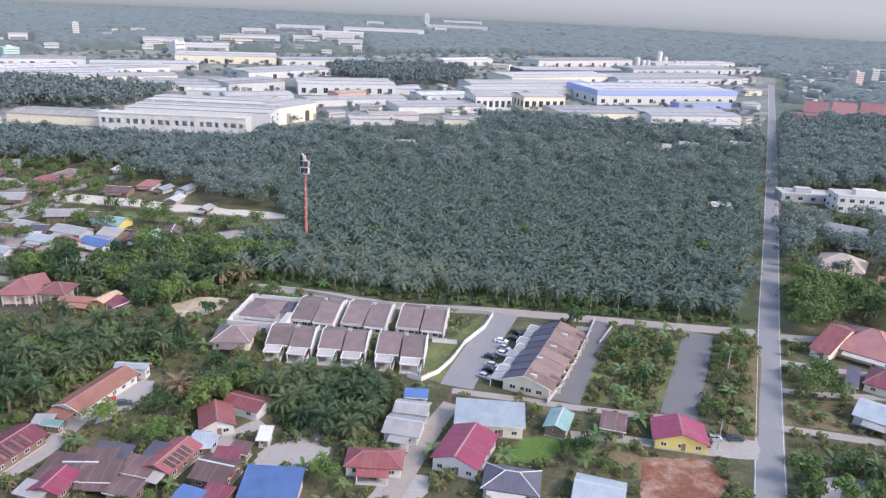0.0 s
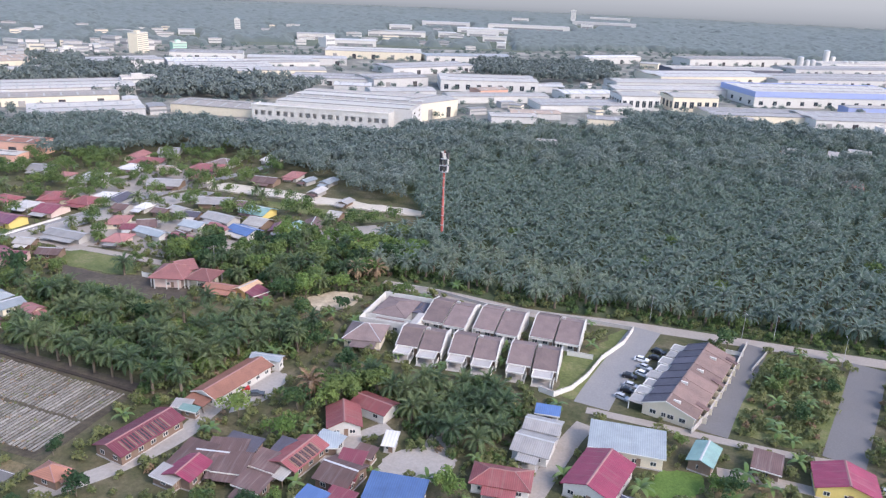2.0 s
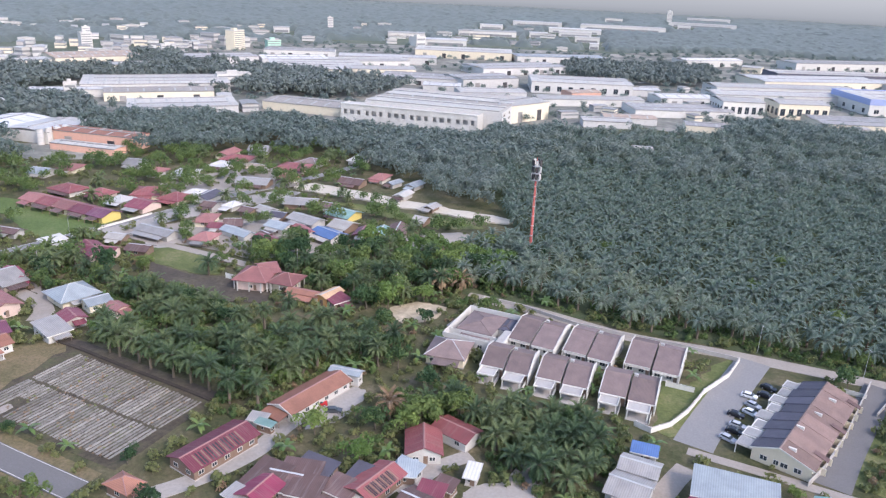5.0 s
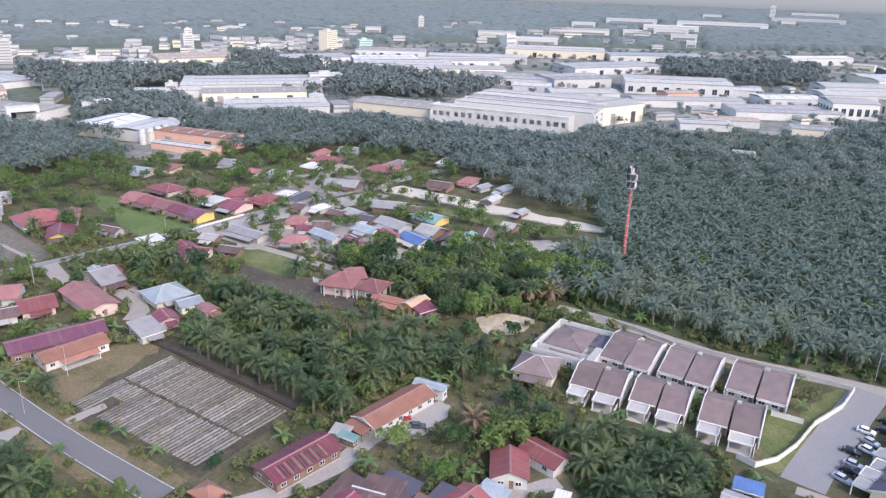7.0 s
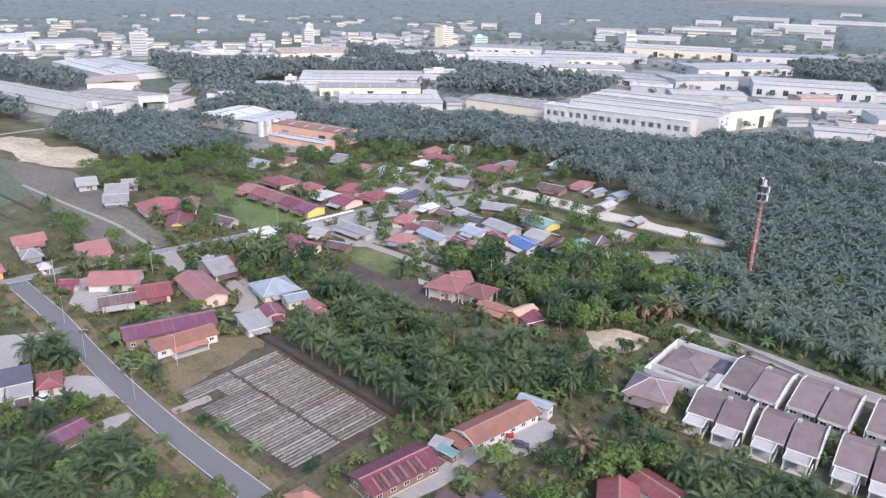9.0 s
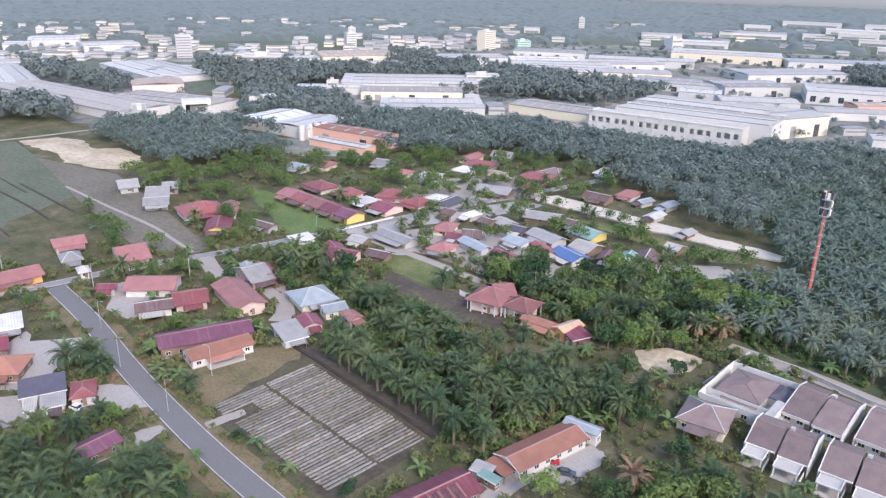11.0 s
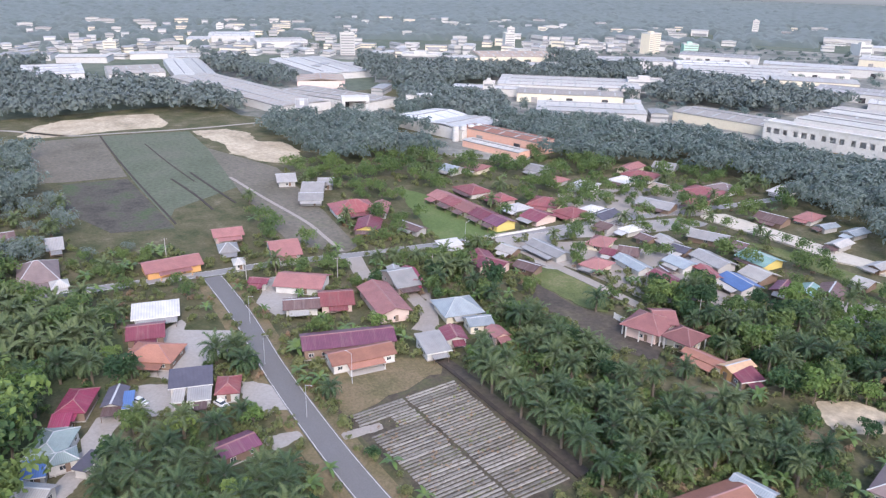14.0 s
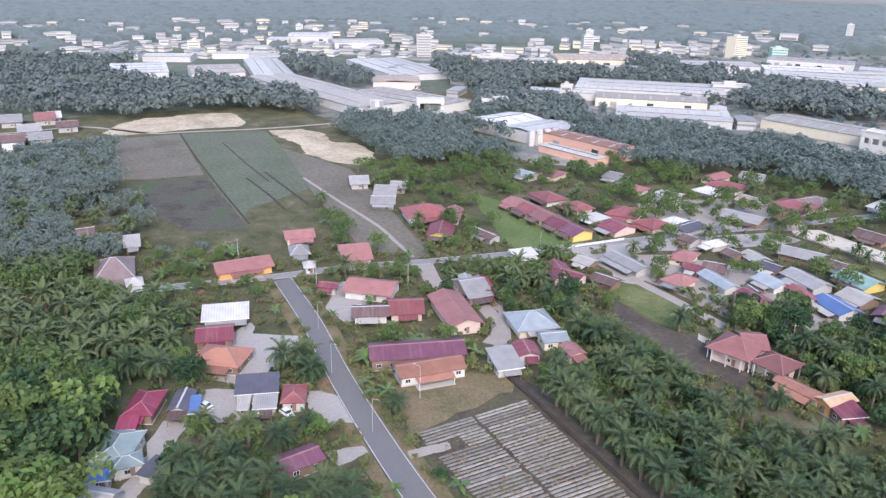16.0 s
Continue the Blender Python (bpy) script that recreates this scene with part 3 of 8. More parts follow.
def opening_factory(x, y, rot, length, depth, h):
    """A long parapet front with paired square openings, and behind it a raised hall under stepped low roofs. x, y: middle of the front."""
    o = root("factory", x, y, rot, "long white factory with paired square window openings and stepped flat roofs", "factory")
    c, q = math.cos(radians(rot)), math.sin(radians(rot))
    TAKEN.append((x - q * depth / 2, y + c * depth / 2, c, q, length / 2, depth / 2))
    a, f = length / 2, 16.0
    for i in range(19):                                   # front wall in piers, sill and head round the openings
        x0 = -a + i * length / 18
        if i < 18:
            part("sill_wall", Shape().box(x0, 0, -0.3, x0 + length / 18, 0.6, 5.2), WALL["white"], o)
            part("head_wall", Shape().box(x0, 0, 8.8, x0 + length / 18, 0.6, h), WALL["white"], o)
        w = 1.9 if i % 3 == 0 else 1.0
        part("pier", Shape().box(max(-a, x0 - w), 0.002, 5.2, min(a, x0 + w), 0.598, 8.8), WALL["white"], o)
    part("opening_back", Shape().box(-a + 0.3, 3.0, 0, a - 0.3, 3.2, h - 1), WALL["grey"], o, "shaded grey interior behind the openings")
    part("cornice", Shape().box(-a - 0.5, -0.5, h + 0.004, a + 0.5, 1.0, h + 0.6), trim_white, o)
    for k in (-1, 1):
        part("side_wall", Shape().box(k * a - 0.3, 0.6, -0.3, k * a + 0.3, f, h), WALL["white"], o)
    part("front_roof", Shape().box(-a + 0.3, 3.3, h - 0.9, a - 0.3, f, h - 0.6), ROOF["pale"], o)
    part("hall_wall", Shape().box(-a + 12, f, -0.3, a + 14, depth, h + 1.0), WALL["pale"], o)
    bays, bd = 4, (depth - f) / 4
    for i in range(bays):
        y0, z = f + i * bd, h + 1.0
        part("clerestory", Shape().box(-a + 13, y0 + 0.3, z + 0.004, a + 13, y0 + 0.9, z + 1.5), WALL["white"], o, "white fascia with a dark glazed band")
        part("glazed_band", Shape().box(-a + 14, y0 + 0.22, z + 0.3, a + 12, y0 + 0.296, z + 1.0), far_glass, o)
        part("roof", Shape().prism([(y0 + 0.9, z + 1.5), (y0 + bd, z + 0.5), (y0 + bd, z + 0.2), (y0 + 0.9, z + 1.2)], -a - 13, a - 13), ROOF["dust" if i % 2 else "pale"], o, "", pose(0, 0, 0, 0, 0, 90))
    for i in range(6):
        part("roof_vent", Shape().rod((-a + 22 + i * length / 6, f + bd * 1.6, h + 1.4), (-a + 22 + i * length / 6, f + bd * 1.6, h + 2.9), 0.8, 10), steel, o)
    for st in range(3):
        for k in range(4):
            window(o, a + 14.02, f + 8 + k * 16, 1.5 + st * 3.9, 90, 4.5, 1.9)
    return o


def block(x, y, rot, w, l, h, label, wall="white", storeys=4, every=6.0, cap="white", category="building"):
    """A flat-roofed building with rows of windows, a parapet and a roof hut."""
    o = root("building", x, y, rot, label, category)
    TAKEN.append((x, y, math.cos(radians(rot)), math.sin(radians(rot)), w / 2, l / 2))
    part("wall", Shape().box(-w / 2, -l / 2, -0.3, w / 2, l / 2, h), WALL[wall], o)
    p = Shape()
    p.box(-w / 2 - .2, -l / 2 - .2, h + .004, w / 2 + .2, -l / 2 + .2, h + .9).box(-w / 2 - .2, l / 2 - .2, h + .004, w / 2 + .2, l / 2 + .2, h + .9)
    p.box(-w / 2 - .2, -l / 2 + .2, h + .004, -w / 2 + .2, l / 2 - .2, h + .9).box(w / 2 - .2, -l / 2 + .2, h + .004, w / 2 + .2, l / 2 - .2, h + .9)
    part("parapet", p, WALL[cap], o)
    part("roof", Shape().box(-w / 2 + .2, -l / 2 + .2, h + .004, w / 2 - .2, l / 2 - .2, h + .15), concrete, o)
    part("roof_hut", Shape().box(-w * .2, -l * .15, h + .15, w * .12, l * .2, h + 3), WALL[wall], o)
    fh = h / storeys
    for st in range(storeys):
        if math.hypot(x, y) > 620:
            z = st * fh + fh * 0.32
            part("window_band", Shape().box(-w / 2 + 0.8, -l / 2 - 0.05, z, w / 2 - 0.8, -l / 2 + 0.05, z + fh * 0.4), far_glass, o)
            if h > 9:
                part("window_band", Shape().box(w / 2 - 0.05, -l / 2 + 1.5, z, w / 2 + 0.05, l / 2 - 1.5, z + fh * 0.4), far_glass, o)
            continue
        windows_on(o, w / 2, l / 2, "sew"[:1 if h < 9 else 3], st * fh + fh * 0.3, every, min(2.6, every * 0.6), fh * 0.45)
    return o


def town_block(x, y, rot, w, l, h, wall="white", label="low pale building in the hazy far town"):
    """A plain far building: walls, an overhanging flat roof and a dark window band."""
    o = root("town_building", x, y, rot, label, "building", "far town")
    TAKEN.append((x, y, math.cos(radians(rot)), math.sin(radians(rot)), w / 2, l / 2))
    part("wall", Shape().box(-w / 2, -l / 2, -0.4, w / 2, l / 2, h), WALL[wall], o)
    part("roof", Shape().prism([(-w / 2 - 0.5, h + 0.01), (w / 2 + 0.5, h + 0.01), (w / 2 + 0.5, h + 0.3), (0, h + 0.3 + w * 0.05), (-w / 2 - 0.5, h + 0.3)], -l / 2 - 0.5, l / 2 + 0.5), ROOF["pale" if wall == "white" else "grey"], o)
    part("window_band", Shape().box(-w / 2 - 0.06, -l / 2 - 0.06, h * 0.45, w / 2 + 0.06, l / 2 - 1.0, h * 0.7), far_glass, o)
    return o


def silo(x, y, r, h):
    """A storage tank: ringed drum, conical lid and a top rail."""
    o = root("silo", x, y, 0, "pale steel storage silo beside works", "silo", "works silos")
    TAKEN.append((x, y, 1.0, 0.0, r, r))
    part("drum", Shape().rod((0, 0, -0.3), (0, 0, h), r, 20), WALL["white"], o)
    part("lid", Shape().rod((0, 0, h + 0.004), (0, 0, h + r * 0.35), r * 1.03, 20, r * 0.15), steel, o)
    for k in range(1, 4):
        part("hoop", Shape().rod((0, 0, h * k / 4 - 0.15), (0, 0, h * k / 4 + 0.15), r * 1.02, 20), steel, o)
    return o


def portal(x, y, rot, w, h):
    """A loading porch: two thick piers, a deep lintel, a flat roof and, behind, a panel painted dark as the shaded bay.
    """
    o = root("loading_porch", x, y, rot, "white portal frame of a warehouse loading bay", "porch", "loading porches")
    for q in (-1, 1):
        part("pier", Shape().box(q * (w / 2 - 1.2) - 1.2, -5, -0.3, q * (w / 2 - 1.2) + 1.2, 5, h), WALL["white"], o)
    part("lintel", Shape().box(-w / 2 + 2.4, -5, h - 3.0, w / 2 - 2.4, -4, h), WALL["white"], o)
    part("roof", Shape().box(-w / 2 + 2.4, -4, h - 0.4, w / 2 - 2.4, 5, h - 0.004), WALL["white"], o)
    # no real shutter: a flat panel whose near-black stands for the bay's shade
    part("shutter", Shape().box(-w / 2 + 2.4, 4.4, -0.3, w / 2 - 2.4, 4.9, h - 0.41), black_and_shade, o)
    return o


def low_wall(pts, h, mat, label):
    """A masonry wall along a line, with a coping and piers."""
    o = tagged(new("boundary_wall"), label, "wall")
    o.matrix_basis = pose(pts[0][0], pts[0][1], 0)
    ox, oy = pts[0]
    for (x0, y0), (x1, y1) in zip(pts, pts[1:]):
        d = math.hypot(x1 - x0, y1 - y0)
        m = pose(x0 - ox, y0 - oy, 0, 0, 0, math.degrees(math.atan2(y1 - y0, x1 - x0)))
        part("wall_run", Shape().box(0, -0.08, -0.3, d, 0.08, h), mat, o, "", m)
        part("coping", Shape().box(-0.05, -0.14, h + 0.003, d + 0.05, 0.14, h + 0.1), concrete, o, "", m)
        for k in range(int(d / 4) + 1):
            part("pier", Shape().box(-0.16, -0.16, -0.3, 0.16, 0.16, h + 0.18), mat, o, "", m @ pose(min(k * 4.0, d), 0, 0))
    return o


def semi_pair(x, y, rot, length, depth, row):
    """Two joined single-storey houses, ridge over the middle: a long front slope, a short rear one, a step between the two units, white gable walls that stand proud of the tiles, and car porches in the front row."""
    o = root("semi_detached_house", x, y, rot, "pair of new semi-detached houses with brown tile roofs and white walls", "house", "new semi-detached houses")
    TAKEN.append((x, y - 1.5, math.cos(radians(rot)), math.sin(radians(rot)), length / 2, depth + 2))
    ze, rise, back = 3.1, 2.6, 5.2
    u = length / 2
    turn = pose(0, 0, 0, 0, 0, 90)                       # sweeps a profile of (along -y, z) pairs across the width
    k = rise / depth
    for s in (-1, 1):
        c, wide, step = s * u / 2, u - 0.7, -0.45 if s > 0 else 0.0
        m = pose(c, step, step * 0.3) @ pose(0, 0, 0, 0, 0, -90)
        part("wall", Shape().prism([(depth - 0.8, -0.1), (depth - 0.8, ze - 0.25 + k * 0.8), (0, ze + rise - 0.25), (-back + 0.6, ze + rise - 1.35), (-back + 0.6, -0.1)], -wide / 2, wide / 2), WALL["white"], o, "", m)
        part("roof", Shape().prism([(0, ze + rise), (depth, ze), (depth, ze - 0.2), (0, ze + rise - 0.2)], -wide / 2 - 0.1, wide / 2 + 0.1), ROOF["brown"], o, "", m)
        part("rear_roof", Shape().prism([(0, ze + rise), (-back, ze + rise - 1.3), (-back, ze + rise - 1.5), (0, ze + rise - 0.2)], -wide / 2 - 0.1, wide / 2 + 0.1), ROOF["brown"], o, "", m)
        part("ridge_cap", Shape().prism([(-0.25, ze + rise - 0.04), (0, ze + rise + 0.12), (0.25, ze + rise - 0.04)], -wide / 2, wide / 2), ROOF["brown"], o, "", m)
        part("fascia", Shape().box(depth + 0.01, -wide / 2 - 0.1, ze - 0.32, depth + 0.1, wide / 2 + 0.1, ze + 0.03), trim_white, o, "white painted eaves board", m)
        fx = c + s * (wide / 2 + 0.26)
        up = 0.34 if s > 0 else 0.06
        edge = [(depth + 0.3, -0.2), (depth + 0.3, ze), (depth * 0.72, ze + k * depth * 0.24), (depth * 0.70, ze + k * depth * 0.30 + up), (0.2, ze + rise + up), (-0.8, ze + rise + up - 0.05), (-back - 0.2, ze + rise - 1.0), (-back - 0.2, -0.2)]
        part("gable_wall", Shape().prism(edge, -0.13, 0.13), WALL["white"], o, "white plastered gable wall standing proud of the tiles", pose(fx, step, 0) @ pose(0, 0, 0, 0, 0, -90))
        part("tank_plinth", Shape().box(-0.5, -0.9, ze + rise - 1.35, 0.5, 0.1, ze + rise + 0.15), WALL["grey"], o, "", pose(-s * 0.1 + c - s * (wide / 2 - 0.7), 2.1 + step, 0)) if s > 0 else None
        for q in (-0.30, 0.16):
            window(o, c + q * wide, -depth + 0.76 + step, 0.9, 0, 1.6, 1.3)
        part("front_door", Shape().box(c + wide * 0.33, -depth + 0.70 + step, 0, c + wide * 0.33 + 0.95, -depth + 0.80 + step, 2.15), WALL["wood"], o)
        if row == "front":
            y0, y1 = -depth - 4.4 + step, -depth + 0.2 + step
            x0, x1 = c - wide * 0.47, c + wide * (0.30 if s < 0 else 0.40)
            part("porch_roof", Shape().box(x0, y0, 2.45, x1, y1, 2.62), concrete, o, "flat concrete porch slab")
            for n_, (a0, b0, a1, b1) in (("f", (x0, y0, x1, y0 + 0.18)), ("l", (x0, y0 + 0.18, x0 + 0.18, y1)), ("r", (x1 - 0.18, y0 + 0.18, x1, y1))):
                part("porch_upstand", Shape().box(a0, b0, 2.625, a1, b1, 2.98), trim_white, o, "white porch parapet")
            for px in (x0 + 0.2, x1 - 0.5):
                part("porch_post", Shape().box(px, y0 + 0.05, -0.2, px + 0.3, y0 + 0.35, 2.447), trim_white, o)
            part("porch_floor", Shape().box(x0, y0 - 0.5, -0.2, x1, y1 + 0.5, 0.1), concrete, o)
            part("garden_wall", Shape().box(x1 + 0.2, y0 - 0.4, -0.2, x1 + 0.36, y1, 1.2), trim_white, o, "low white garden wall")
        else:
            part("sun_hood", Shape().box(c - wide * 0.48, -depth - 0.2 + step, 2.35, c + wide * 0.48, -depth + 0.78 + step, 2.5), trim_white, o, "white concrete sun hood")
            part("kitchen_wall", Shape().box(c - wide * 0.46, -depth - 2.2 + step, -0.2, c - wide * 0.46 + 0.15, -depth + 0.7 + step, 1.7), trim_white, o, "white back yard wall")
    return o


def parapet_house(x, y, rot, w, l):
    """An unfinished house: a white parapet ring with low tiled roofs set inside it."""
    o = root("bungalow", x, y, rot, "unfinished bungalow with white parapet walls round low brown roofs", "house")
    TAKEN.append((x, y, math.cos(radians(rot)), math.sin(radians(rot)), w / 2, l / 2))
    a, c = w / 2, l / 2
    for n_, (x0, y0, x1, y1) in (("s", (-a, -c, a, -c + 0.25)), ("n", (-a, c - 0.25, a, c)), ("w", (-a, -c + 0.25, -a + 0.25, c - 0.25)), ("e", (a - 0.25, -c + 0.25, a, c - 0.25))):
        part("parapet", Shape().box(x0, y0, -0.2, x1, y1, 3.7), WALL["white"], o, "white plastered parapet wall")
    part("court_floor", Shape().box(-a + 0.252, -c + 0.252, -0.2, a - 0.252, c - 0.252, 0.12), concrete, o, "bare concrete court inside the parapet")
    for px, py, pw, pl, z in ((-a * 0.14, c * 0.12, w * 0.62, l * 0.66, 3.3), (a * 0.66, c * 0.42, w * 0.26, l * 0.40, 2.9), (-a * 0.05, -c * 0.70, w * 0.5, l * 0.10, 2.5)):
        part("inner_wall", Shape().box(px - pw / 2 + 0.35, py - pl / 2 + 0.35, 0.12, px + pw / 2 - 0.35, py + pl / 2 - 0.35, z - 0.19), WALL["grey"], o)
        s, cap = hip_roof(pw, pl, z, min(pw, pl) * 0.10)
        part("roof", s, ROOF["slate" if pw < 6 else "brown"], o, "", pose(px, py, 0))
        part("ridge_cap", cap, ROOF["brown"], o, "", pose(px, py, 0))
    for y0, x0, x1 in ((-c * 0.60, -a + 0.25, a * 0.9), (-c * 0.86, -a * 0.7, a - 0.25)):
        part("cross_wall", Shape().box(x0, y0, 0.12, x1, y0 + 0.2, 3.3), WALL["white"], o)
    part("side_gutter", Shape().box(a * 0.74, -c + 0.25, 3.3, a - 0.25, -c * 0.05, 3.45), concrete, o, "white concrete slab over the side passage")
    for k in (-0.6, -0.2, 0.3, 0.65):
        window(o, a * k, -c - 0.02, 1.0, 0, 1.5, 1.2)
    return o


def terrace(x, y, rot, left, right, l, units):
    """A terrace under one long tiled gable whose ridge stands at x, y: a dark slope over the canopies, a longer brown one behind."""
    o = root("terrace_block", x, y, rot, "long terrace with brown tile gable roof, cream walls and white canopies", "terrace")
    TAKEN.append((x, y, math.cos(radians(rot)), math.sin(radians(rot)), right + 2, l / 2))
    ze, rise, hl = 3.2, 2.5, l / 2 - 0.4
    lw, rw = left - 0.5, right - 0.7
    part("wall", Shape().prism([(-lw, -0.2), (rw, -0.2), (rw, ze - 0.2 + rise / right * 0.7), (0, ze + rise - 0.24), (-lw, ze - 0.2 + rise / left * 0.5)], -hl, hl), WALL["cream"], o)
    u = l / units
    for i in range(units):
        c, dz = -l / 2 + u * (i + 0.5), 0.10 * (i % 2)
        part("roof", Shape().prism([(0, ze + rise + dz), (right, ze + dz), (right, ze + dz - 0.2), (0, ze + rise + dz - 0.2)], c - u / 2, c + u / 2), ROOF["terracotta"], o, "red brown tiled slope with vent hoods" if i == 0 else "")
        cut = 0.5 * math.sin(i * 1.9)
        # darker tiles on this slope, with its shade added to the colour
        part("roof", Shape().prism([(-0.01, ze + rise), (-left + cut, ze + cut * rise / left), (-left + cut, ze - 0.2 + cut * rise / left), (-0.01, ze + rise - 0.2)], c - u / 2, c + u / 2 - 0.12), ROOF["slate"], o, "dark slate grey tiled slope with its shade included in the colour" if i == 0 else "")
        # party wall fin, painted dark to draw the shadow line between units
        part("party_ridge", Shape().prism([(-0.1, ze + rise + 0.2), (-left + 0.4, ze + 0.42), (-left + 0.4, ze - 0.1), (-0.1, ze + rise - 0.1)], c + u / 2 - 0.115, c + u / 2 - 0.005), WALL["dark"], o)
        part("ridge_cap", Shape().prism([(-0.3, ze + rise + dz - 0.04), (0, ze + rise + dz + 0.14), (0.3, ze + rise + dz - 0.04)], c - u / 2, c + u / 2), ROOF["brown"], o)
        reach = 3.9 + 0.5 * math.sin(i * 2.7)
        part("canopy", Shape().box(-lw - reach, c - u * 0.47, 2.5, -lw - 0.02, c + u * 0.44, 2.66), trim_white if i % 3 else concrete, o, "weathered white concrete canopy" if i == 0 else "")
        part("canopy_sheet", Shape().prism([(-lw - reach + 0.3, 2.70), (-lw - 0.3, 2.95), (-lw - 0.3, 2.89), (-lw - reach + 0.3, 2.665)], c - u * 0.42, c + u * 0.30), ROOF["grey"], o)
        for k in (-0.42, 0.40):
            part("post", Shape().box(-lw - reach + 0.1, c + k * u - 0.12, -0.2, -lw - reach + 0.34, c + k * u + 0.12, 2.497), trim_white, o)
        # flat panel on the wall, its dark painted as shade under the canopy
        part("recess", Shape().box(-lw - 0.05, c - u * 0.38, 0.1, -lw + 0.06, c + u * 0.38, 2.4), black_and_shade, o, "dark panel painted as a shaded front opening" if i == 0 else "")
        window(o, rw + 0.02, c - u * 0.2, 1.0, 90, 1.4, 1.1)
        part("back_door", Shape().box(rw - 0.03, c + u * 0.1, 0.1, rw + 0.05, c + u * 0.24, 2.1), WALL["wood"], o)
        part("yard_wall", Shape().box(rw + 0.06, c + u * 0.46, -0.2, rw + 2.1, c + u * 0.46 + 0.14, 1.9), WALL["cream"], o)
        if i % 2 == 0:
            sx = 2.2 + 1.2 * math.sin(i * 2.3)
            part("vent", Shape().box(sx - 0.9, c - 0.22, ze + rise - (sx + 0.9) * rise / right - 0.05, sx + 0.9, c + 0.22, ze + rise - (sx - 0.9) * rise / right + 0.25), trim_white, o, "white roof vent hood")
        if i % 3 == 1:
            part("rear_awning", Shape().prism([(right - 2.2, ze + 1.0), (right + 1.2, ze - 0.1), (right + 1.2, ze - 0.2), (right - 2.2, ze + 0.9)], c - u * 0.30, c + u * 0.05), ROOF["rust"], o, "rust brown rear awning")
    for k in (-3.0, -0.2, 1.6, 4.6):
        window(o, k, -hl - 0.02, 0.9, 0, 1.2 if k in (-0.2,) else 1.7, 1.3)
    part("barge_board", Shape().prism([(0, ze + rise + 0.12), (right, ze + 0.1), (right, ze - 0.2), (0, ze + rise - 0.2)], -l / 2 - 0.10, -l / 2 - 0.005), trim_white, o)
    part("barge_board", Shape().prism([(-0.002, ze + rise + 0.12), (-left, ze + 0.1), (-left, ze - 0.2), (-0.002, ze + rise - 0.2)], -l / 2 - 0.10, -l / 2 - 0.005), trim_white, o)
    return o


def mast(x, y):
    """A red tapering telecom pole with two rings of panel antennas and a work platform."""
    o = root("telecom_mast", x, y, 0, "tall red and white telecom mast with panel antennas", "mast")
    for i in range(8):
        part("section", Shape().rod((0, 0, i * 4.0 - (0.3 if i == 0 else 0)), (0, 0, i * 4.0 + 4.0), 0.62 - i * 0.035, 12, 0.62 - (i + 1) * 0.035), tower_red, o)
        part("flange", Shape().rod((0, 0, i * 4 + 3.93), (0, 0, i * 4 + 4.07), 0.72 - i * 0.035, 12), steel, o)
    part("ladder", Shape().box(0.66, -0.2, 0.2, 0.70, -0.15, 31).box(0.66, 0.15, 0.2, 0.70, 0.2, 31), steel, o)
    for z in (30.5, 33.2, 36.0):
        part("platform", Shape().rod((0, 0, z), (0, 0, z + 0.12), 1.6, 14), steel, o)
        for k in range(12):
            a = k * math.pi / 6
            part("rail_post", Shape().rod((1.55 * math.cos(a), 1.55 * math.sin(a), z + 0.12), (1.55 * math.cos(a), 1.55 * math.sin(a), z + 1.1), 0.03, 5), steel, o)
    part("spire", Shape().rod((0, 0, 32), (0, 0, 39.5), 0.3, 10, 0.12), tower_red, o)
    for z in (31.0, 33.8, 36.4):
        for k in range(7):
            a = k * 2 * math.pi / 7 + z
            part("panel_antenna", Shape().box(-0.2, -0.42, 0, 0.2, 0.42, 2.2), WALL["white"] if k % 4 == 0 else black_and_shade, o, "", pose(1.75 * math.cos(a), 1.75 * math.sin(a), z, 0, 0, math.degrees(a)))
    part("footing", Shape().box(-1.4, -1.4, -0.3, 1.4, 1.4, 0.35), concrete, o)
    return o


CAR_PAINT = {}


def car(x, y, rot, colour, paint, z=0.06):
    """A parked saloon or hatch: body, cabin glass, four wheels, lights."""
    if colour not in CAR_PAINT:
        m, n, l, b = nodes(colour + "_car_paint")
        b.inputs["Base Color"].default_value = (*paint, 1)
        b.inputs["Roughness"].default_value = 0.25
        CAR_PAINT[colour] = m
    o = root("car", x, y, rot, "parked %s car with dark windows" % colour, "car", "parked cars", z=z)
    m = CAR_PAINT[colour]
    part("body", Shape().prism([(-2.1, 0.28), (2.1, 0.28), (2.15, 0.62), (1.95, 0.82), (1.0, 0.95), (-1.7, 0.98), (-2.1, 0.85)], -0.83, 0.83), m, o)
    part("cabin_glass", Shape().prism([(1.0, 0.952), (0.45, 1.40), (-1.3, 1.42), (-1.75, 0.982)], -0.70, 0.70), glass, o)
    part("roof_panel", Shape().prism([(0.42, 1.405), (0.30, 1.47), (-1.2, 1.48), (-1.32, 1.425)], -0.68, 0.68), m, o)
    for sx in (-1.3, 1.32):
        for sy in (-0.78, 0.78):
            w = part("wheel", Shape().rod((sx, sy - 0.1, 0.31), (sx, sy + 0.1, 0.31), 0.31, 14), tyre_mat, o)
            part("rim", Shape().rod((sx, sy - 0.11, 0.31), (sx, sy + 0.11, 0.31), 0.18, 10), steel, w)
    for sy in (-0.6, 0.6):
        part("headlight", Shape().box(2.06, sy - 0.18, 0.62, 2.14, sy + 0.18, 0.76), glass, o)
        part("tail_light", Shape().box(-2.14, sy - 0.16, 0.68, -2.06, sy + 0.16, 0.84), WALL["red"], o)
    return o


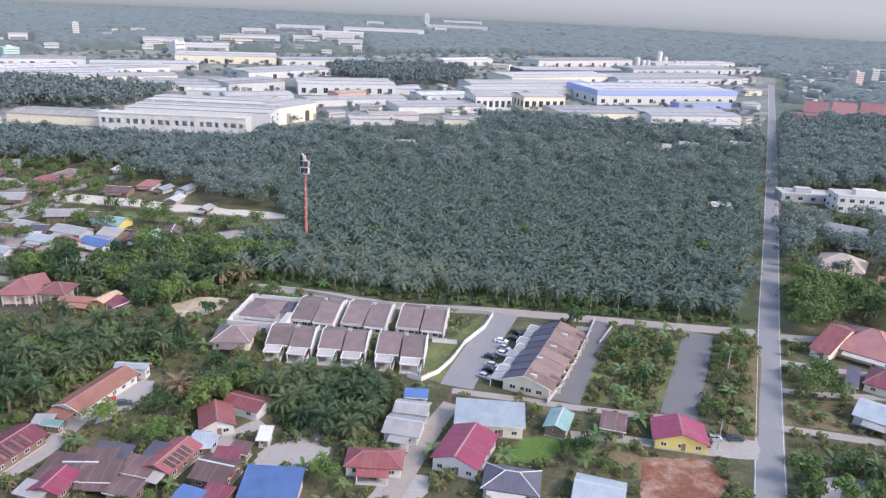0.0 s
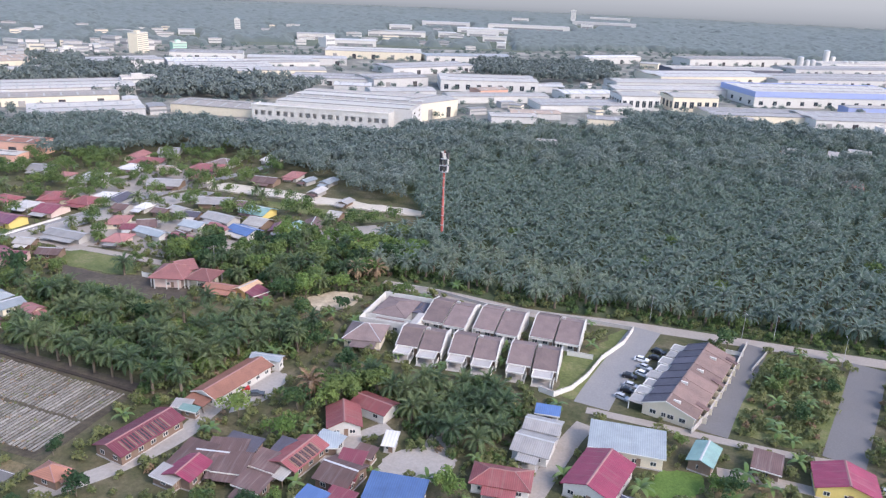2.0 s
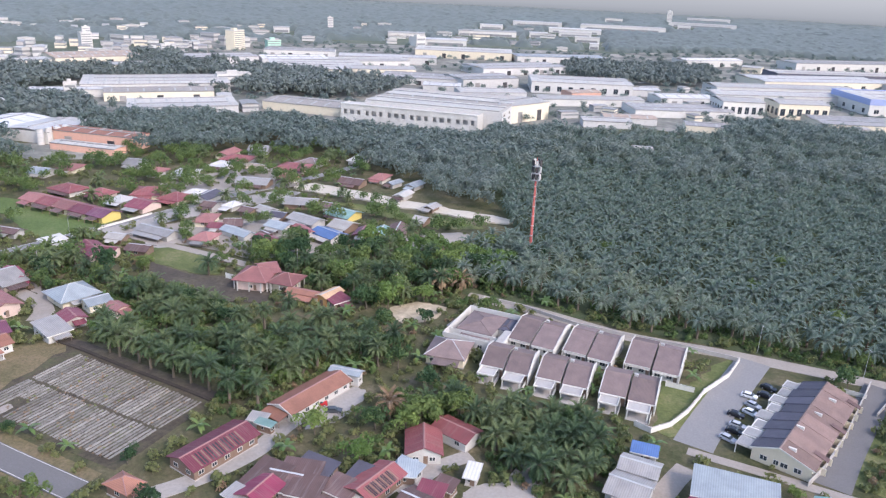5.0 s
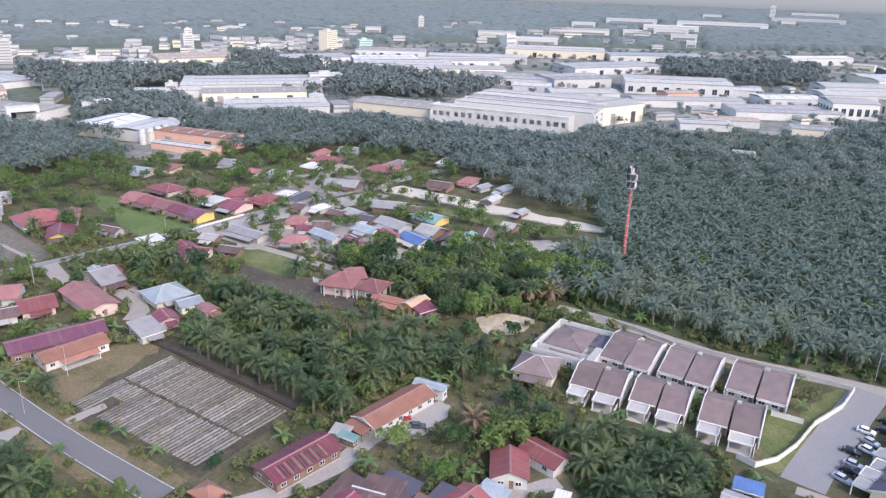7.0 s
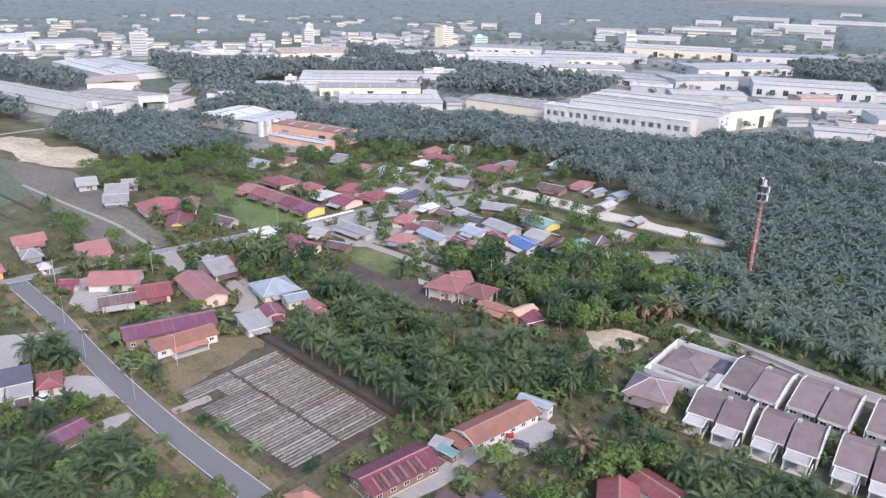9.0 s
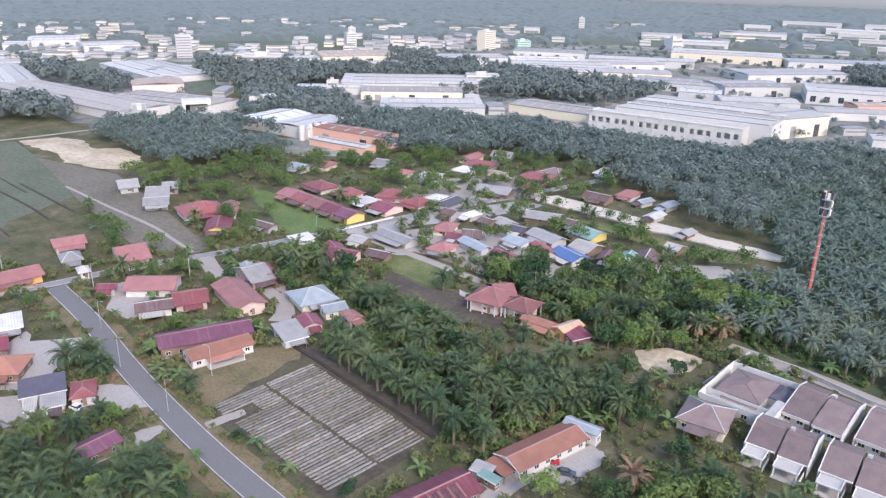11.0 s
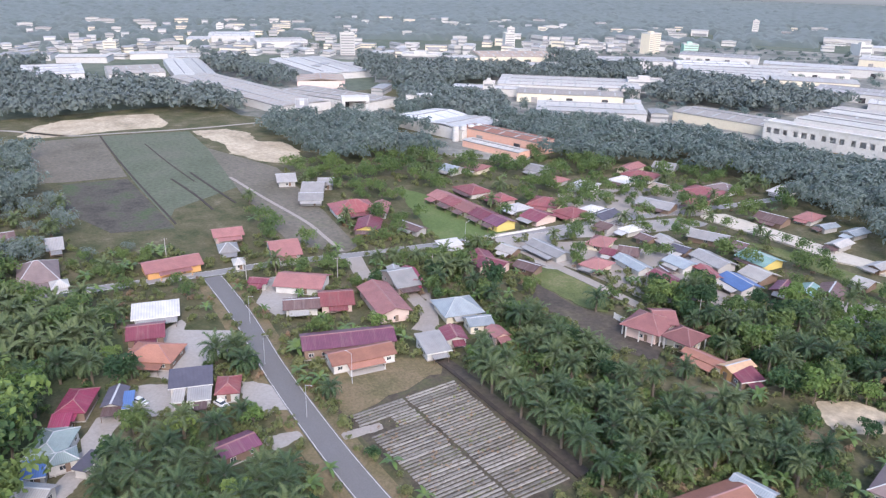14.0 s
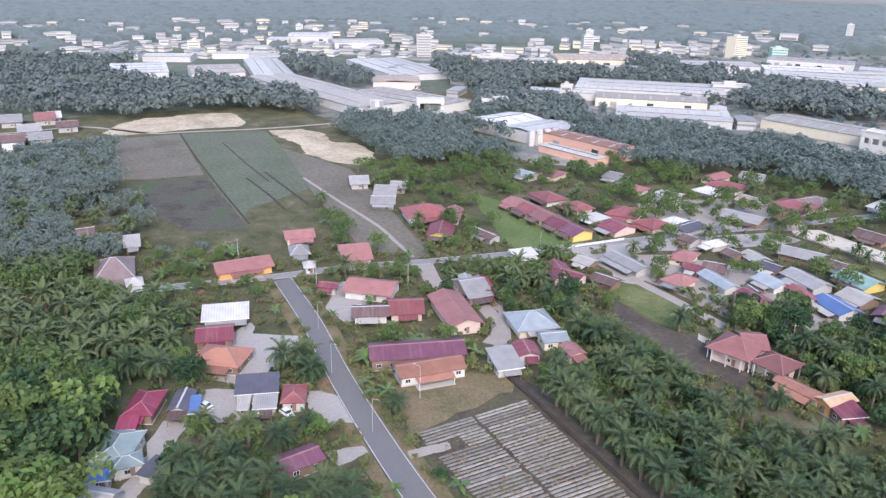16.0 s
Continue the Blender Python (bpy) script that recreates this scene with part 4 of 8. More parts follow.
def lamp_post(x, y, rot=0.0, h=9.0):
    o = root("street_lamp", x, y, rot, "slim grey steel street lamp post with arm", "street lamp", "street lamps")
    part("pole", Shape().rod((0, 0, -0.3), (0, 0, h), 0.08, 8, 0.045), steel, o)
    part("arm", Shape().rod((0, 0, h - 0.1), (1.6, 0, h + 0.3), 0.05, 6), steel, o)
    part("lamp_head", Shape().box(1.5, -0.1, h + 0.24, 2.0, 0.1, h + 0.32), steel, o)
    return o


def power_pole(x, y, rot=0.0, h=8.5):
    o = root("power_pole", x, y, rot, "pale concrete power pole with crossarm", "power pole", "power poles")
    part("pole", Shape().rod((0, 0, -0.3), (0, 0, h), 0.16, 8, 0.1), concrete, o)
    part("crossarm", Shape().box(-0.9, -0.06, h - 0.7, 0.9, 0.06, h - 0.58), WALL["wood"], o)
    for k in (-0.8, 0, 0.8):
        part("insulator", Shape().rod((k, 0, h - 0.58), (k, 0, h - 0.38), 0.05, 6), WALL["white"], o)
    return o



# roads, fields and bare ground
tagged(new("ground", Shape().add([(-7000, -3000, -0.02), (7000, -3000, -0.02), (7000, 7000, -0.02), (-7000, 7000, -0.02)], [(0, 1, 2, 3)]).mesh("ground", ground_green)), "rough green and brown open ground under trees", "ground", kind="structure")
patch("far_ground", [(-6000, -100), (-6000, 6500), (6000, 6500), (6000, 600), (250, 640), (-250, 640), (-560, 470), (-640, -100)], -0.012, far_scrub_hazed, "scrub and grass of the far land, paled in colour for haze", "ground", clear=False)
road("road_1", [(68.0, 122.2), (76.5, 143.6), (87.8, 172.8), (103.3, 212.5), (117.6, 248.7), (137.2, 297.2), (164.8, 365.6), (220.2, 504.2), (302.1, 710.0), (449.5, 1082.6)], 7.2, old_asphalt, "long straight worn asphalt road through plantation", lines=(-3.3, 3.3))
road("road_2", [(-69.9, 253.4), (-44.6, 249.6), (-15.6, 242.3), (17.9, 241.4), (52.9, 238.3), (81.3, 235.5), (107.2, 233.4)], 6, lane_mat, "dusty pale lane along the edge of the palms")
road("road_3", [(22.4, 239.5), (15.5, 219.1), (8.5, 197.5), (5.6, 187.2)], 9.5, old_asphalt, "grey asphalt street before the terrace houses")
road("road_4", [(55.7, 236.7), (48.6, 218.5), (40.5, 197.2), (35.3, 181.7)], 8, asphalt, "dark asphalt back street behind the terrace")
road("road_5", [(87.0, 231.2), (78.6, 210.0), (71.1, 191.9), (64.9, 176.8)], 9.5, asphalt, "dark asphalt dead-end street")
road("road_6", [(-117.0, 123.0), (-144.7, 127.3), (-169.8, 132.3), (-197.5, 138.8), (-231.8, 148.2), (-264.6, 155.1)], 6.6, asphalt, "grey asphalt village road between palms and field", lines=(-3.0, 3.0))
for k, off in enumerate((-5.1, 4.9)):
    tagged(new("verge", ribbon(smooth_line([(-117.0, 123.0), (-144.7, 127.3), (-169.8, 132.3), (-197.5, 138.8), (-231.8, 148.2), (-258.0, 154.0)]), off - 1.6, off + 1.6, 0.045 + 0.003 * k, -0.2).mesh("verge", drygrass_mat)), "dry grassy verge beside the village road", "grass", kind="structure")
road("road_7", [(-285.0, 101.4), (-279.3, 123.1), (-272.5, 142.1), (-267.3, 157.5), (-263.5, 172.0), (-258.0, 187.5), (-249.5, 206.6), (-238.5, 235.7), (-231.4, 258.8), (-223.1, 282.3), (-211.6, 318.0), (-200.5, 346.0), (-189.5, 376.0), (-179.4, 406.9)], 5, old_asphalt, "worn asphalt village street passing red roofed houses", lines=(-2.3, 2.3), z=0.07)
road("lane_1", [(-248.2, 203.6), (-232.9, 196.4), (-227.3, 197.5)], 6, lane_mat, "wide dusty lane mouth beside the street", z=0.05)
road("lane_2", [(-214.9, 199.2), (-202.5, 195.9), (-192.2, 190.9), (-187.1, 182.7)], 5, lane_mat, "pale dusty lane between houses", z=0.05)
road("lane_3", [(-219.2, 258.4), (-197.8, 255.5), (-173.8, 252.3), (-153.7, 248.7)], 4, lane_mat, "narrow pale dusty lane beside a grass strip", z=0.05)
road("lane_4", [(-256.2, 204.1), (-273.5, 208.0), (-295.2, 212.8), (-334.3, 216.7), (-378.1, 222.0)], 1.7, lane_mat, "pale straight farm track across brown field", z=0.05)
road("lane_5", [(113.9, 231.1), (121.6, 230.6), (131.2, 230.8)], 5, lane_mat, "short concrete drive beside red house", z=0.05)
road("lane_6", [(106.5, 212.8), (117.7, 209.5), (136.1, 205.6)], 3.5, lane_mat, "dusty lane between house plots", z=0.05)
road("lane_7", [(90.5, 173.5), (100.4, 171.7), (116.0, 168.4)], 3.5, lane_mat, "pale dusty lane between garden plots", z=0.05)
road("lane_8", [(99.0, 194.5), (108.4, 192.8), (129.1, 192.5)], 3, lane_mat, "short dusty track between plots", z=0.05)
road("lane_9", [(-9.0, 137.2), (-3.6, 155.0), (0.8, 169.2), (4.4, 177.9)], 5, lane_mat, "pale concrete lane between village houses", z=0.05)
road("lane_10", [(4.4, 184.9), (19.9, 182.4), (38.0, 179.0), (57.2, 176.4), (63.2, 176.1)], 3, lane_mat, "narrow lane behind the house plots", z=0.05)
road("lane_11", [(79.6, 160.4), (67.4, 160.9), (50.0, 164.3), (34.5, 165.6)], 3.5, lane_mat, "pale dusty lane past the yellow house", z=0.05)
road("lane_12", [(-108.4, 120.4), (-97.5, 133.2), (-90.1, 148.0), (-87.9, 162.6), (-78.5, 182.2)], 5, yard_mat, "gravel lane along the long red roofed building", z=0.05)
road("road_8", [(-574.4, 97.1), (-570.8, 133.5), (-566.9, 162.6), (-526.8, 189.7), (-517.1, 211.3), (-499.9, 261.4), (-490.4, 315.6)], 3, lane_mat, "far dusty road behind the fields", z=0.05)
patch("pale_road_bed", [(-189.6, 349.1), (-184.6, 361.6), (-153.0, 356.4), (-112.1, 349.9), (-75.0, 343.1), (-75.8, 336.0), (-117.0, 339.5), (-151.0, 344.5), (-180.2, 347.0)], 0.08, sand_mat, "raised pale sandy road bed of crushed stone", "sand", step=0.5)
patch("grass_strip", [(-161.2, 333.9), (-149.2, 338.6), (-116.5, 333.5), (-83.9, 328.5), (-95.1, 320.3), (-122.7, 323.6)], 0.05, grass_mat, "rough grass strip beside the sandy bed", "grass")
patch("lawn", [(-309.8, 274.6), (-292.9, 278.1), (-239.5, 269.5), (-230.3, 268.3), (-237.3, 248.7), (-245.0, 240.7), (-272.8, 255.2)], 0.05, meadow_mat, "bright green open grass plot beside row houses", "grass")
patch("grass_verge", [(-199.1, 246.5), (-190.5, 252.7), (-164.1, 247.7), (-157.4, 236.9), (-166.5, 233.9), (-184.6, 236.9)], 0.05, grass_mat, "dry yellow green grass verge along lane", "grass")
patch("burnt_field", [(-187.2, 237.1), (-167.5, 232.5), (-153.7, 235.9), (-133.6, 230.1), (-129.5, 220.8), (-142.6, 217.4), (-164.4, 220.7), (-181.0, 227.3)], 0.04, burnt_mat, "dark burnt strip of bare field", "field")
patch("soil_margin", [(-183.3, 145.6), (-181.5, 156.8), (-178.2, 167.5), (-169.8, 175.2), (-165.1, 171.0), (-163.6, 139.7), (-169.6, 140.5)], 0.02, drygrass_mat, "brown weedy soil beside the bedded field", "soil")
patch("crop_field", [(-512.8, 205.5), (-493.7, 254.5), (-444.4, 242.5), (-361.1, 220.0), (-345.6, 178.1), (-332.3, 169.8), (-388.2, 179.4)], 0.04, field_green, "green young crop field with dark ditches", "field")
patch("fallow_field_1", [(-520.5, 169.3), (-512.8, 205.5), (-410.9, 182.9), (-419.7, 154.2), (-427.3, 142.8)], 0.05, field_brown, "brown fallow field with weeds", "field")
patch("fallow_field_2", [(-415.3, 153.4), (-406.7, 181.4), (-330.9, 169.2), (-320.8, 167.3), (-331.5, 145.5), (-369.1, 140.5)], 0.05, field_weedy, "dark brown fallow field with green weeds", "field")
patch("fallow_field_3", [(-444.4, 242.5), (-380.0, 250.3), (-302.6, 227.2), (-256.5, 211.7), (-253.8, 203.3), (-275.1, 193.2), (-344.2, 210.9)], 0.05, field_brown, "brown ploughed field beside farm track", "field")
patch("bare_plot_1", [(-492.1, 255.9), (-485.5, 276.0), (-466.0, 281.4), (-442.7, 274.2), (-430.6, 284.6), (-404.8, 279.3), (-385.9, 268.7), (-385.6, 258.9), (-396.5, 251.3), (-423.3, 246.9), (-446.2, 254.7), (-466.4, 253.9)], 0.06, bare_mat, "bare tan sandy plot beside crops", "soil")
patch("bare_plot_2", [(-540.1, 166.7), (-563.7, 182.9), (-575.8, 203.8), (-570.9, 216.7), (-573.9, 232.8), (-563.6, 260.4), (-526.7, 255.6), (-515.6, 245.7), (-522.7, 224.7), (-525.6, 201.3), (-529.2, 173.1)], 0.06, bare_mat, "bare tan graded earth plot", "soil")
patch("bare_plot_3", [(-90.9, 233.5), (-84.7, 241.1), (-73.6, 240.8), (-74.3, 231.0), (-81.2, 223.7), (-86.0, 226.1)], 0.06, bare_mat, "pale heap of sand and rubble beside trees", "soil")
patch("red_plot", [(51.1, 156.7), (66.3, 157.2), (68.5, 149.6), (64.3, 139.1), (45.3, 137.8)], 0.06, redsoil, "cleared red soil plot with rubble", "soil")
patch("yard_1", [(-211.2, 106.5), (-205.0, 115.2), (-192.2, 111.1), (-196.2, 97.5), (-182.2, 85.3), (-184.6, 82.0), (-202.7, 94.4), (-200.4, 101.7)], 0.05, yard_mat, "grey gravel yard between village houses", "yard")
patch("yard_2", [(-195.2, 128.9), (-186.5, 134.1), (-175.5, 132.3), (-179.5, 123.9), (-188.4, 124.9)], 0.05, yard_mat, "grey gravel yard beside the road", "yard")
patch("yard_3", [(-236.0, 125.8), (-239.8, 133.3), (-217.0, 123.5), (-213.5, 118.0), (-225.9, 122.1)], 0.05, yard_mat, "dusty grey yard beside houses", "yard")
patch("yard_4", [(-214.2, 206.4), (-198.0, 199.5), (-183.6, 187.6), (-183.0, 179.7), (-194.1, 191.5)], 0.05, lane_mat, "pale dusty yard in front of blue roofed house", "yard")
patch("yard_5", [(-40.1, 154.3), (-30.7, 158.0), (-24.7, 155.1), (-26.6, 146.4), (-40.8, 146.4)], 0.06, yard_mat, "pale concrete slab beside blue roof", "yard")
patch("yard_6", [(-84.5, 168.0), (-78.5, 182.2), (-75.9, 180.1), (-77.7, 166.6), (-83.6, 160.3)], 0.05, yard_mat, "gravel yard beside orange roofed building", "yard")
patch("yard_7", [(-205.2, 255.6), (-200.7, 269.3), (-191.4, 261.0), (-193.3, 246.6)], 0.05, yard_mat, "dusty yard among village sheds", "yard")
patch("yard_8", [(-189.9, 91.4), (-181.0, 83.8), (-176.6, 78.1), (-179.2, 74.5), (-186.2, 83.0), (-192.0, 88.4)], 0.045, yard_mat, "grey yard beside grey roofed house", "yard")
patch("yard_9", [(-251.4, 169.7), (-245.0, 174.8), (-223.3, 163.6), (-223.9, 155.9), (-236.2, 155.9)], 0.05, yard_mat, "grey concrete yard among pink roofed houses", "yard")
patch("yard_10", [(-169.8, 119.3), (-166.8, 127.0), (-164.2, 127.0), (-163.5, 119.3)], 0.05, yard_mat, "grey drive beside purple roof", "yard")
patch("yard_11", [(-221.9, 261.5), (-201.4, 286.0), (-163.8, 304.3), (-125.9, 275.7), (-153.4, 255.9), (-180.9, 257.9)], 0.03, lane_mat, "trodden pale earth between crowded houses", "yard", clear=False)
patch("yard_12", [(-252.9, 327.0), (-237.9, 367.1), (-213.3, 385.9), (-189.4, 355.5), (-211.0, 326.9), (-206.8, 302.1)], 0.03, lane_mat, "trodden pale earth between village houses", "yard", clear=False)
patch("lot_1", [(-2.9, 217.0), (4.2, 217.8), (13.9, 236.6), (19.7, 237.2), (17.3, 227.8), (4.4, 192.6), (-3.3, 189.2)], 0.05, grass_mat, "dry grass plot inside the white boundary wall", "grass")
patch("lot_2", [(54.1, 234.2), (57.6, 232.4), (78.3, 228.1), (62.4, 181.8), (40.4, 184.3), (46.5, 206.7)], 0.03, grass_mat, "overgrown plot of scrub and young trees", "grass", clear=False)
patch("works_forecourt", [(-403.6, 351.0), (-374.1, 372.8), (-359.2, 371.2), (-330.4, 393.1), (-305.8, 367.6), (-339.4, 340.1), (-391.0, 340.6)], 0.05, works_ground, "pale paved forecourt before salmon works", "yard")
patch("lawn_2", [(17.2, 156.7), (22.1, 163.0), (30.7, 163.2), (30.9, 157.9), (25.9, 152.4), (17.9, 152.6)], 0.06, lush_mat, "small lush green lawn beside the crimson roofed house", "grass")
patch("dry_plot", [(33.0, 161.7), (41.3, 163.1), (52.0, 160.8), (48.3, 148.0), (41.0, 147.4), (31.1, 151.0)], 0.04, drygrass_mat, "dry brown weedy plot", "grass", clear=False)
patch("dry_plot_2", [(90.6, 227.3), (105.8, 229.8), (83.4, 169.7), (74.1, 170.2)], 0.03, drygrass_mat, "dry grassy verge beside the long road", "grass", clear=False)
patch("yard_13", [(71.0, 166.6), (82.2, 166.5), (79.0, 158.2), (69.1, 159.6)], 0.055, yard_mat, "pale concrete forecourt of the yellow house", "yard")
patch("broken_slab", [(91.6, 152.5), (101.0, 152.5), (103.3, 150.6), (98.6, 141.7), (86.9, 140.8)], 0.06, concrete, "cracked grey concrete slab of a lost house", "yard")
patch("verge_1", [(102.2, 203.3), (131.8, 197.6), (130.0, 194.2), (99.8, 197.2)], 0.03, drygrass_mat, "dry grass verge along the plots", "grass", clear=False)
patch("verge_2", [(96.7, 189.5), (116.4, 189.2), (109.2, 174.6), (90.9, 175.2)], 0.03, drygrass_mat, "rough dry grass plot beside pale blue roofed house", "grass", clear=False)
patch("yard_14", [(-9.7, 146.7), (-0.6, 145.3), (-2.7, 136.1), (-14.9, 135.2)], 0.03, yard_mat, "dusty yard beside red roofed bungalow", "yard")
patch("yard_15", [(-30.3, 167.8), (-24.4, 167.0), (-27.7, 153.0), (-36.1, 137.5), (-42.1, 137.0), (-35.6, 152.4)], 0.03, yard_mat, "grey dusty passage between old shacks", "yard", clear=False)

patch("yard_16", [(-232.0, 262.0), (-219.0, 292.0), (-196.0, 340.0), (-182.0, 345.0), (-190.0, 318.0), (-208.0, 284.0), (-218.0, 256.0)], 0.028, yard_mat, "pale gravel ground beside the village street", "yard", clear=False)
patch("yard_17", [(-121.0, 296.0), (-92.0, 318.0), (-84.0, 312.0), (-104.0, 288.0)], 0.034, yard_mat, "pale bare yard behind sheet roofed sheds", "yard", clear=False)
patch("yard_18", [(-239.8, 120.0), (-223.0, 141.0), (-214.0, 137.0), (-205.0, 116.0), (-214.0, 112.0)], 0.036, yard_mat, "pale gravel drive beside the orange roofed house", "yard")

# village houses round the long road
house(140.3, 223.2, -127.8, 23.8, 19.0, "hip", "pink", "cream", "large faded red roofed bungalow with cream walls", eave=2.8, porch='', every=5.0, sides='e')
house(130.4, 224.9, -139.3, 28.1, 6.8, "gable", "red", "cream", "red sheet roofed wing beside the large bungalow", eave=2.8, every=5.0, sides='e')
house(131.8, 198.4, -126.6, 14.1, 10.6, "hip", "maroon", "cream", "maroon roofed bungalow with cream walls", eave=2.8, sides='e')
house(121.8, 198.5, -118.4, 11.3, 3.7, "mono", "slate", "grey", "small dark lean-to shed with sheet roof", eave=2.6, sides='e')
house(119.3, 178.9, -129.1, 12.3, 11.2, "gable", "sky", "white", "pale blue sheet roofed house with white walls", eave=2.8, sides='e')
house(169.8, 303.9, -122.3, 19.4, 19.2, "hip", "tan", "cream", "faded tan tile roofed house among trees", eave=2.8, every=5.0, sides='e')
house(195.3, 353.1, -125.9, 17.0, 19.8, "gable", "grey", "wood", "grey sheet roofed house among trees", eave=2.8, every=5.0, sides='e')
house(191.9, 334.4, -100.9, 12.0, 23.9, "gable", "grey", "wood", "grey sheet roofed long house among trees", eave=2.8, every=5.0, sides='e')
house(157.9, 282.1, -112.4, 7.9, 12.1, "mono", "grey", "wood", "small grey sheet shed", eave=2.8, every=5.0, sides='e')
house(176.8, 278.2, -122.4, 18.9, 9.9, "gable", "pink", "white", "faded red roofed house", eave=2.8, every=5.0, sides='e')
house(61.5, 165.0, -8.6, 13.6, 10.3, "gable", "crimson", "yellow", "yellow walled house with crimson sheet roof", eave=2.8, sides='snew')
house(45.6, 168.1, -105.5, 7.3, 6.7, "mono", "rust", "wood", "small rusty roofed wooden shed", eave=2.6, sides='e')
house(31.6, 167.9, -20.2, 6.3, 9.6, "gable", "green", "wood", "small grey green roofed hut", eave=2.8, sides='s')
house(13.9, 167.4, -93.3, 10.0, 17.8, "mono", "sky", "cream", "long pale blue grey sheet roofed house with cream walls", eave=3.6, sides='ens')
house(-7.4, 162.1, -101.3, 9.5, 9.4, "gable", "grey", "white", "grey roofed white village house", eave=2.8, porch='e', sides='e')
house(-5.9, 170.0, -98.3, 7.0, 9.2, "gable", "grey", "white", "grey roofed house with white walls", eave=3.2, sides='e')
house(-5.3, 177.4, -92.4, 4.2, 6.4, "mono", "blue", "grey", "small blue sheet lean-to roof", eave=2.8, sides='e')
house(7.5, 153.3, -20.4, 11.8, 15.8, "gable", "crimson", "white", "large crimson sheet roofed house with white gable", eave=3.4, sides='snew')
house(-13.3, 147.7, -90.8, 8.0, 13.5, "hip", "red", "white", "red sheet roofed bungalow with white porch posts", eave=2.8, porch='e', sides='e')
house(17.8, 142.1, -99.6, 9.7, 12.9, "hip", "slate", "white", "dark slate hip roofed house with white ridges", eave=2.8, trim=True, sides='e')
house(36.8, 139.4, -105.9, 10.3, 11.3, "gable", "sky", "grey", "pale blue grey sheet roofed house", eave=2.8, sides='e')

# long orange barn and the old village
house(-88.1, 172.3, -17.5, 8.6, 21.9, "gable", "orange", "white", "long white walled building with orange tile roof", eave=2.8, sides='sew', trim=True, every=3.0)
house(-83.9, 184.5, -91.0, 3.9, 9.3, "gable", "sky", "white", "pale blue roofed annex of orange roofed building", eave=3.4, sides='en')
house(-97.5, 143.8, -17.5, 9.6, 18.7, "gable", "maroon", "wood", "long maroon roofed building with stripped battens", eave=2.8, sides='sew', battens=True)
house(-106.9, 125.7, -11.1, 7.5, 5.2, "hip", "orange", "wood", "small orange hip roofed hut beside the road", eave=2.8, sides='es')
house(-53.9, 161.6, 20.0, 8.8, 10.2, "gable", "red", "white", "red roofed house with white gable walls", eave=2.9, rise=2.0, sides='snew')
house(-48.4, 169.6, -110.0, 7.4, 11.0, "gable", "red", "white", "red roofed wing with white walls", eave=2.8, sides='sew')
house(-59.0, 145.0, -18.1, 8.0, 12.3, "gable", "red", "wood", "red roofed house with exposed roof battens", eave=2.8, battens=True, sides='se')
house(-54.1, 151.2, -75.3, 5.6, 4.7, "mono", "sky", "wood", "pale blue sheet lean-to", eave=2.6, sides='e')
house(-80.0, 133.9, -9.3, 7.4, 8.2, "gable", "crimson", "wood", "crimson roofed wooden house", eave=2.8, sides='se')
house(-77.2, 140.0, -86.1, 4.6, 7.7, "gable", "rust", "wood", "rusty sheet roofed shack", eave=2.8, sides='en')
house(-71.5, 137.9, -87.0, 6.9, 7.5, "mono", "rust", "wood", "rust patched sheet roofed shack", eave=2.6, sides='en')
house(-91.8, 156.0, -95.9, 2.4, 5.2, "mono", "green", "wood", "small green sheet lean-to", eave=2.5, sides='en')
house(-34.3, 135.1, -90.7, 10.9, 12.7, "mono", "blue", "grey", "large blue sheet roof on low walls", sides='e')
house(-47.6, 140.8, -104.1, 9.7, 8.9, "gable", "rust", "wood", "rusty roofed old shack", eave=2.8, sides='en')
house(-46.6, 143.1, -91.0, 9.6, 6.1, "mono", "maroon", "wood", "maroon sheet lean-to shack", eave=2.6, sides='e')
house(-54.1, 152.3, -105.2, 4.1, 6.7, "mono", "sky", "grey", "pale blue sheet lean-to roof", eave=2.6, sides='en')
house(-40.5, 155.8, -88.5, 5.3, 3.5, "mono", "white", "grey", "small white sheet shelter", eave=2.4, sides='e')
house(-50.8, 131.8, -108.0, 4.5, 6.2, "mono", "blue", "wood", "small blue tarp roofed shelter", eave=2.4, sides='en')
house(-94.6, 157.6, -85.7, 3.6, 5.0, "mono", "grey", "grey", "small pale sheet lean-to", eave=2.4, sides='en')
house(-81.0, 137.9, -99.2, 9.7, 8.3, "mono", "rust", "wood", "rust patched sheet roofed old shack", eave=2.5, sides='en')
house(-74.6, 140.0, -82.8, 10.4, 9.0, "mono", "rust", "wood", "rust patched sheet roofed old shack", eave=2.5, sides='en')
house(-72.8, 145.0, -99.1, 6.3, 8.9, "mono", "slate", "wood", "dark sheet roofed old shack", eave=2.5, sides='en')
house(-64.6, 140.6, -102.4, 6.1, 7.6, "mono", "rust", "wood", "rust patched sheet roofed old shack", eave=2.5, sides='en')
house(-83.0, 131.1, -105.3, 4.4, 7.1, "mono", "grey", "wood", "grey sheet roofed old shack", eave=2.5, sides='ne')
house(-64.7, 132.9, -103.2, 5.1, 7.4, "mono", "rust", "wood", "rust patched sheet roofed old shack", eave=2.5, sides='en')
house(-62.0, 146.7, -101.4, 5.2, 7.0, "mono", "slate", "wood", "dark sheet roofed old shack", eave=2.5, sides='en')
house(-44.7, 149.4, -100.7, 4.4, 5.0, "mono", "rust", "wood", "rust patched sheet roofed old shack", eave=2.5, sides='en')
house(-45.1, 132.8, -102.2, 4.6, 6.5, "mono", "maroon", "wood", "maroon sheet roofed old shack", eave=2.5, sides='en')

